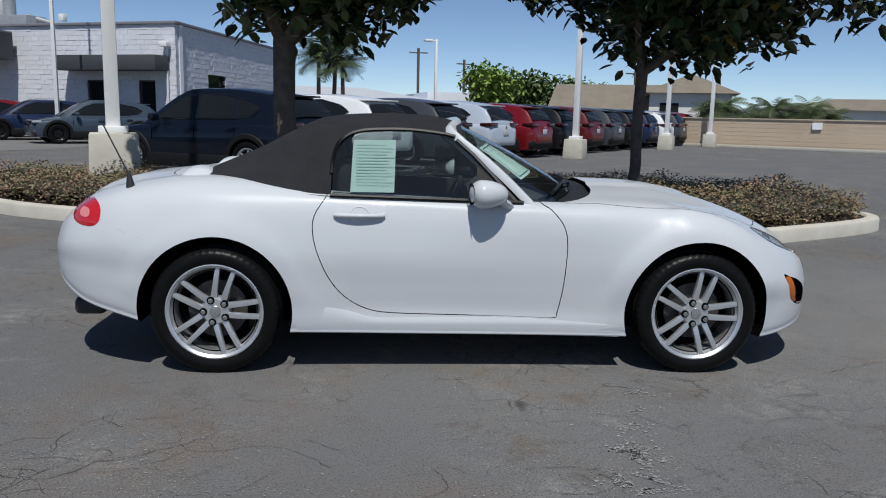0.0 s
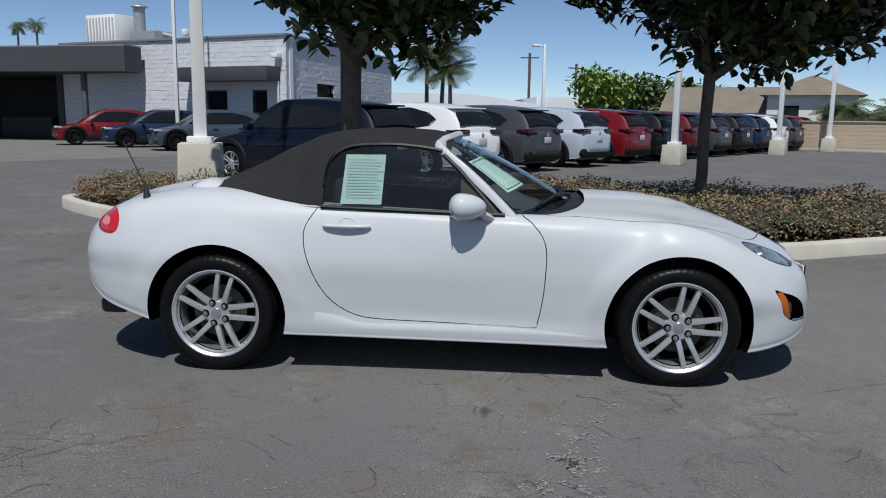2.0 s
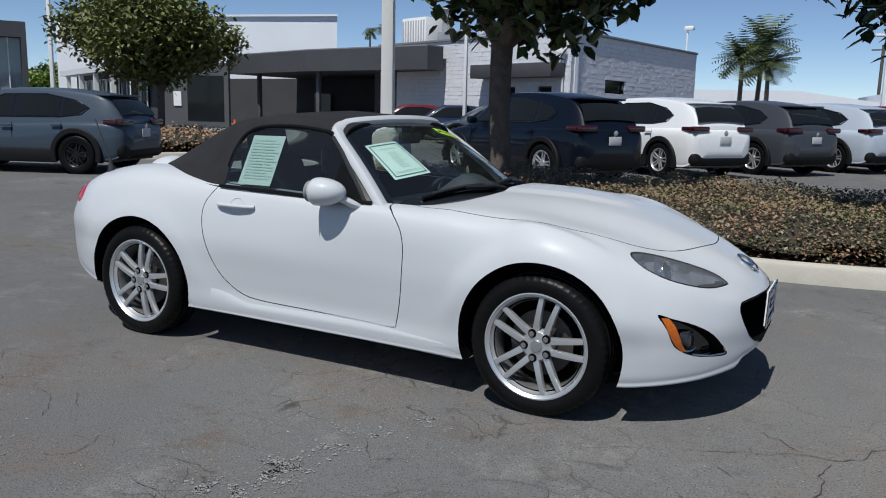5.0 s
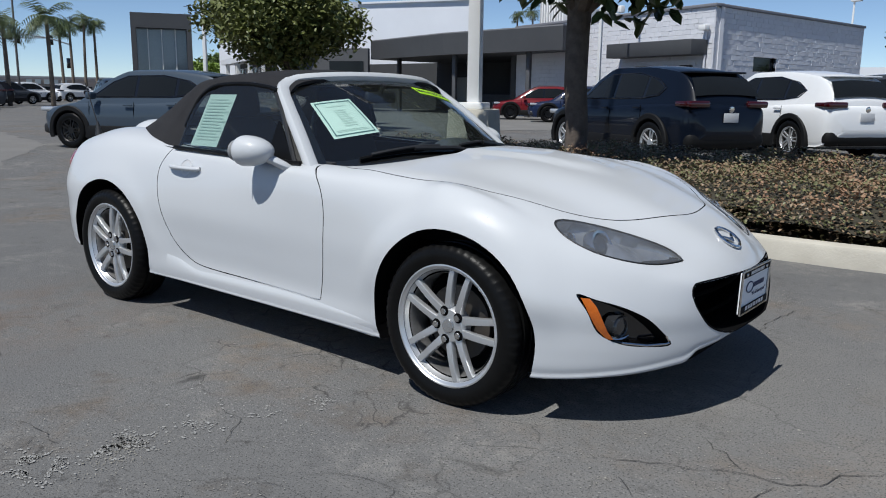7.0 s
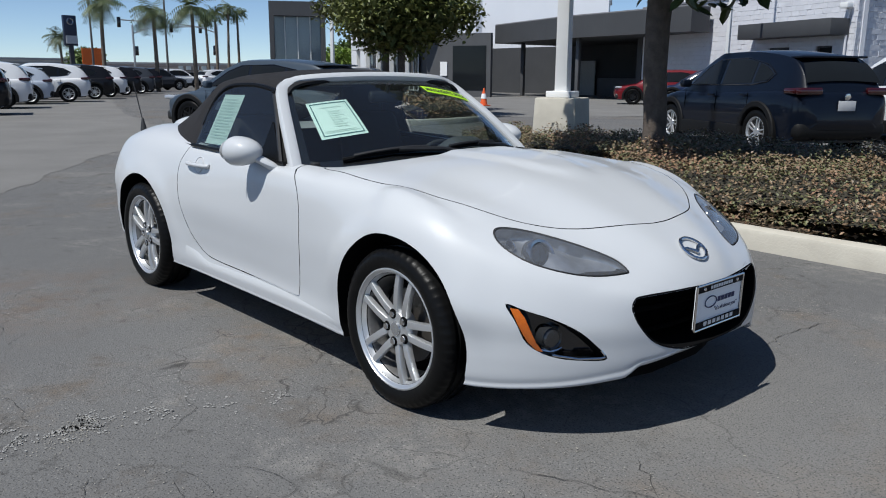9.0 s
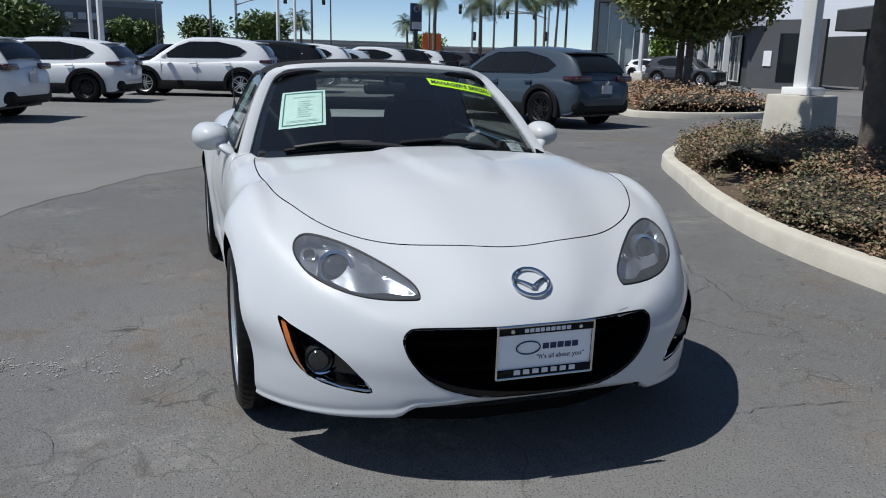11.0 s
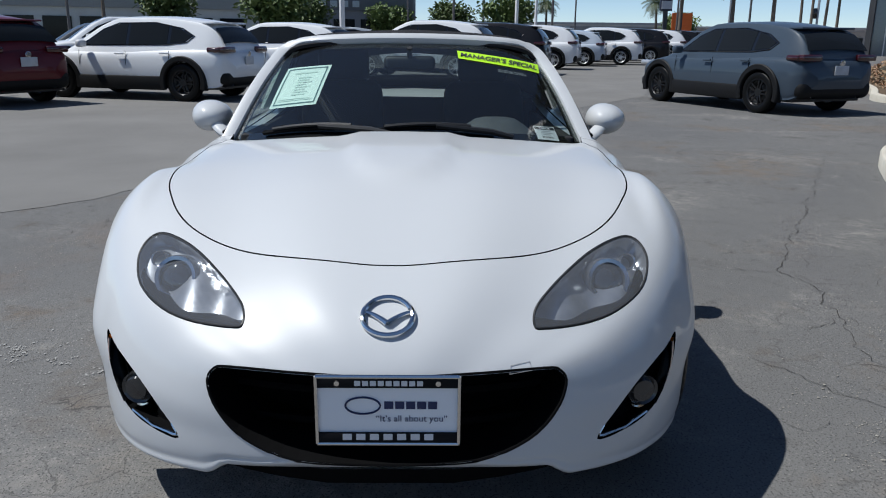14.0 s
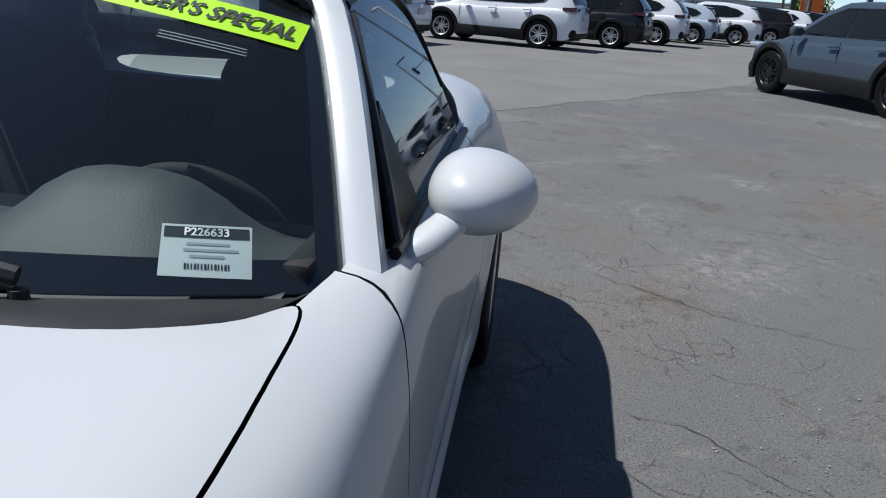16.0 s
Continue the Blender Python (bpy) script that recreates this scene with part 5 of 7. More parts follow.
    part("plate", box(0.012, 0.30, 0.15, (-L - 0.006, 0, 0.72 * k), 0.004), mat("plate_grey", (0.55, 0.56, 0.58), 0.5), ob, "pale paper dealer plate")
    part("badge", lathe([(0.0, 0.012), (0.045, 0.01), (0.055, 0.0)], 20, "Y"), CHROME, ob).matrix_basis = pose(-L - 0.006, 0, 0.93 * k, 0, 0, -90)
    for sx in (-1, 1):
        for sy in (-1, 1):
            wheel(ob, sx * wheelbase / 2, sy * 0.80, r, r, r * 0.64, 0.22, 5, rims, sy, double=0.34, lug=False)
    for sy in (-0.5, 0.5):
        part("exhaust", tube([(-L + 0.05, sy, 0.33), (-L + 0.25, sy, 0.33)], 0.045, 12, cap=False), CHROME, ob)
    return ob


def paintmat(name, col):
    return mat(name, col, 0.4, 0.0, col2=tuple(v * 0.92 for v in col), scale=2, amount=0.3, coat=0.8 if max(col) > 0.1 else 0.45, spec=0.12)


P_BLUE = paintmat("navy_paint", (0.0035, 0.006, 0.013))
P_WHITE = paintmat("white_paint", (0.74, 0.75, 0.76))
P_GREY = paintmat("graphite_paint", (0.05, 0.055, 0.065))
P_SILVER = paintmat("silver_blue_paint", (0.42, 0.47, 0.54))
P_RED = paintmat("red_paint", (0.15, 0.005, 0.009))
P_BLACK = paintmat("black_paint", (0.010, 0.010, 0.012))
P_MAROON = paintmat("maroon_paint", (0.10, 0.010, 0.014))
P_STEEL = paintmat("steel_blue_paint", (0.046, 0.064, 0.088))
P_MID = paintmat("mid_blue_paint", (0.012, 0.022, 0.06))
RIMDARK = mat("dark_machined_rim", (0.12, 0.12, 0.125), 0.3, 0.8)
RIMBLACK = mat("black_rim", (0.012, 0.012, 0.013), 0.3, 0.3)


def repaint(ob, old, fresh):
    for o in ob.children_recursive:
        for s in o.material_slots:
            if s.material == old:
                s.link = "OBJECT"
                s.material = fresh


def stand(x, y, heading):
    return pose(x, y, gz(x, y), 0, 0, heading)


SUV = crossover("crossover_car", 4.55, 1.68, 2.70, P_BLUE, "dark navy crossover parked at an angle", SILVER)
SUV.matrix_basis = stand(-3.75, 11.1, 152)
first, h = (-3.75, 12.0), 151
ROW = [("white", P_WHITE), ("graphite grey", P_GREY), ("silver-blue", P_SILVER), ("bright red", P_RED), ("black", P_BLACK), ("maroon", P_MAROON), ("graphite grey", P_GREY), ("black", P_BLACK),
       ("dark blue", P_MID), ("white", P_WHITE), ("graphite grey", P_GREY), ("bright red", P_RED)]
for i, (word, p) in enumerate(ROW):
    x, y = first[0] + 1.52 * (i + 1), first[1] + 2.35 * (i + 1)
    if i > 3:
        x, y = x - 0.20 * (i - 3), y - 0.42 * (i - 3)
    c = copy_thing(SUV, stand(x, y, h - 6))
    repaint(c, P_BLUE, p)
    tagged(c, f"{word} crossover parked at an angle in the long row", group="cars in the long row")
tagged(SUV, group="cars in the long row")

CX = crossover("compact_crossover", 4.40, 1.54, 2.655, P_STEEL, "steel-blue compact crossover with black wheels standing in the aisle", RIMBLACK, r=0.345, group="cars in the aisle")
CX.matrix_basis = stand(-11.66, 5.79, 202.5)


def more(ob, x, y, heading, p, label, old, rims=None, group="cars across the lot"):
    c = copy_thing(ob, stand(x, y, heading))
    repaint(c, old, p)
    if rims:
        repaint(c, RIMBLACK, rims)
    return tagged(c, label, group=group)


# front row before the showroom
FR = 213
for (hx, hy, p, word, ob, old) in ((-11.9, 23.4, P_STEEL, "steel-blue", CX, P_STEEL), (-14.9, 25.6, P_MID, "dark blue", CX, P_STEEL), (-17.9, 27.2, P_RED, "deep red", CX, P_STEEL)):
    d = Vector((math.cos(radians(FR)), math.sin(radians(FR)), 0))
    c = Vector((hx, hy, 0)) - d * 1.33 - Vector((-d.y, d.x, 0)) * 0.8
    more(ob, c.x, c.y, FR, p, f"{word} compact crossover parked facing out before the showroom", old, group="cars before the showroom")
# row across the aisle
HW = 254
for x, y, p, word, ob, old, rims in ((-12.4, -5.6, P_WHITE, "white", CX, P_STEEL, None), (-18.2, -4.25, P_WHITE, "white", CX, P_STEEL, None), (-20.9, -0.5, P_WHITE, "white", SUV, P_BLUE, None),
                                     (-24.0, 1.5, P_BLACK, "black", SUV, P_BLUE, None), (-28.6, 3.3, P_WHITE, "white", SUV, P_BLUE, None), (-32.6, 5.2, P_SILVER, "silver-blue", CX, P_STEEL, SILVER),
                                     (-34.6, 7.2, P_WHITE, "white", SUV, P_BLUE, None), (-38.0, 9.4, P_BLACK, "black", SUV, P_BLUE, None), (-41.2, 11.2, P_WHITE, "white", SUV, P_BLUE, None),
                                     (-44.5, 13.2, P_BLACK, "black", SUV, P_BLUE, None), (-48, 15.4, P_GREY, "graphite grey", SUV, P_BLUE, None), (-52, 17.5, P_BLACK, "black", SUV, P_BLUE, None)):
    more(ob, x, y, HW, p, f"{word} crossover parked in the row across the aisle", old, rims, group="cars across the aisle")
more(CX, -10.9, -8.6, 242, P_MAROON, "dark maroon car standing in the aisle", P_STEEL)
for i, (x, y, a, p, word, ob, old) in enumerate(((-17.6, 9.3, 158, P_WHITE, "white", CX, P_STEEL), (-21.0, 10.8, 158, P_WHITE, "white", CX, P_STEEL), (-24.4, 12.0, 158, P_BLACK, "black", CX, P_STEEL),
                                                 (-37, 27, 30, P_GREY, "grey", SUV, P_BLUE), (-44, 33, 30, P_GREY, "grey", CX, P_STEEL), (-25, -12, -60, P_GREY, "grey", CX, P_STEEL), (-31, -10, -60, P_SILVER, "silver", CX, P_STEEL),
                                                 (-38, -14, -60, P_GREY, "grey", SUV, P_BLUE), (-46, -6, -60, P_WHITE, "white", SUV, P_BLUE), (-52, -2, -60, P_BLACK, "black", SUV, P_BLUE), (-60, 2, -60, P_WHITE, "white", SUV, P_BLUE),
                                                 (-58, 22, 100, P_GREY, "grey", SUV, P_BLUE), (-64, 18, 100, P_BLACK, "black", CX, P_STEEL), (-66, 27, 100, P_WHITE, "white", SUV, P_BLUE), (-70, 33, 100, P_WHITE, "white", SUV, P_BLUE),
                                                 (-20.5, -9.5, -62, P_WHITE, "white", SUV, P_BLUE), (-55, 36, 20, P_WHITE, "white", CX, P_STEEL))):
    more(ob, x, y, a, p, f"{word} car parked far across the lot", old)


# ---- the white roadster ----
FX, WR = 1.165, 0.305
zt = curve((-2.04, 0.56), (-2.03, 0.635), (-2.0, 0.69), (-1.955, 0.752), (-1.88, 0.822), (-1.78, 0.868), (-1.62, 0.905), (-1.35, 0.926), (-1.1, 0.918), (-0.7, 0.876), (-0.3, 0.854), (0.2, 0.842), (0.5, 0.855), (0.72, 0.872),
           (1.0, 0.866), (1.3, 0.826), (1.5, 0.770), (1.70, 0.692), (1.80, 0.642), (1.88, 0.592), (1.94, 0.538), (1.97, 0.495), (1.99, 0.44))
wmax = curve((-2.04, 0.30), (-2.025, 0.42), (-1.985, 0.54), (-1.90, 0.655), (-1.75, 0.755), (-1.55, 0.828), (-1.35, 0.845), (-1.165, 0.848), (-0.9, 0.834), (-0.5, 0.816), (0.0, 0.814), (0.5, 0.820), (0.80, 0.830), (1.0, 0.850), (1.165, 0.868),
             (1.35, 0.852), (1.5, 0.815), (1.62, 0.755), (1.72, 0.683), (1.80, 0.602), (1.87, 0.505), (1.92, 0.405), (1.96, 0.275), (1.98, 0.18), (1.99, 0.09))
zbot = curve((-2.04, 0.465), (-2.0, 0.43), (-1.92, 0.375), (-1.80, 0.315), (-1.6, 0.268), (-1.4, 0.22), (-0.8, 0.19), (0.8, 0.175), (1.5, 0.17), (1.75, 0.19), (1.88, 0.216), (1.95, 0.243), (1.99, 0.33))
drop = curve((-2.0, 0.03), (-1.9, 0.05), (-1.6, 0.035), (-1.165, 0.002), (-0.7, 0.012), (-0.2, 0.014), (0.3, 0.022), (0.6, 0.048), (0.9, 0.056), (1.165, 0.056), (1.4, 0.060), (1.6, 0.075), (1.8, 0.075), (1.92, 0.05), (1.99, 0.02))
wshf = curve((-2.0, 0.72), (-1.6, 0.74), (-1.165, 0.755), (-0.7, 0.86), (0.0, 0.90), (0.35, 0.91), (0.6, 0.89), (0.8, 0.85), (1.0, 0.815), (1.165, 0.81), (1.5, 0.752), (1.8, 0.72), (1.99, 0.70))
bulge = curve((0.0, 0.0), (0.5, 0.0), (0.8, 0.004), (1.2, 0.004), (1.6, 0.0))
valley = curve((-2.0, 0.0), (0.5, 0.0), (0.9, 0.004), (1.2, 0.010), (1.5, 0.004), (1.8, 0.0))
mid_ = curve((-2.0, 0.62), (0.2, 0.60), (0.45, 0.44), (0.8, 0.42), (1.1, 0.48), (1.4, 0.58), (1.99, 0.62))
fill_ = curve((-2.0, 0.62), (-0.3, 0.64), (0.0, 0.72), (0.45, 0.82), (0.70, 0.78), (0.92, 0.64), (1.165, 0.68), (1.4, 0.64), (1.99, 0.62))
tuck = curve((-2.0, 0.0), (-0.75, 0.0), (-0.5, 0.014), (0.0, 0.016), (0.6, 0.010), (0.85, 0.0), (1.99, 0.0))


def roadster_sec(x):
    t, a, q = zt(x), wmax(x), zbot(x)
    s = t - drop(x)
    ws = a * wshf(x)
    m = q + (s - q) * 0.60
    return [(0, t + bulge(x)), (ws * 0.38, t - 0.004 + bulge(x) * 0.6), (ws * 0.72, t - drop(x) * mid_(x) - valley(x)), (ws, s), (ws + (a - ws) * fill_(x), s - (s - m) * 0.27), (a, m), (a - tuck(x) * 0.6, q + (s - q) * 0.36),
            (a - tuck(x) - 0.002, q + (s - q) * 0.2), (a - 0.012, q + 0.03), (a * 0.93, q), (a * 0.5, q - 0.005), (0, q - 0.005)]


NS = 7
_cache = {}


def sec_line(x):
    x = round(x, 4)
    if x not in _cache:
        _cache[x] = half_section(roadster_sec(x), NS)
    return _cache[x]


def on_side(x, z, out=0.0):
    """Point of the flank at length x and height z (y > 0)."""
    h = sec_line(x)
    best = None
    for (y0, z0), (y1, z1) in zip(h, h[1:]):
        if z0 >= z >= z1 and y0 > 0.1:
            y = y0 + (y1 - y0) * (z0 - z) / max(z0 - z1, 1e-6)
            if best is None or y > best:
                best = y
    return Vector((x, (best if best is not None else wmax(x)) + out, z))


def on_top(x, y, out=0.0):
    """Point of the upper skin above (x, y)."""
    h = sec_line(x)
    for (y0, z0), (y1, z1) in zip(h, h[1:]):
        if y0 <= abs(y) <= y1:
            return Vector((x, y, z0 + (z1 - z0) * (abs(y) - y0) / max(y1 - y0, 1e-6) + out))
    return Vector((x, y, zt(x) + out))


def nose_x(y, z):
    """How far forward the nose reaches at (y, z)."""
    lo, hi = 1.2, 1.989
    def inner(x):
        h = sec_line(x)
        zs = [p for p in h]
        zu = on_top(x, y).z
        q = zbot(x)
        if not (q < z < zu):
            return False
        return on_side(x, z).y > abs(y)
    for _ in range(26):
        mid = (lo + hi) / 2
        if inner(mid):
            lo = mid
        else:
            hi = mid
    return lo


ROAD = thing("roadster_car", "pearl white two-seat roadster with a closed black soft top", "car", at=pose(0, -0.018, 0, 0, 0, 0.58))
_sk = shell(ends(-2.04, 1.99, 200), roadster_sec, NS)
for v in _sk.verts:
    # power bulge in the middle of the bonnet, with a rounded front edge
    if v.co.x > 0.3 and v.co.z > 0.7:
        rr = (abs(max(v.co.x - 0.50, 0) / 0.87) ** 3.0 + abs(v.co.y / (0.215 - 0.05 * (v.co.x - 0.5))) ** 3.0) ** (1 / 3.0)
        v.co.z += 0.015 * smooth01(1.04, 0.88, rr) * smooth01(0.30, 0.5, v.co.x)
    # the lip under the mouth lies higher than the bumper corners beside it
    if v.co.x > 1.6 and v.co.z < 0.32:
        v.co.z += 0.030 * smooth01(0.43, 0.37, abs(v.co.y)) * smooth01(0.30, 0.235, v.co.z) * smooth01(1.6, 1.72, v.co.x)
for v in _sk.verts:
    # crest over the front wheel: it starts at once behind the arch and fades towards the lamp
    ay = abs(v.co.y)
    if ay > 0.6 and v.co.z > 0.45 and v.co.x > 0.8:
        e = smooth01(0.95, 1.10, v.co.x) * smooth01(1.60, 1.25, v.co.x) * smooth01(0.685, 0.765, ay)
        v.co.z += 0.022 * e * smooth01(0.50, 0.66, v.co.z)
        v.co.y += math.copysign(0.002 * e * smooth01(0.50, 0.66, v.co.z), v.co.y)
for v in _sk.verts:
    # flared lips round the wheel arches
    if abs(v.co.y) > 0.62 and v.co.z > 0.25:
        for wx, amt in ((FX, 0.013), (-FX, 0.008)):
            d = math.hypot(v.co.x - wx, v.co.z - 0.298)
            v.co.y += math.copysign(amt * smooth01(0.485, 0.395, d) * smooth01(0.30, 0.45, v.co.z), v.co.y)
SKIN = finish("skin", _sk, PEARL)
from mathutils.bvhtree import BVHTree
_bm = bmesh.new()
_bm.from_mesh(SKIN)
bmesh.ops.triangulate(_bm, faces=_bm.faces)
SKIN_TREE = BVHTree.FromBMesh(_bm)
_bm.verts.ensure_lookup_table()
_bm.faces.ensure_lookup_table()
_bm.normal_update()


def true_normals(me):
    """Gives cut panels the smooth normals of the uncut skin."""
    normals = []
    me.materials.append(GAP)
    for p in me.polygons:
        if SKIN_TREE.find_nearest(p.center)[3] > 0.0015:
            p.material_index = len(me.materials) - 1
    me.polygons.foreach_set("use_smooth", [True] * len(me.polygons))
    for p in me.polygons:
        for li in p.loop_indices:
            co = me.vertices[me.loops[li].vertex_index].co
            hit, nn, fi, dist = SKIN_TREE.find_nearest(co)
            n = p.normal
            if dist is not None and dist < 0.0012 and nn.dot(p.normal) > 0.75:
                f = _bm.faces[fi]
                a, b, c = (v.co for v in f.verts)
                ab, ac, ap = b - a, c - a, hit - a
                d00, d01, d11, d20, d21 = ab.dot(ab), ab.dot(ac), ac.dot(ac), ap.dot(ab), ap.dot(ac)
                den = d00 * d11 - d01 * d01
                if abs(den) > 1e-16:
                    v = (d11 * d20 - d01 * d21) / den
                    w = (d00 * d21 - d01 * d20) / den
                    s = f.verts[0].normal * (1 - v - w) + f.verts[1].normal * v + f.verts[2].normal * w
                    if s.length > 0.1:
                        n = s.normalized()
            normals.append(tuple(n))
    me.normals_split_custom_set(normals)
    return me


def grown(poly, d):
    """Outline pushed outwards by d in its own plane (2D)."""
    n = len(poly)
    area = sum(poly[i][0] * poly[(i + 1) % n][1] - poly[(i + 1) % n][0] * poly[i][1] for i in range(n))
    s = 1 if area > 0 else -1
    out = []
    for i in range(n):
        a, b = Vector(poly[i - 1]), Vector(poly[(i + 1) % n])
        t = (b - a).normalized()
        out.append((poly[i][0] + t.y * d * s, poly[i][1] - t.x * d * s))
    return out


def rounded(pts, n=5):
    return [(p.x, p.y) for p in spline([(x, y, 0) for x, y in pts], n, True)]


# panel outlines: door in (x, z); bonnet and boot lid in (x, y)
DOOR = [(p.x, p.y) for p in spline([(-0.60, 0.98, 0), (-0.64, 0.86, 0), (-0.695, 0.77, 0), (-0.708, 0.70, 0), (-0.69, 0.60, 0), (-0.635, 0.47, 0), (-0.56, 0.375, 0), (-0.46, 0.315, 0), (-0.33, 0.292, 0), (0.0, 0.283, 0), (0.30, 0.275, 0),
                                   (0.455, 0.272, 0), (0.475, 0.30, 0), (0.497, 0.42, 0), (0.508, 0.56, 0), (0.508, 0.66, 0), (0.485, 0.735, 0), (0.43, 0.80, 0), (0.38, 0.84, 0), (0.33, 0.98, 0)], 4)]
_half = [(0.735, 0.0), (0.735, 0.20), (0.72, 0.36), (0.67, 0.52), (0.59, 0.625), (0.508, 0.675), (0.56, 0.696), (0.75, 0.710), (1.0, 0.708), (1.2, 0.690), (1.345, 0.640), (1.45, 0.582), (1.537, 0.495), (1.628, 0.36), (1.691, 0.22), (1.717, 0.10), (1.724, 0.0)]
_h = [(p.x, p.y) for p in spline([(x, y, 0) for x, y in _half] + [(1.717, -0.10, 0)], 4)][:-4]
HOOD = _h + [(x, -y) for x, y in _h[::-1] if y > 1e-4]
_half = [(-1.50, 0.0), (-1.47, 0.30), (-1.42, 0.46), (-1.50, 0.53), (-1.65, 0.53), (-1.80, 0.49), (-1.885, 0.36), (-1.905, 0.10)]
_h = [(p.x, p.y) for p in spline([(x, y, 0) for x, y in _half] + [(-1.905, -0.1, 0)], 4)][:-5]
BOOT = _h + [(x, -y) for x, y in _h[::-1] if y > 1e-4]

GAPW = 0.0022


def door_prism(d, sy, y0=0.66):
    return prism([(x, sy * y0, z) for x, z in grown(DOOR, d)], (0, sy * 0.5, 0))


def top_prism(poly, d, z0, z1=1.2):
    return prism([(x, y, z0) for x, y in grown(poly, d)], (0, 0, z1 - z0))


MOUTH = [(p.x, p.y) for p in spline([(-0.355, 0.494, 0), (-0.18, 0.495, 0), (0.0, 0.495, 0), (0.18, 0.495, 0), (0.355, 0.494, 0), (0.394, 0.484, 0), (0.406, 0.455, 0), (0.384, 0.40, 0), (0.32, 0.338, 0), (0.20, 0.298, 0), (0, 0.286, 0), (-0.20, 0.298, 0), (-0.32, 0.338, 0), (-0.384, 0.40, 0), (-0.406, 0.455, 0), (-0.394, 0.484, 0)], 4, True)]
FOG = [(p.x, p.y) for p in spline([(0.736, 0.482, 0), (0.698, 0.464, 0), (0.645, 0.441, 0), (0.588, 0.406, 0), (0.540, 0.360, 0), (0.494, 0.300, 0), (0.572, 0.298, 0), (0.645, 0.312, 0), (0.698, 0.352, 0), (0.726, 0.430, 0)], 4, True)]
LAMP = [(p.x, p.y) for p in spline([(0.664, 0.684, 0), (0.63, 0.702, 0), (0.575, 0.698, 0), (0.50, 0.677, 0), (0.42, 0.643, 0), (0.362, 0.610, 0), (0.341, 0.588, 0), (0.340, 0.566, 0), (0.363, 0.560, 0), (0.46, 0.560, 0), (0.555, 0.575, 0), (0.638, 0.607, 0), (0.672, 0.65, 0)], 4, True)]


def fwd_prism(poly, d, sy=1, x0=1.36, x1=2.1):
    return prism([(x0, sy * y, z) for y, z in grown(poly, d)], (x1 - x0, 0, 0))


# the cowl opening is cut first, and reaches a little under the bonnet
_c = [(0.748, 0.0), (0.748, 0.20), (0.732, 0.36), (0.68, 0.52), (0.60, 0.632), (0.515, 0.678), (0.40, 0.693), (0.30, 0.693)]
body = boolean(SKIN.copy(), top_prism(_c + [(x, -y) for x, y in _c[::-1] if y], 0.0, 0.70))
for sy in (-1, 1):
    door = true_normals(boolean(SKIN.copy(), door_prism(-GAPW, sy, 0.70), "INTERSECT"))
    part("door", door, None, ROAD, "pearl white door panel")
hood = true_normals(boolean(SKIN.copy(), top_prism(HOOD, -GAPW, 0.58), "INTERSECT"))
part("bonnet", hood, None, ROAD, "pearl white bonnet with a raised centre")
boot = true_normals(boolean(SKIN.copy(), top_prism(BOOT, -GAPW, 0.72), "INTERSECT"))
part("boot_lid", boot, None, ROAD, "pearl white boot lid")
lamps = []
for sy in (-1, 1):
    lamps.append(boolean(SKIN.copy(), fwd_prism(LAMP, -0.003, sy), "INTERSECT"))

for sy in (-1, 1):
    body = boolean(body, door_prism(GAPW, sy, 0.69))
body = boolean(body, top_prism(HOOD, GAPW, 0.575))
body = boolean(body, top_prism(BOOT, GAPW, 0.71))
cut = bmesh.new()
for sx in (-1, 1):
    for sy in (-1, 1):
        merge(cut, circle(sx * FX, 0.298, 0.362, sy * 0.56, sy * 1.1, 72))
bmesh.ops.recalc_face_normals(cut, faces=cut.faces)
body = boolean(body, cut)
cab = boxed(-0.78, 0.58, -0.645, 0.645, 0.30, 1.4)
body = boolean(body, cab)
body = boolean(body, fwd_prism(MOUTH, 0.0, 1, 1.70))
cut = bmesh.new()
for sy in (-1, 1):
    merge(cut, fwd_prism(FOG, 0.0, sy, 1.52))
    merge(cut, fwd_prism(LAMP, 0.001, sy, 1.36))
bmesh.ops.recalc_face_normals(cut, faces=cut.faces)
body = boolean(body, cut)
true_normals(body)
part("body", body, None, ROAD, "pearl white painted body shell")

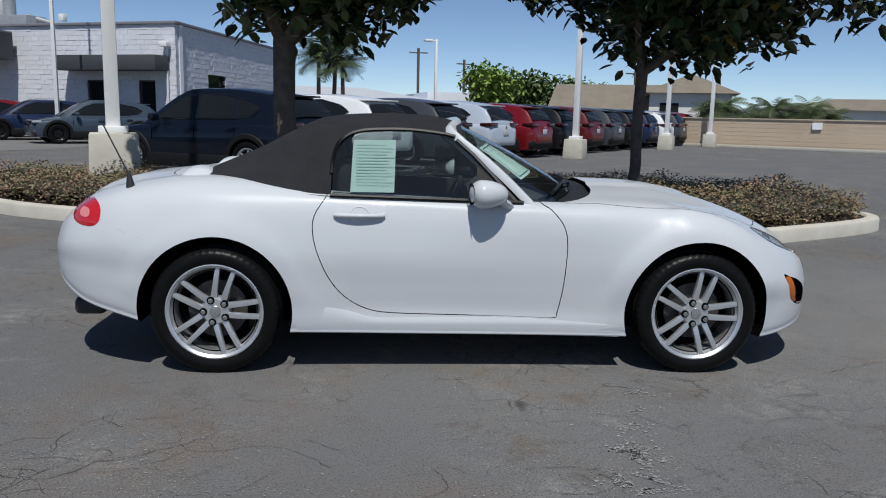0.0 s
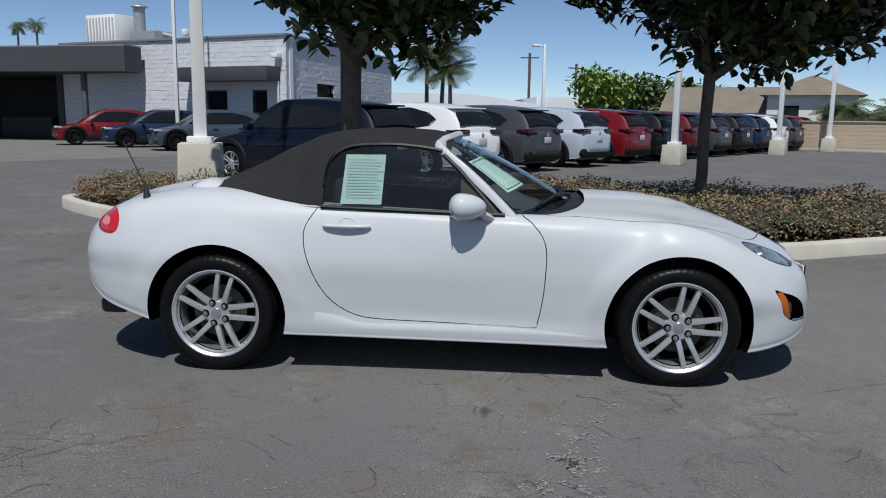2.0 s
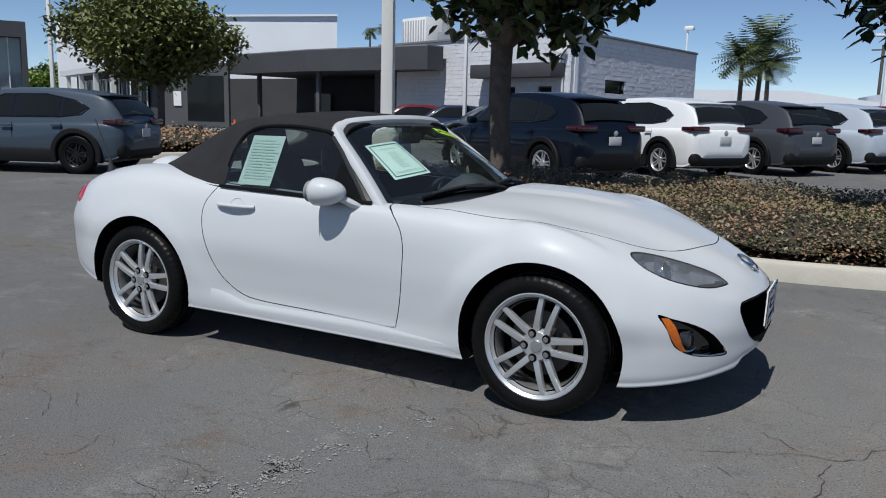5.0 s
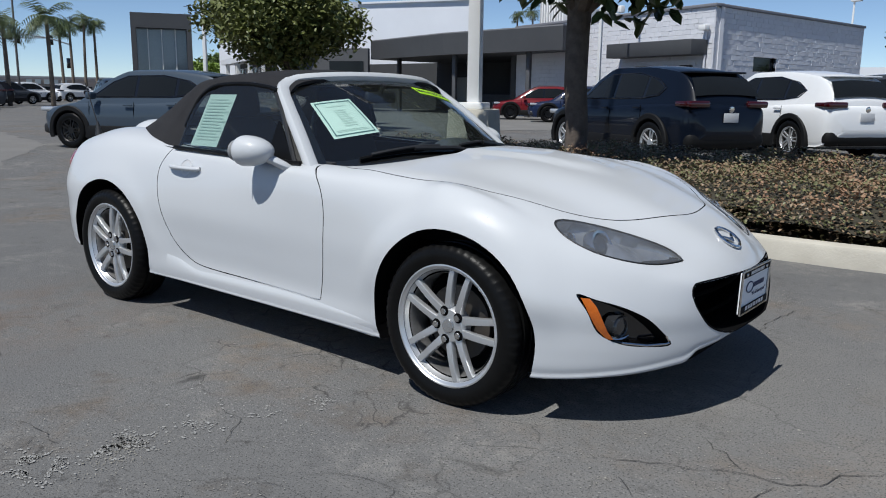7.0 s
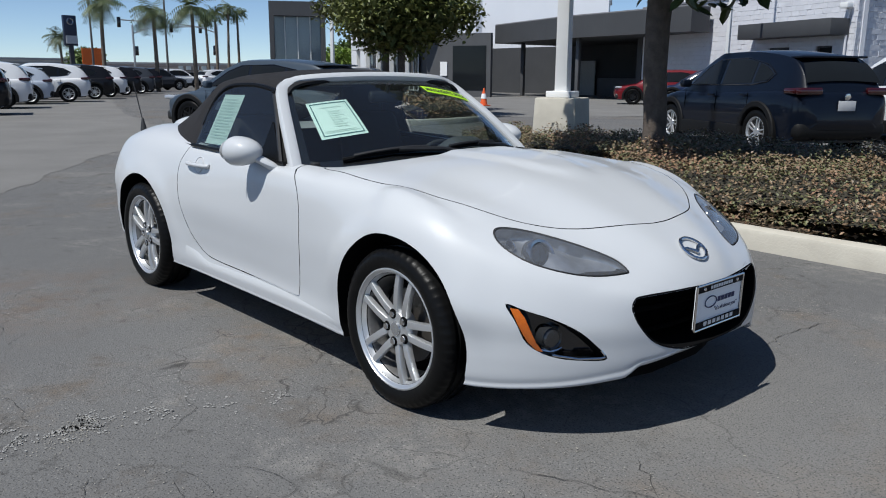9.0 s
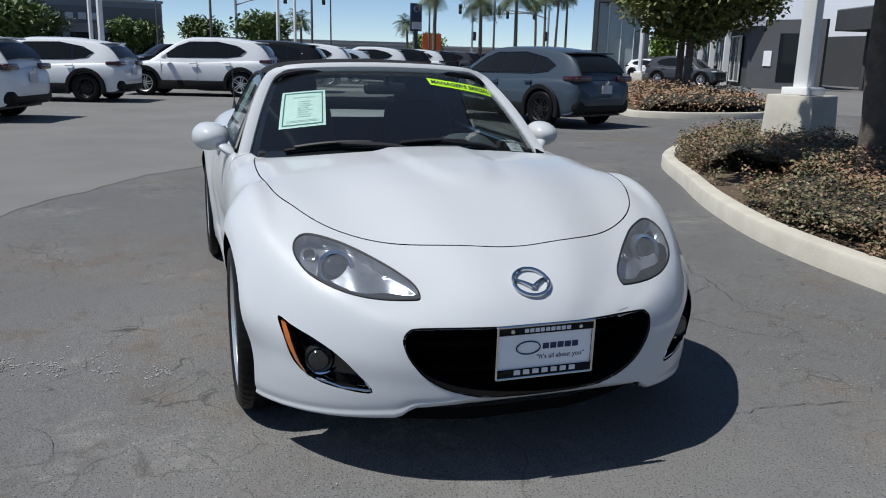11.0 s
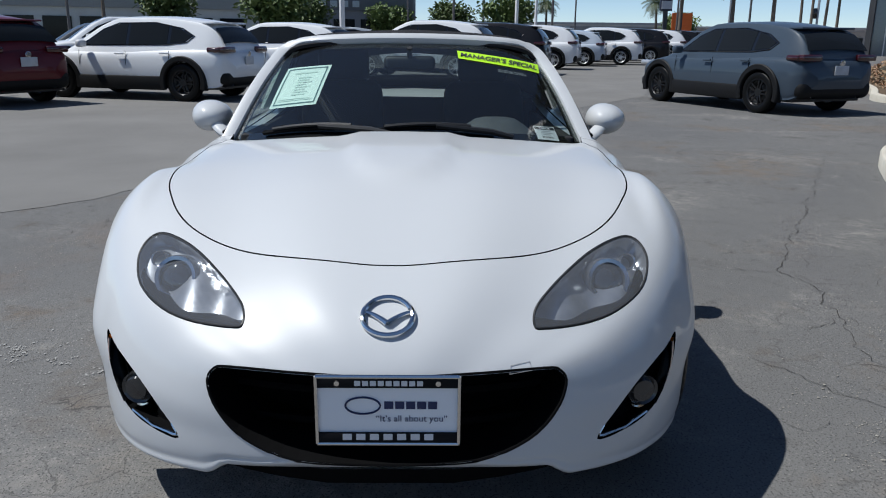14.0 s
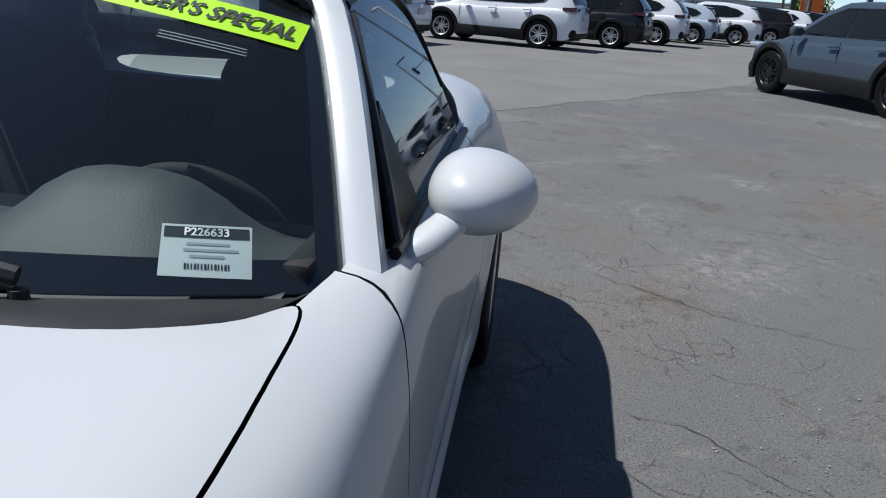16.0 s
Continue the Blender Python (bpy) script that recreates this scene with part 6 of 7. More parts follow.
# lamp lenses keep only the outer skin of the cut piece
LENS = glass("lamp_lens_clear", (0.90, 0.93, 0.97), rough=0.03, clear=0.94, haze=0.085)
for sy, me in zip((-1, 1), lamps):
    b = bmesh.new()
    b.from_mesh(me)
    rear = [f for f in b.faces if SKIN_TREE.find_nearest(f.calc_center_median())[3] > 0.0015]
    bmesh.ops.delete(b, geom=rear, context="FACES")
    me2 = bpy.data.meshes.new("lens")
    b.to_mesh(me2)
    b.free()
    me2.materials.clear()
    me2.materials.append(LENS)
    true_normals(me2)
    lamp = part("headlight", fwd_prism(LAMP, -0.006, sy, 1.40, 1.41), mat("lamp_back", (0.05, 0.052, 0.055), 0.4, 0.2), ROAD, "hazed projector headlight", smooth=False)
    part("lens", me2, None, lamp, "slightly hazed clear lens")
    gas = [(nose_x(y, z) - 0.001, sy * y, z) for y, z in grown(LAMP, -0.002)]
    part("gasket", tube(gas + gas[:1], 0.0028, 6), BLACK, lamp, "black lamp gasket")
    # satin housing behind the lens, reflector bowls and projector
    h_ = bmesh.new()
    h_.from_mesh(me2)
    h_.normal_update()
    rim = bmesh.ops.extrude_edge_only(h_, edges=[e for e in h_.edges if e.is_boundary])["geom"]
    rim = {v for v in rim if isinstance(v, bmesh.types.BMVert)}
    for v in h_.verts:
        n_ = SKIN_TREE.find_nearest(v.co)[1]
        v.co = v.co - n_ * (0.004 if v in rim else 0.040 + 0.010 * math.sin(v.co.y * 40))
    part("housing", h_, mat("lamp_inner", (0.46, 0.465, 0.475), 0.28, 0.6, col2=(0.24, 0.243, 0.25), scale=16), lamp, "dark satin lamp housing")

    def bowl(nm, y, z, r, sunk, m):
        q, n_, _, _ = SKIN_TREE.ray_cast(Vector((2.3, sy * y, z)), Vector((-1, 0, 0)))
        aim = (n_ + Vector((1.2, 0, -0.1))).normalized()
        o = part(nm, lathe([(r * 0.62, -0.024), (r * 0.72, -0.006), (r * 0.80, 0.004), (r * 0.97, 0.006), (r * 1.05, -0.004), (r * 1.10, -0.03)], 40), m, lamp)
        o.matrix_basis = Matrix.Translation(q - n_ * sunk) @ aim.to_track_quat("Z", "Y").to_matrix().to_4x4()
        return o
    pb = bowl("projector_bowl", 0.560, 0.640, 0.056, 0.026, HOUSING)
    s = bmesh.new()
    bmesh.ops.create_uvsphere(s, u_segments=28, v_segments=16, radius=0.042)
    for v in s.verts:
        v.co.z = v.co.z * 0.5 - 0.012
    pl = part("projector_lens", s, mat("projector_glass", (0.03, 0.032, 0.036), 0.08, coat=1.0), lamp, "dark glass projector lens")
    pl.matrix_basis = pb.matrix_basis
    bowl("side_bowl", 0.628, 0.668, 0.022, 0.030, HOUSING)

# grille mouth
gr = part("grille", boxed(1.71, 1.73, -0.42, 0.42, 0.25, 0.52), GAP, ROAD, "black open grille mouth", smooth=False)
for k, z in enumerate((0.335, 0.415)):
    pts = [(nose_x(abs(y), z) - 0.13, y, z) for y in np.linspace(-0.36, 0.36, 15)]
    part("grille_bar", tube(pts, 0.010, 6), GAP, gr)
lipline = [(nose_x(abs(y), z) - 0.002, y, z) for y, z in grown(MOUTH, 0.002)]
part("grille_surround", tube(lipline + lipline[:1], 0.004, 6), GAP, gr)
# air dam under the nose
dam = [(on_side(x, 0.185).x - 0.13, on_side(x, 0.185).y - 0.05, 0) for x in np.linspace(1.55, 1.975, 14)]
dam = [(x, -y, 0) for x, y, _ in dam] + [(x, y, 0) for x, y, _ in dam[::-1]]
part("air_dam", grid([[(x, y, 0.20) for x, y, _ in dam], [(x - 0.02, y * 0.98, 0.150) for x, y, _ in dam]]), GAP, ROAD, "black air dam strip")

# fog lamp pockets with amber side markers
for sy in (-1, 1):
    pod = part("fog_light", prism([(nose_x(y, z) - 0.055, sy * y, z) for y, z in grown(FOG, 0.004)], (-0.002, 0, 0)), GLOSSBLACK, ROAD, "black fog lamp pocket", smooth=False)
    yy, zz = 0.630, 0.368
    o = part("fog_lamp", lathe([(0.0, 0.012), (0.028, 0.008), (0.034, 0.0), (0.040, 0.004), (0.044, -0.03)], 30), mat("fog_glass", (0.03, 0.032, 0.035), 0.12, 0.1, coat=0.7), pod)
    o.matrix_basis = pose(nose_x(yy, zz) - 0.03, sy * yy, zz, 0, 90, sy * 12)
    rows = []
    for z, y, w_ in ((0.470, 0.728, 0.75), (0.445, 0.724, 1.0), (0.42, 0.719, 1.0), (0.39, 0.709, 0.92), (0.36, 0.696, 0.8), (0.33, 0.675, 0.55)):
        x = nose_x(y, z)
        rows.append([(x - 0.012, sy * (y - 0.012), z), (x - 0.004, sy * (y + 0.001), z), (x + 0.014 * w_, sy * (y - 0.003), z), (x + 0.032 * w_, sy * (y - 0.0125 * w_), z)])
    part("side_marker", grid(rows), AMBER, pod, "amber side marker lens")
    part("marker_bezel", grid([[r_[-1], (r_[-1][0] - 0.004, r_[-1][1] - sy * 0.004, r_[-1][2]), (r_[-1][0] - 0.045, r_[-1][1] - sy * 0.010, r_[-1][2])] for r_ in rows]), GLOSSBLACK, pod)
    cres = [(yy - 0.040 * math.cos(a), zz - 0.042 * math.sin(a) - 0.004) for a in np.linspace(0.7, 2.3, 9)]
    part("chrome_crescent", tube([(nose_x(y, z) - 0.034, sy * y, z) for y, z in cres], lambda t: 0.002 + 0.006 * math.sin(math.pi * t), 8), CHROME, pod)
    ch = [(0.512, 0.331), (0.500, 0.313), (0.499, 0.306), (0.510, 0.303), (0.572, 0.303), (0.640, 0.316)]
    part("trim_strip", tube([(nose_x(y, z) - 0.003, sy * y, z) for y, z in ch], 0.0042, 6), CHROME, pod)

# wheel wells
for sx in (-1, 1):
    for sy in (-1, 1):
        rows = []
        for a in np.linspace(-0.16, math.pi + 0.16, 26):
            c, s = math.cos(a), math.sin(a)
            rows.append([(sx * FX + 0.36 * c, sy * 0.555, 0.298 + 0.36 * s), (sx * FX + 0.36 * c, sy * (on_side(sx * FX + 0.36 * c, max(0.25, 0.298 + 0.36 * s)).y - 0.012), 0.298 + 0.36 * s)])
        part("wheel_liner", grid(rows), GAP, ROAD, "black wheel arch liner")
        wheel(ROAD, sx * FX, sy * 0.745, 0.300, WR, 0.221, 0.205, 5, SILVER, sy, "silver ten-spoke alloy wheel", double=0.30)

# sills: a rounded skirt that stands proud below the doors
for sy in (-1, 1):
    rows = []
    for x in np.linspace(-0.785, 0.785, 40):
        y = wmax(x) - 0.010
        up = 0.285 + 0.09 * smooth01(-0.38, -0.785, x) - 0.012 * smooth01(0.3, 0.785, x)
        rows.append([(x, sy * (y - 0.035), up + 0.004), (x, sy * (y - 0.008), up - 0.006), (x, sy * (y + 0.003), up - 0.03), (x, sy * (y + 0.004), 0.235), (x, sy * (y - 0.006), 0.198 - 0.012 * (x + 0.78)), (x, sy * (y - 0.05), 0.190 - 0.012 * (x + 0.78))])
    part("sill", grid(rows), PEARL, ROAD, "pearl white side skirt")

# soft top
rt = curve((-1.33, 0.912), (-1.24, 0.962), (-1.12, 1.020), (-0.98, 1.085), (-0.84, 1.160), (-0.72, 1.207), (-0.58, 1.233), (-0.35, 1.243), (-0.15, 1.236), (-0.03, 1.218), (0.02, 1.203))
rbw = curve((-1.33, 0.50), (-1.24, 0.60), (-1.12, 0.665), (-0.9, 0.715), (-0.64, 0.735), (0.02, 0.735))
rtw = curve((-1.33, 0.42), (-1.12, 0.50), (-0.9, 0.545), (-0.6, 0.575), (-0.2, 0.572), (0.02, 0.562))
rbz = curve((-1.33, 0.905), (-1.24, 0.895), (-1.0, 0.868), (-0.64, 0.838), (0.02, 0.82))


def roof_sec(x, k=0.0):
    t, w1, w0, z0 = rt(x) - k, rtw(x) - k, rbw(x) - k, rbz(x)
    zz = z0 + (t - z0) * 0.76
    pts = [(0, t), (w1 * 0.5, t - 0.012 * min(1, (t - z0) * 5)), (w1 * 0.86, t - (t - z0) * 0.09), (w1, zz), (w1 + (w0 - w1) * 0.5, z0 + (t - z0) * 0.42), (w0, z0)]
    return half_section(pts, 6)


rows_o, rows_i = [], []
for x in np.linspace(-1.325, 0.015, 64):
    h = roof_sec(x)
    rows_o.append([(x, -y, z) for y, z in h[::-1]] + [(x, y, z) for y, z in h[1:]])
b = grid(rows_o)
for v in b.verts:
    n = noise.noise(Vector((v.co.x * 5, v.co.y * 5, 1.0))) * 0.004 * smooth01(-0.55, -0.9, v.co.x)
    v.co.z += n
    # hoops under the cloth
    v.co.z += 0.006 * math.exp(-((v.co.x + 0.72) / 0.05) ** 2) + 0.004 * math.exp(-((v.co.x + 0.33) / 0.04) ** 2)
bmesh.ops.recalc_face_normals(b, faces=b.faces)
bmesh.ops.solidify(b, geom=b.faces[:], thickness=0.014)
top_me = finish("soft_top", b, CLOTH)
WINDOW = [(p.x, p.y) for p in spline([(-0.628, 0.80, 0), (-0.626, 0.95, 0), (-0.616, 1.04, 0), (-0.585, 1.105, 0), (-0.52, 1.145, 0), (-0.42, 1.160, 0), (-0.25, 1.162, 0), (-0.08, 1.145, 0), (0.02, 1.125, 0), (0.25, 1.10, 0), (0.3, 0.80, 0)], 5)]
for sy in (-1, 1):
    top_me = boolean(top_me, prism([(x, sy * 0.45, z) for x, z in WINDOW], (0, sy * 0.6, 0)))
rear = [(p.x, p.y) for p in spline([(-1.13, -0.36, 0), (-1.13, 0.36, 0), (-0.90, 0.33, 0), (-0.90, -0.33, 0)], 6, True)]
top_me = boolean(top_me, prism([(x, y, 0.9) for x, y in rear], (0, 0, 0.5)))
top_me.polygons.foreach_set("use_smooth", [True] * len(top_me.polygons))
top_me.materials.clear()
top_me.materials.append(CLOTH)
top_me.polygons.foreach_set("material_index", [0] * len(top_me.polygons))
top_me.set_sharp_from_angle(angle=radians(35))
top = part("soft_top", top_me, None, ROAD, "taut black fabric soft top")
part("rear_window", grid([[(x, y, rt(x) - 0.012 - 0.02 * (y / 0.36) ** 2) for y in np.linspace(-0.37, 0.37, 9)] for x in np.linspace(-1.14, -0.89, 6)]), SIDEGLASS, ROAD, "glass rear window in the soft top")
for sy in (-1, 1):
    seal = [(x, sy * (np.interp(z, [0.85, 1.16], [0.733, 0.578])), z) for x, z in WINDOW[5:39]]
    part("window_seal", tube(seal, 0.011, 6), RUBBER, ROAD, "black rubber window seal")
    edge = [(x, sy * rbw(x) * 1.004, rbz(x) + 0.004) for x in np.linspace(-1.32, -0.63, 26)]
    part("top_bead", tube(edge, 0.008, 6), BLACK, top)

# windscreen, its frame and side glass
W_TOP = lambda u: Vector((0.035 - 0.055 * u * u - 0.02 * u ** 4, 0.552 * u, 1.188 - 0.022 * u * u - 0.012 * u ** 6))
W_BOT = lambda u: Vector((0.645 - 0.26 * u * u - 0.025 * u ** 4, 0.700 * u, 0.862 - 0.055 * u * u))


def screen(u, v, out=0.0):
    p = W_BOT(u).lerp(W_TOP(u), v)
    bow = 0.014 * math.sin(math.pi * v)
    p.y *= 1 - 0.045 * max(v, 0.0) ** 4 * smooth01(0.75, 1.0, abs(u))
    return p + Vector((0.55, 0, 0.83)).normalized() * (bow + out)


part("windscreen", grid([[screen(u, v) for u in np.linspace(-1, 1, 31)] for v in np.linspace(-0.03, 1, 15)]), WIND, ROAD, "clear windscreen glass")
frit = bmesh.new()
for a, b_ in ((-0.03, 0.055), (0.955, 1.0)):
    grid([[screen(u, v, -0.003) for u in np.linspace(-1, 1, 31)] for v in np.linspace(a, b_, 4)], frit)
for s in (-1, 1):
    grid([[screen(s * u, v, -0.003) for u in np.linspace(0.955, 1.0, 4)] for v in np.linspace(0, 1, 12)], frit)
part("screen_border", frit, GLOSSBLACK, ROAD, "black printed glass border")


def arch(out, n=14):
    foot = screen(-1, 0.0) + Vector((0, -out, 0))
    pts = [foot + Vector((0.085, -0.012, -0.13)), foot + Vector((0.055, -0.008, -0.07)), foot + Vector((0.028, -0.003, -0.03))] + [screen(-1, v, 0) + Vector((0, -out, 0)) for v in np.linspace(0.0, 0.86, n)]
    pts += spline([screen(-1, 0.88) + Vector((0, -out, 0.002)), screen(-0.985, 0.97) + Vector((-0.004, -out * 0.8, out * 0.4)), screen(-0.90, 1.0) + Vector((-0.008, 0, out * 0.95)), screen(-0.78, 1.0) + Vector((-0.008, 0, out))], 4)
    mid = [screen(u, 1.0) + Vector((-0.008, 0, out)) for u in np.linspace(-0.7, 0.7, 15)]
    return pts + mid + [Vector((p.x, -p.y, p.z)) for p in pts[::-1]]


A = arch(0.022)
rows = []
for i, p in enumerate(A):
    t = (A[min(i + 1, len(A) - 1)] - A[max(i - 1, 0)]).normalized()
    nrm = Vector((0.62, 0, 0.78))
    s = t.cross(nrm).normalized()
    nn = s.cross(t).normalized()
    k = 1.0 if abs(p.y) > 0.5 else 0.72
    rows.append([p + s * a * k + nn * c for a, c in ((-0.030, -0.028), (-0.034, -0.006), (-0.026, 0.010), (0.0, 0.014), (0.018, 0.009), (0.024, -0.004), (0.022, -0.028))])
part("header_lining", grid([[r[0], (r[0] + r[-1]) / 2 + Vector((-0.004, 0, -0.006)), r[-1]] for r in rows]), INTERIOR, ROAD, "dark inner lining of the windscreen frame")
part("windscreen_frame", grid(rows), PEARL, ROAD, "pearl white windscreen surround")

GLASSLINE = [(-0.622, 0.835), (-0.62, 0.95), (-0.61, 1.04), (-0.58, 1.10), (-0.52, 1.143), (-0.42, 1.158), (-0.25, 1.16), (-0.10, 1.142), (-0.03, 1.118), (0.05, 1.05), (0.15, 0.945), (0.255, 0.83)]


def pane_y(z):
    f = (z - 0.84) / 0.32
    return 0.742 - 0.142 * f - 0.022 * f * f


for sy in (-1, 1):
    rows = []
    for k in range(9):
        z = 0.825 + (1.158 - 0.825) * k / 8
        xs = [x for x, _ in GLASSLINE]
        left = float(np.interp(z, [q for _, q in GLASSLINE[:6]], [x for x, _ in GLASSLINE[:6]]))
        right = float(np.interp(z, [q for _, q in GLASSLINE[:6:-1]], [x for x, _ in GLASSLINE[:6:-1]]))
        rows.append([(x, sy * pane_y(z), z) for x in np.linspace(left, right, 16)])
    part("side_window", grid(rows), SIDEGLASS, ROAD, "tinted door window, fully raised")
    tri = [(0.075, 0.838), (0.26, 0.835), (0.10, 0.985), (0.075, 1.0)]
    part("mirror_sail", prism([(x, sy * (pane_y(z) + 0.004), z) for x, z in tri], (0, sy * 0.006, 0)), RUBBER, ROAD, "black plastic mirror triangle", smooth=False)
    fill = []
    for k, v in enumerate(np.linspace(-0.06, 0.93, 14)):
        q = screen(-1, v)
        z = q.z + 0.004
        xg = float(np.interp(z, [p for _, p in GLASSLINE[:6:-1]], [x for x, _ in GLASSLINE[:6:-1]]))
        fill.append([(xg - 0.012, sy * (pane_y(z) - 0.003), z), (q.x + 0.0, sy * (abs(q.y) + 0.006), z)])
    part("pillar_seal", grid(fill), RUBBER, ROAD, "black rubber pillar seal")
    part("belt_seal", tube([(x, sy * 0.752, 0.852 - 0.022 * (x + 0.62) / 0.9) for x in np.linspace(-0.63, 0.30, 12)], 0.010, 6), RUBBER, ROAD, "black belt-line seal")
    part("pillar_trim", tube([(x + 0.01, sy * (pane_y(z) + 0.004), z) for x, z in GLASSLINE[8:]], 0.010, 6), BLACK, ROAD)

# cowl and wipers
def cowl_edge(y):
    """How far forward the cowl opening reaches."""
    return float(np.interp(abs(y), (0, 0.20, 0.36, 0.52, 0.625, 0.672, 0.69), (0.735, 0.735, 0.72, 0.67, 0.59, 0.508, 0.40)))


rows = [[], [], [], []]
for u in np.linspace(-0.98, 0.98, 41):
    a = screen(u, -0.035, -0.004)
    q = Vector((cowl_edge(0.70 * u) + 0.004, 0.692 * u, 0))
    q.z = SKIN_TREE.ray_cast(Vector((q.x, q.y, 1.5)), Vector((0, 0, -1)))[0].z - 0.010
    for r_, f, dz in zip(rows, (0.0, 0.35, 0.8, 1.0), (0.0, 0.004, 0.0, -0.02)):
        r_.append(a.lerp(q, f) + Vector((0, 0, dz)))
part("cowl_panel", grid(rows), BLACK, ROAD, "black plastic cowl panel below the windscreen")
for y0, y1, nm in ((-0.05, -0.56, "wiper"), (0.40, -0.12, "wiper")):
    f0, f1 = y0 / 0.7, y1 / 0.7
    wob = part(nm, tube([screen(f0 * 1.0, -0.02, 0.020), screen(f0 * 0.85 + f1 * 0.15, 0.01, 0.026), screen(f0 * 0.45 + f1 * 0.55, 0.05, 0.026)], 0.011, 8), BLACK, ROAD, "black windscreen wiper")
    part("blade", tube([screen(f0 + (f1 - f0) * t, 0.015 + 0.04 * math.sin(math.pi * t * 0.9), 0.012) for t in np.linspace(0.12, 1.0, 12)], 0.0095, 6), RUBBER, wob)
    part("spine", tube([screen(f0 + (f1 - f0) * t, 0.015 + 0.04 * math.sin(math.pi * t * 0.9) , 0.024 + 0.006 * math.sin(math.pi * t)) for t in np.linspace(0.3, 0.92, 8)], 0.0075, 6), BLACK, wob)
    pv = part("pivot", lathe([(0.0, 0.018), (0.010, 0.016), (0.012, 0.0)], 16), BLACK, wob)
    pv.location = screen(f0, -0.05, 0.0)

# door mirrors
for sy in (-1, 1):
    s = bmesh.new()
    bmesh.ops.create_uvsphere(s, u_segments=36, v_segments=22, radius=1)
    for v in s.verts:
        x, y, z = v.co
        f = 1 - 0.10 * y
        back = 0.55 if x < 0 else 1.0
        v.co = Vector(((0.128 if x > 0 else 0.10) * x * back, 0.085 * math.copysign(abs(y) ** 0.92, y), 0.066 * z * f - 0.012 * y * 0))
    m = part("wing_mirror", s, PEARL, ROAD, "rounded pearl white door mirror on a stalk")
    m.matrix_basis = pose(0.082, sy * 0.853, 0.877, 0, 0, sy * -8)
    g_ = lathe([(0.0, 0.0), (0.9, 0.0), (1.0, -0.12)], 32)
    for v in g_.verts:
        v.co = Vector((-0.046 + v.co.z * 0.02, v.co.x * 0.073, v.co.y * 0.052))
    part("mirror_glass", g_, CHROME, m)
    part("stalk", tube(spline([(0.222, sy * 0.742, 0.797), (0.212, sy * 0.775, 0.818), (0.182, sy * 0.806, 0.842), (0.130, sy * 0.840, 0.866)], 4), lambda t: 0.036 - 0.008 * t, 14, flat=0.62), PEARL, ROAD, "white mirror stalk")
    part("stalk_gasket", tube([(0.228, sy * 0.736, 0.790), (0.223, sy * 0.748, 0.801)], 0.041, 16, flat=0.66), BLACK, ROAD)

# door handles
for sy in (-1, 1):
    pts = [on_side(x, 0.762, d) for x, d in ((-0.605, 0.004), (-0.575, 0.018), (-0.49, 0.026), (-0.40, 0.018), (-0.372, 0.004))]
    pts = [Vector((p.x, sy * p.y, p.z)) for p in spline(pts, 5)]
    hb = part("door_handle", tube(pts, 0.0135, 12, flat=0.8), PEARL, ROAD, "white pull handle with a recessed cup")
    cup = [(on_side(-0.488 + 0.045 * math.cos(a), 0.760 + 0.042 * math.sin(a), 0.0012), a) for a in np.linspace(0, 2 * math.pi, 24, False)]
    ringp = [on_side(-0.488 + 0.046 * math.cos(a), 0.760 + 0.040 * math.sin(a), 0.0) for a in np.linspace(0, 2 * math.pi, 29)]
    part("cup_rim", tube([(p.x, sy * p.y, p.z) for p in ringp], 0.0035, 6), PEARL, hb)
    part("cup", flat_patch([(p.x, sy * p.y, p.z) for p, _ in cup]), mat("cup_shadow", (0.62, 0.62, 0.63), 0.4), hb, smooth=False)

# tail lights, aerial, buttress cover
for sy in (-1, 1):
    rows = []
    for r_ in np.linspace(0.02, 1, 7):
        ring_ = []
        for a in np.linspace(0, 2 * math.pi, 32, False):
            x = -1.792 + 0.088 * r_ * math.copysign(abs(math.cos(a)) ** 0.8, math.cos(a))
            z = 0.750 + 0.062 * r_ * math.copysign(abs(math.sin(a)) ** 0.8, math.sin(a)) - 0.10 * (x + 1.79)
            p = on_side(x, z, 0.002 + 0.013 * (1 - r_ ** 3))
            ring_.append((p.x, sy * p.y, p.z))
        rows.append(ring_)
    tl = part("taillight", grid(rows, wrap=True), REDLENS, ROAD, "rounded red tail light")
    part("reflector", grid([[(p[0], p[1] + sy * 0.003, p[2]) for p in rr] for rr in rows[:3]], wrap=True), mat("pink_lens", (0.75, 0.25, 0.24), 0.15, coat=0.8), tl)
al = part("aerial", tube([(-1.592, -0.625, on_top(-1.592, 0.6).z - 0.01), (-1.60, -0.625, 0.945)], lambda t: 0.022 - 0.016 * t, 14), BLACK, ROAD, "short black whip aerial")
part("whip", tube([(-1.60, -0.625, 0.93), (-1.71, -0.625, 1.165)], 0.0035, 6), BLACK, al)
for sy in (-1, 1):
    rows = []
    for t in np.linspace(-1, 1, 13):
        rows.append([(-1.30 + 0.085 * t, sy * (0.43 + 0.10 * u), on_top(-1.30 + 0.085 * t, 0.43 + 0.10 * u).z - 0.004 + 0.048 * max(0, (1 - t * t)) ** 0.5 * max(0, 1 - u * u) ** 0.5) for u in np.linspace(-1, 1, 11)])
    part("buttress", grid(rows), PEARL, ROAD, "white rounded hump behind the top")

# nose badge: plain chrome oval ring with a wing bar
def nose_pt(y, z, out=0.0):
    p = Vector((nose_x(abs(y), z), y, z))
    return p + Vector((0.75, 0, 0.66)) * out


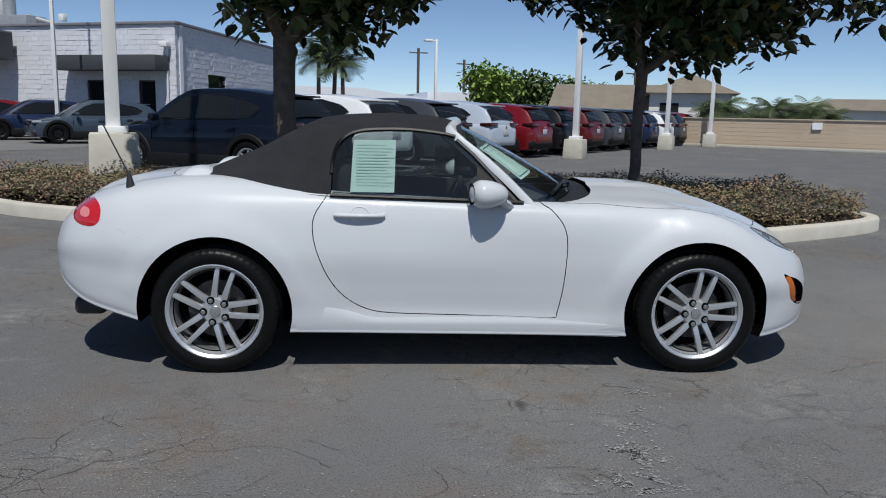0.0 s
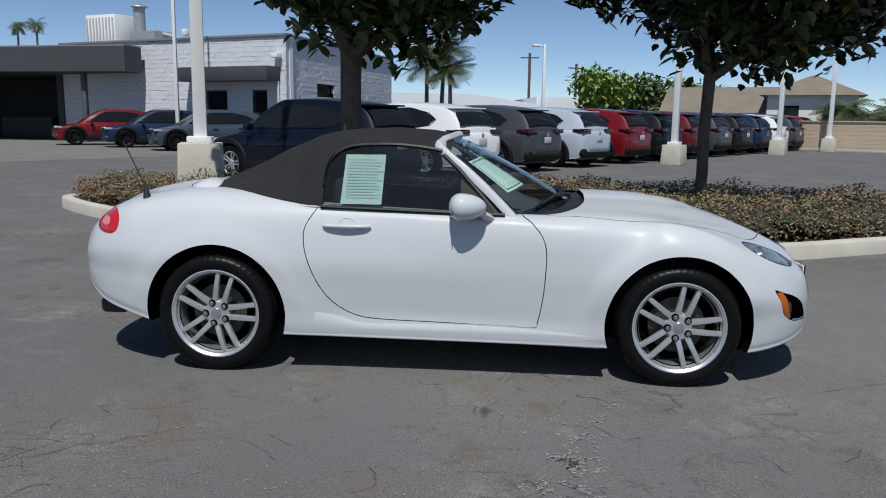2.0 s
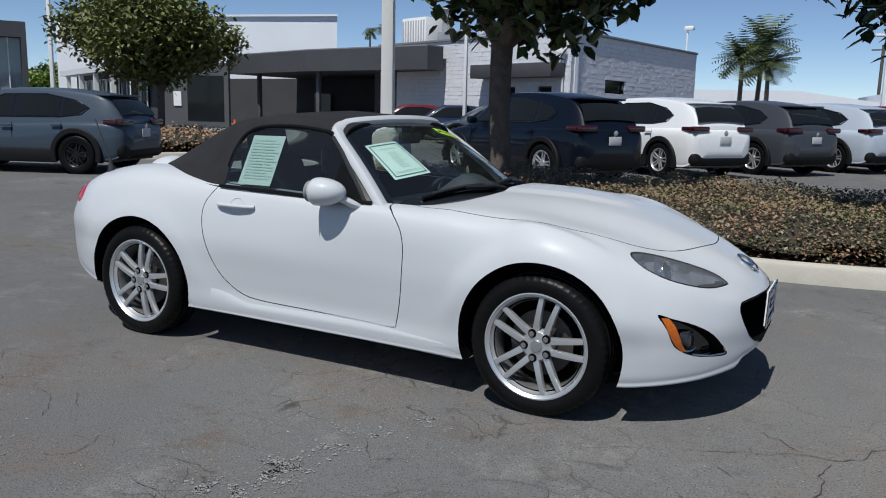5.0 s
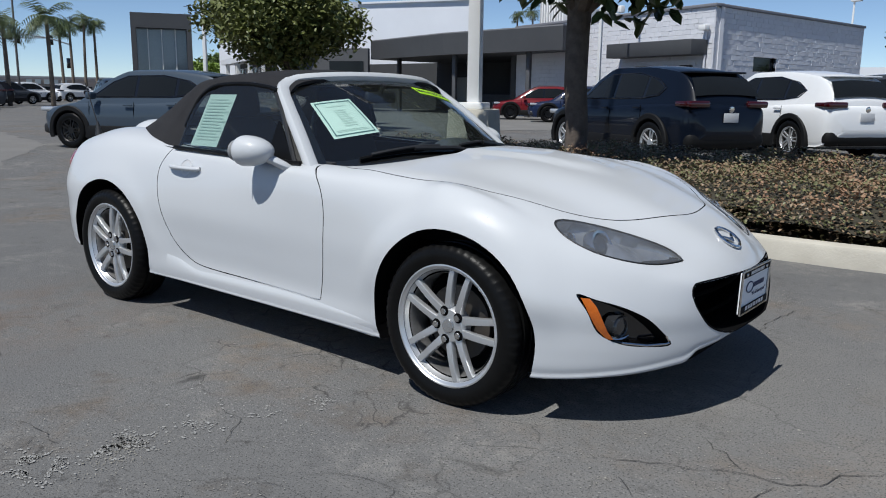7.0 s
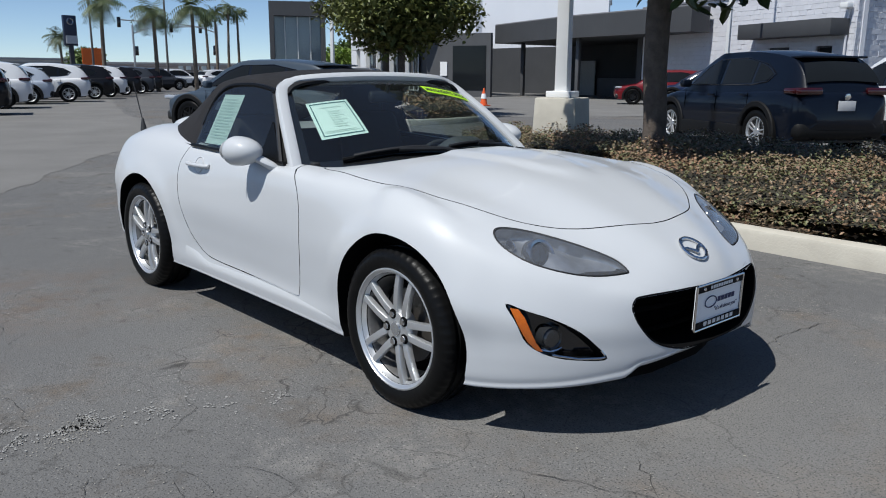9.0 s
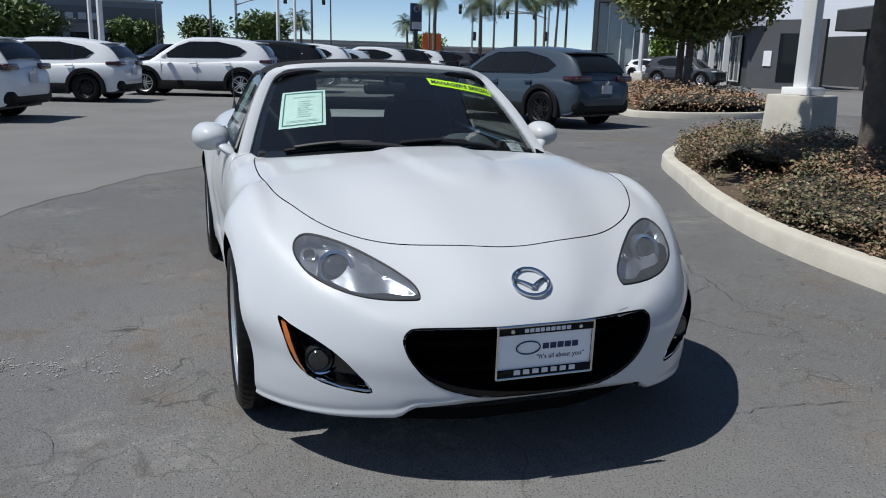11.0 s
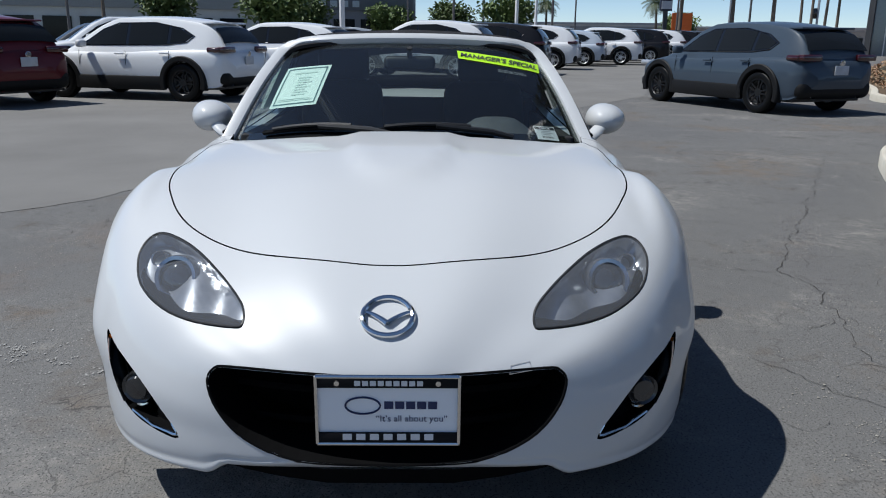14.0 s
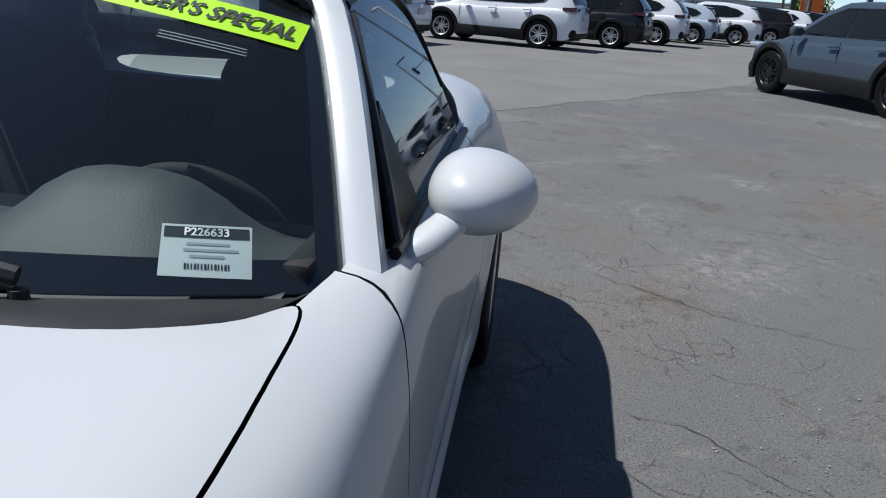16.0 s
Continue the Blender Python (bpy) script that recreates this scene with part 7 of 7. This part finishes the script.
ring = [nose_pt(0.057 * math.cos(a), 0.600 + 0.030 * math.sin(a), 0.006) for a in np.linspace(0, 2 * math.pi, 48, False)]
bd = part("badge", tube(ring + ring[:1], 0.0065, 8, cap=False), CHROME, ROAD, "chrome oval nose badge")
for s in (-1, 1):
    part("badge_bar", tube([nose_pt(s * 0.052 * (1 - t), 0.611 - 0.004 - 0.018 * t ** 1.5, 0.006) for t in np.linspace(0, 1, 8)], lambda t: 0.004 + 0.004 * t, 8), CHROME, bd)
eye_ = [nose_pt(0.30 + dx, 0.499 + dz, 0.0013) for dx, dz in ((-0.025, -0.008), (-0.022, 0.008), (0.022, 0.012), (0.026, -0.004))]
part("tow_cover_seam", tube([tuple(p) for p in eye_ + eye_[:1]], 0.0006, 4), mat("grey_seam", (0.36, 0.36, 0.37), 0.8), ROAD)

# dealer plate in its frame
PL = pose(1.982, 0.005, 0.427, 0, 0, 0) @ Matrix.Rotation(radians(1.5), 4, "Y")
plate = part("dealer_plate", boxed(-0.006, 0.0, -0.152, 0.152, -0.077, 0.077), WHITECARD, ROAD, "white dealer plate in a chrome frame", smooth=False)
plate.matrix_basis = PL
fr = bmesh.new()
for a, b_, c, d in ((-0.155, 0.155, 0.054, 0.080), (-0.155, 0.155, -0.080, -0.054)):
    boxed(0.001, 0.006, a, b_, c, d, 0.0015, fr)
part("frame_band", fr, mat("matt_black_band", (0.012, 0.012, 0.014), 0.7, spec=0.1), plate, "black lettering band")
fr = bmesh.new()
loop = [(0.004, y, z) for y, z in ((-0.156, -0.081), (0.156, -0.081), (0.156, 0.081), (-0.156, 0.081), (-0.156, -0.081))]
for p, q in zip(loop, loop[1:]):
    tube([p, q], 0.0045, 8, fr)
part("plate_frame", fr, CHROME, plate, "chrome plate frame")
LET = mat("letter_silver", (0.75, 0.76, 0.78), 0.4)
for k in range(9):
    part("name_bar", boxed(0.0065, 0.0072, -0.072 + k * 0.017, -0.059 + k * 0.017, 0.060, 0.072), LET, plate, smooth=False)
for k in range(7):
    part("name_bar", boxed(0.0065, 0.0072, -0.100 + k * 0.030, -0.080 + k * 0.030, -0.071, -0.056), LET, plate, smooth=False)
NAVY = mat("navy_print", (0.02, 0.03, 0.10), 0.6)
part("logo_ring", tube([(0.0015, -0.055 + 0.038 * math.cos(a), 0.010 + 0.020 * math.sin(a)) for a in np.linspace(0, 2 * math.pi, 30)], 0.0022, 6), NAVY, plate)
for k in range(5):
    part("logo_bar", boxed(0.0005, 0.0015, -0.008 + k * 0.024, 0.012 + k * 0.024, 0.002, 0.020), NAVY, plate, smooth=False)
tx = text_mesh("\u201cIt\u2019s all about you\u201d", 0.021, 0.0004)
bmesh.ops.transform(tx, matrix=Matrix.Translation((0.001, 0.052, -0.022)) @ Matrix(((0, 0, 1, 0), (1, 0, 0, 0), (0, 1, 0, 0), (0, 0, 0, 1))), verts=tx.verts)
part("slogan", tx, NAVY, plate, smooth=False)
for y in (-0.11, 0.11):
    part("bolt", lathe([(0.0, 0.004), (0.006, 0.003), (0.007, 0.0)], 12), CHROME, plate).matrix_basis = pose(0.006, y, 0.066, 0, 90, 0)

# papers in the glass
def quad(c):
    """Place on the windscreen by shares along and up a sheet whose corners (u, v) are c: foot left, foot right, top right, top left."""
    def f(a, b, out):
        p = [(1 - a) * (1 - b), a * (1 - b), a * b, (1 - a) * b]
        return screen(sum(k * q[0] for k, q in zip(p, c)), sum(k * q[1] for k, q in zip(p, c)), out)
    return f


def on_quad(parent, name, f, a0, a1, b0, b1, out, m, label="", n=6):
    return part(name, grid([[f(a0 + (a1 - a0) * i / n, b0 + (b1 - b0) * j / n, out) for i in range(n + 1)] for j in range(n + 1)]), m, parent, label, smooth=False)


SHEET = quad(((-0.857, 0.287), (-0.553, 0.312), (-0.545, 0.743), (-0.875, 0.735)))
guide = on_quad(ROAD, "warranty_paper", SHEET, 0, 1, 0, 1, -0.006, PAPER, "pale green printed sheet taped inside the windscreen", 10)
BORDER = mat("border_print", (0.06, 0.16, 0.17), 0.7)
for a0, a1, b0, b1 in ((0.06, 0.94, 0.05, 0.075), (0.06, 0.94, 0.925, 0.95), (0.06, 0.085, 0.075, 0.925), (0.915, 0.94, 0.075, 0.925)):
    on_quad(guide, "border", SHEET, a0, a1, b0, b1, -0.0045, BORDER)
for a0, a1, b0, b1 in [(0.25, 0.75, 0.80, 0.83)] + [(0.38, 0.66 + 0.06 * math.sin(k * 2.7), 0.26 + k * 0.06, 0.285 + k * 0.06) for k in range(8)] + [(0.14, 0.86, 0.13, 0.145), (0.14, 0.80, 0.165, 0.18)]:
    on_quad(guide, "print_bar", SHEET, a0, a1, b0, b1, -0.0045, GREYINK)


def banner(a, b, out):
    """Place on the curved lime banner: a from its left end to its right, b from foot to top."""
    lo = (0.355 + 0.583 * a, 0.803 - 0.118 * a + 0.017 * a * a)
    hi = (0.357 + 0.621 * a, 0.905 - 0.112 * a + 0.027 * a * a)
    return screen(lo[0] + (hi[0] - lo[0]) * b, lo[1] + (hi[1] - lo[1]) * b, out)


ban = on_quad(ROAD, "price_banner", banner, 0, 1, 0, 1, 0.003, LIME, "lime green banner reading MANAGER'S SPECIAL", 36)
tx = text_mesh("MANAGER'S SPECIAL", 0.046, 0.0, 0.0011)
for v in tx.verts:
    v.co.x += v.co.y * 0.2
x0, x1 = min(v.co.x for v in tx.verts), max(v.co.x for v in tx.verts)
z0, z1 = min(v.co.y for v in tx.verts), max(v.co.y for v in tx.verts)
for v in tx.verts:
    v.co = banner(0.03 + 0.94 * (v.co.x - x0) / (x1 - x0), 0.24 + 0.52 * (v.co.y - z0) / (z1 - z0), 0.0056)
part("lettering", tx, INK, ban, "bold black lettering", smooth=False)
CARD = quad(((0.732, 0.014), (0.862, 0.006), (0.858, 0.132), (0.725, 0.133)))
card = on_quad(ROAD, "stock_card", CARD, 0, 1, 0, 1, -0.0015, WHITECARD, "small white stock card behind the windscreen")
on_quad(card, "black_header", CARD, 0.03, 0.97, 0.74, 0.95, -0.0008, INK)
for a0, a1, b0 in ((0.28, 0.75, 0.60), (0.25, 0.85, 0.48), (0.32, 0.7, 0.36)):
    on_quad(card, "print_bar", CARD, a0, a1, b0, b0 + 0.05, -0.0008, mat("faint_print", (0.55, 0.56, 0.6), 0.7))
for k in range(14):
    on_quad(card, "barcode_bar", CARD, 0.27 + k * 0.036, 0.285 + k * 0.036 + 0.008 * (k % 3 == 0), 0.14, 0.25, -0.0008, INK, n=2)
tx = text_mesh("P226633", 0.0145, 0.0, 0.0003)
for v in tx.verts:
    v.co = CARD(0.5 + v.co.x / 0.100, 0.845 + v.co.y / 0.068, -0.0002)
part("stock_number", tx, WHITECARD, card, smooth=False)
# dotted shade band behind the mirror side of the header
for k in range(3):
    on_quad(ROAD, "dot_row", quad(((0.62, 0.70 - k * 0.012), (0.82, 0.672 - k * 0.012), (0.82, 0.676 - k * 0.012), (0.62, 0.704 - k * 0.012))), 0, 1, 0, 1, -0.001, mat("dot_print", (0.35, 0.36, 0.37), 0.6))
sp = [(-0.535, 0.866), (-0.325, 0.866), (-0.318, 1.112), (-0.525, 1.110)]
bg_ = part("window_sheet", prism([(x, -(pane_y(z) - 0.006), z) for x, z in sp], (0, 0.001, 0)), PAPER, ROAD, "pale green printed sheet inside the door window", smooth=False)
for k in range(14):
    z = 0.895 + k * 0.0145
    x0, x1 = -0.51, -0.345 + 0.02 * math.sin(k * 2.3)
    part("print_bar", prism([(x, -(pane_y(q) - 0.0056), q) for x, q in ((x0, z), (x1, z), (x1, z + 0.005), (x0, z + 0.005))], (0, -0.0002, 0)), GREYINK, bg_, smooth=False)

# cabin
part("cabin_tub", box(1.34, 1.28, 0.02, (-0.1, 0, 0.31)), INTERIOR, ROAD, "dark cabin floor")
for sy in (-1, 1):
    part("door_card", boxed(-0.78, 0.40, sy * 0.644 - 0.02, sy * 0.644 + 0.02, 0.31, 0.835, 0.01), INTERIOR, ROAD, "dark inner door trim")
part("rear_bulkhead", boxed(-0.80, -0.76, -0.64, 0.64, 0.31, 0.90, 0.01), INTERIOR, ROAD, "dark bulkhead behind the seats")
ds = bmesh.new()
rows = [[(x, y, 0.765 + 0.045 * (1 - ((x - 0.34) / 0.26) ** 2) + 0.095 * math.exp(-((y - 0.36) / 0.15) ** 4) * math.exp(-((x - 0.25) / 0.13) ** 2)) for y in np.linspace(-0.64, 0.64, 33)] for x in np.linspace(0.12, 0.60, 13)]
grid(rows, ds)
grid([[(0.12, y, 0.80 + 0.0) for y in (-0.64, 0.64)], [(0.16, y, 0.50) for y in (-0.64, 0.64)]], ds)
part("dashboard", ds, DASH, ROAD, "dark grey dashboard with a hooded binnacle")
sw = part("steering_wheel", lathe([(0.172 + 0.014 * math.cos(a), 0.014 * math.sin(a)) for a in np.linspace(0, 2 * math.pi, 10, False)], 40, closed=True), INTERIOR, ROAD, "black three-spoke steering wheel")
sw.matrix_basis = pose(0.02, 0.36, 0.700, 0, -68, 0)
for a in (0, 180, 270):
    part("spoke", box(0.15, 0.03, 0.012, (0.085, 0, -0.006), 0.005), mat("satin_spoke", (0.3, 0.3, 0.31), 0.4, 0.6), sw).matrix_basis = pose(0, 0, 0, 0, 0, a)
part("hub", lathe([(0, 0.02), (0.05, 0.015), (0.055, -0.02)], 20), INTERIOR, sw)
for sy in (-0.36, 0.36):
    st = part("seat", box(0.50, 0.48, 0.16, (-0.22, sy, 0.36), 0.05, seg=3), INTERIOR, ROAD, "black sports seat")
    bk = box(0.16, 0.46, 0.58, (0, 0, 0), 0.06, seg=3, taper=0.86)
    part("backrest", bk, INTERIOR, st).matrix_basis = pose(-0.44, sy, 0.44, 0, -17, 0)
    part("headrest", box(0.12, 0.26, 0.19, (0, 0, 0), 0.05, seg=3), INTERIOR, st).matrix_basis = pose(-0.625, sy, 0.98, 0, -12, 0)
    hoop = spline([(-0.70, sy - 0.12, 0.86), (-0.71, sy - 0.10, 1.0), (-0.71, sy, 1.04), (-0.71, sy + 0.10, 1.0), (-0.70, sy + 0.12, 0.86)], 5)
    part("roll_hoop", tube(hoop, 0.02, 8), mat("satin_spoke", (0.3, 0.3, 0.31), 0.4, 0.6), ROAD, "satin roll hoop behind the seat")
part("rear_mirror", box(0.03, 0.22, 0.06, (0.06, 0, 1.075), 0.02, seg=3), BLACK, ROAD, "black interior mirror")
part("mirror_mount", tube([(0.06, 0, 1.12), (0.085, 0, 1.17)], 0.012), BLACK, ROAD)
for sy in (-0.33, 0.33):
    part("sun_visor", box(0.14, 0.40, 0.018, (-0.11, sy, 1.155), 0.008), INTERIOR, ROAD)
# seams of the bumper covers, rear valance
for sy in (-1, 1):
    for pts in (((-1.70, 0.722), (-1.60, 0.682), (-1.50, 0.648), (-1.425, 0.632)), ((1.50, 0.668), (1.455, 0.64), (1.42, 0.605), (1.395, 0.572))):
        line_ = [on_side(x, z, -0.0004) for x, z in pts]
        part("bumper_seam", tube([(p.x, sy * p.y, p.z) for p in spline(line_, 4)], 0.0010, 4), mat("grey_seam", (0.28, 0.28, 0.29), 0.8), ROAD)
part("rear_valance", box(0.15, 1.20, 0.09, (-1.83, 0, 0.222), 0.03, seg=3), BLACK, ROAD, "black plastic lower rear valance")
_bm.free()


# ---- wear of the ground ----
CRACK = mat("open_crack", (0.046, 0.044, 0.042), 0.95, col2=(0.08, 0.076, 0.072), scale=8, spec=0.1)


def crack(points, width, seed):
    """A wandering open joint: a thin ragged ribbon with side shoots."""
    rng = random.Random(seed)
    P = [Vector((x, y, 0)) for x, y in points]
    fine = []
    for a, c in zip(P, P[1:]):
        n = max(2, int((c - a).length / 0.035))
        fine += [a.lerp(c, j / n) for j in range(n)]
    fine.append(P[-1])
    b = bmesh.new()

    def ribbon(line, w0):
        rows, off = [], 0.0
        for i, p in enumerate(line):
            t = (line[min(i + 1, len(line) - 1)] - line[max(i - 1, 0)]).normalized()
            s = Vector((-t.y, t.x, 0))
            off = off * 0.75 + rng.gauss(0, 0.011)
            w = w0 * rng.uniform(0.25, 1.15) * min(1, 0.25 + 6 * min(i, len(line) - 1 - i) / len(line))
            q = p + s * off
            rows.append([tuple(q + s * w + Vector((0, 0, 0.0042))), tuple(q - s * w + Vector((0, 0, 0.0042)))])
        grid(rows, b)
    ribbon(fine, width)
    for i in range(4, len(fine) - 4):
        if rng.random() < 0.07:
            a = rng.uniform(0, 2 * math.pi)
            d = Vector((math.cos(a), math.sin(a), 0)) * rng.uniform(0.08, 0.3)
            ribbon([fine[i].lerp(fine[i] + d, k / 7) for k in range(8)], width * 0.6)
    single("pavement_crack", b, CRACK, "thin ragged crack open in the asphalt", "crack", group="cracks in the asphalt", kind="structure", smooth=False)


CRACKS = [
    [(-5.28, 4.47), (-3.15, 3.33), (-1.64, 2.52), (-0.57, 1.98), (-0.34, 2.03), (-0.08, 1.98), (0.32, 1.91), (0.67, 1.85), (1.04, 1.95)],
    [(-0.68, 1.6), (-0.57, 1.77), (-0.52, 1.96)],
    [(0.65, 1.32), (0.76, 1.43), (0.97, 1.52), (1.1, 1.65), (1.01, 1.9)],
    [(1.77, 0.83), (1.74, 1.01), (1.76, 1.21), (1.79, 1.5)],
    [(-0.91, 1.22), (-0.83, 1.44), (-0.65, 1.63)],
    [(-2.27, 1.07), (-2.02, 1.47), (-1.77, 1.82), (-1.65, 2.21)],
    [(-1.51, -1.98), (-1.28, -1.83), (-1.04, -1.68), (-0.95, -1.61)],
    [(1.81, -0.88), (2.14, -0.68), (2.35, -0.66), (2.54, -0.37)],
    [(2.16, -1.42), (2.27, -1.13), (2.32, -0.7)],
]
for i, pts in enumerate(CRACKS):
    crack(pts, 0.0022 if i else 0.0028, 100 + i)


def grit(name, spots, material, label, seed):
    """Small pale chips of bared stone and dust, thick in the middle of each spot."""
    rng = random.Random(seed)
    verts, faces = [], []
    for x, y, rx, ry, count in spots:
        for _ in range(int(count * 1.6)):
            px, py = x + rng.gauss(0, rx), y + rng.gauss(0, ry)
            if noise.noise(Vector((px * 4, py * 4, 2.0))) < rng.uniform(-0.35, 0.3):
                continue
            s = rng.uniform(0.0013, 0.0036) * (1.7 if rng.random() < 0.06 else 1)
            a = rng.uniform(0, 6.28)
            k = len(verts)
            for j in range(4):
                d = s * rng.uniform(0.6, 1.3)
                verts.append((px + d * math.cos(a + j * 1.57), py + d * math.sin(a + j * 1.57), 0.0035))
            verts.append((px, py, 0.0035 + s * 0.45))
            faces += [(k + j, k + (j + 1) % 4, k + 4) for j in range(4)]
    me = bpy.data.meshes.new(name)
    me.from_pydata(verts, [], faces)
    me.materials.append(material)
    tagged(new(name, me), label, "grit", kind="stuff")


grit("loose_grit", [(0.62, -1.90, 0.07, 0.10, 500), (1.3, 1.62, 0.22, 0.16, 1500), (0.6, 2.1, 0.5, 0.12, 900), (-0.9, 1.7, 0.35, 0.3, 700), (2.2, -0.9, 0.3, 0.3, 500), (2.5, 0.9, 0.35, 0.4, 900),
                    (-1.3, -1.9, 0.4, 0.2, 1100), (-2.0, -1.5, 0.4, 0.4, 900), (1.4, -1.8, 0.6, 0.25, 500), (-0.6, -2.2, 0.6, 0.2, 700), (-3.2, 0.2, 0.8, 0.9, 900), (0.0, 2.55, 1.6, 0.12, 1200), (3.1, 0.1, 0.5, 0.9, 700)],
     mat("pale_grit", (0.30, 0.285, 0.25), 0.95, col2=(0.20, 0.19, 0.17), scale=40, vary=0.45, spec=0.1),
     "pale stone chips and dust scattered over the worn asphalt", 61)


def crazing(patches, seed):
    """Networks of short broken hairline cracks in worn patches."""
    rng = random.Random(seed)
    verts, faces = [], []

    def strip(p, a, n, w):
        pts = []
        for _ in range(n):
            pts.append(p.copy())
            a += rng.gauss(0, 0.33)
            p = p + Vector((math.cos(a), math.sin(a), 0)) * 0.028
            if len(pts) > 4 and rng.random() < 0.09:
                strip(p, a + rng.choice((-1, 1)) * rng.uniform(0.7, 1.6), n // 2, w * 0.8)
        k = len(verts)
        for i, q in enumerate(pts):
            t = (pts[min(i + 1, len(pts) - 1)] - pts[max(i - 1, 0)]).normalized()
            s = Vector((-t.y, t.x, 0)) * w * 0.55 * rng.uniform(0.2, 1.2) * (0.15 if i in (0, len(pts) - 1) else 1)
            verts.extend([tuple(q + s + Vector((0, 0, 0.004))), tuple(q - s + Vector((0, 0, 0.004)))])
        faces.extend([(k + 2 * i, k + 2 * i + 1, k + 2 * i + 3, k + 2 * i + 2) for i in range(len(pts) - 1)])
    for x, y, r, count, w in patches:
        for _ in range(int(count * 0.36)):
            a = rng.uniform(0, 6.28)
            d = r * rng.random() ** 0.6
            strip(Vector((x + d * math.cos(a), y + d * math.sin(a), 0)), rng.choice((0.5, 2.2, 0.0)) + rng.gauss(0, 0.5), rng.randint(5, 17), w)
    me = bpy.data.meshes.new("hairline_cracks")
    me.from_pydata(verts, [], faces)
    me.materials.append(CRACK)
    tagged(new("hairline_cracks", me), "networks of fine dark cracks in worn patches of asphalt", "cracks", kind="stuff")


crazing([(-1.5, -1.9, 0.9, 46, 0.0024), (-0.4, -2.2, 0.7, 26, 0.0022), (1.0, -2.3, 0.9, 24, 0.0022), (2.0, -2.2, 0.9, 50, 0.0026), (2.9, -1.2, 1.0, 40, 0.0026), (3.2, 0.6, 1.0, 30, 0.0024),
         (1.4, 1.7, 0.7, 30, 0.0022), (-0.6, 1.8, 0.8, 34, 0.0024), (-2.2, 1.8, 1.1, 34, 0.0028), (-3.5, -0.5, 1.4, 40, 0.0032), (0.6, -3.4, 1.0, 26, 0.0022), (2.4, -3.4, 0.9, 36, 0.0024), (-3.6, 3.0, 1.0, 16, 0.003)], 77)


def flecks(spots, seed):
    """Worn remains of white road paint."""
    rng = random.Random(seed)
    verts, faces = [], []
    for x, y, rx, ry, count in spots:
        for _ in range(count):
            px, py = x + rng.gauss(0, rx), y + rng.gauss(0, ry)
            if noise.noise(Vector((px * 14, py * 14, 5.0))) < 0.02:
                continue
            k, n = len(verts), rng.randint(5, 7)
            s = rng.uniform(0.0016, 0.0055)
            for j in range(n):
                d = s * rng.uniform(0.5, 1.3)
                verts.append((px + 1.6 * d * math.cos(6.283 * j / n), py + d * math.sin(6.283 * j / n), 0.0036))
            faces.append(tuple(range(k, k + n)))
    me = bpy.data.meshes.new("paint_flecks")
    me.from_pydata(verts, [], faces)
    me.materials.append(mat("old_road_paint", (0.36, 0.355, 0.34), 0.8, col2=(0.25, 0.245, 0.235), scale=60))
    tagged(new("paint_flecks", me), "flaking remains of white paint on the asphalt", "paint flecks", kind="stuff")


flecks([(0.60, -1.80, 0.05, 0.05, 700), (0.54, -2.03, 0.06, 0.04, 600), (0.66, -1.55, 0.06, 0.06, 160), (0.78, -1.30, 0.05, 0.05, 110), (0.85, -1.12, 0.05, 0.04, 80), (0.45, -1.42, 0.12, 0.05, 50)], 9)
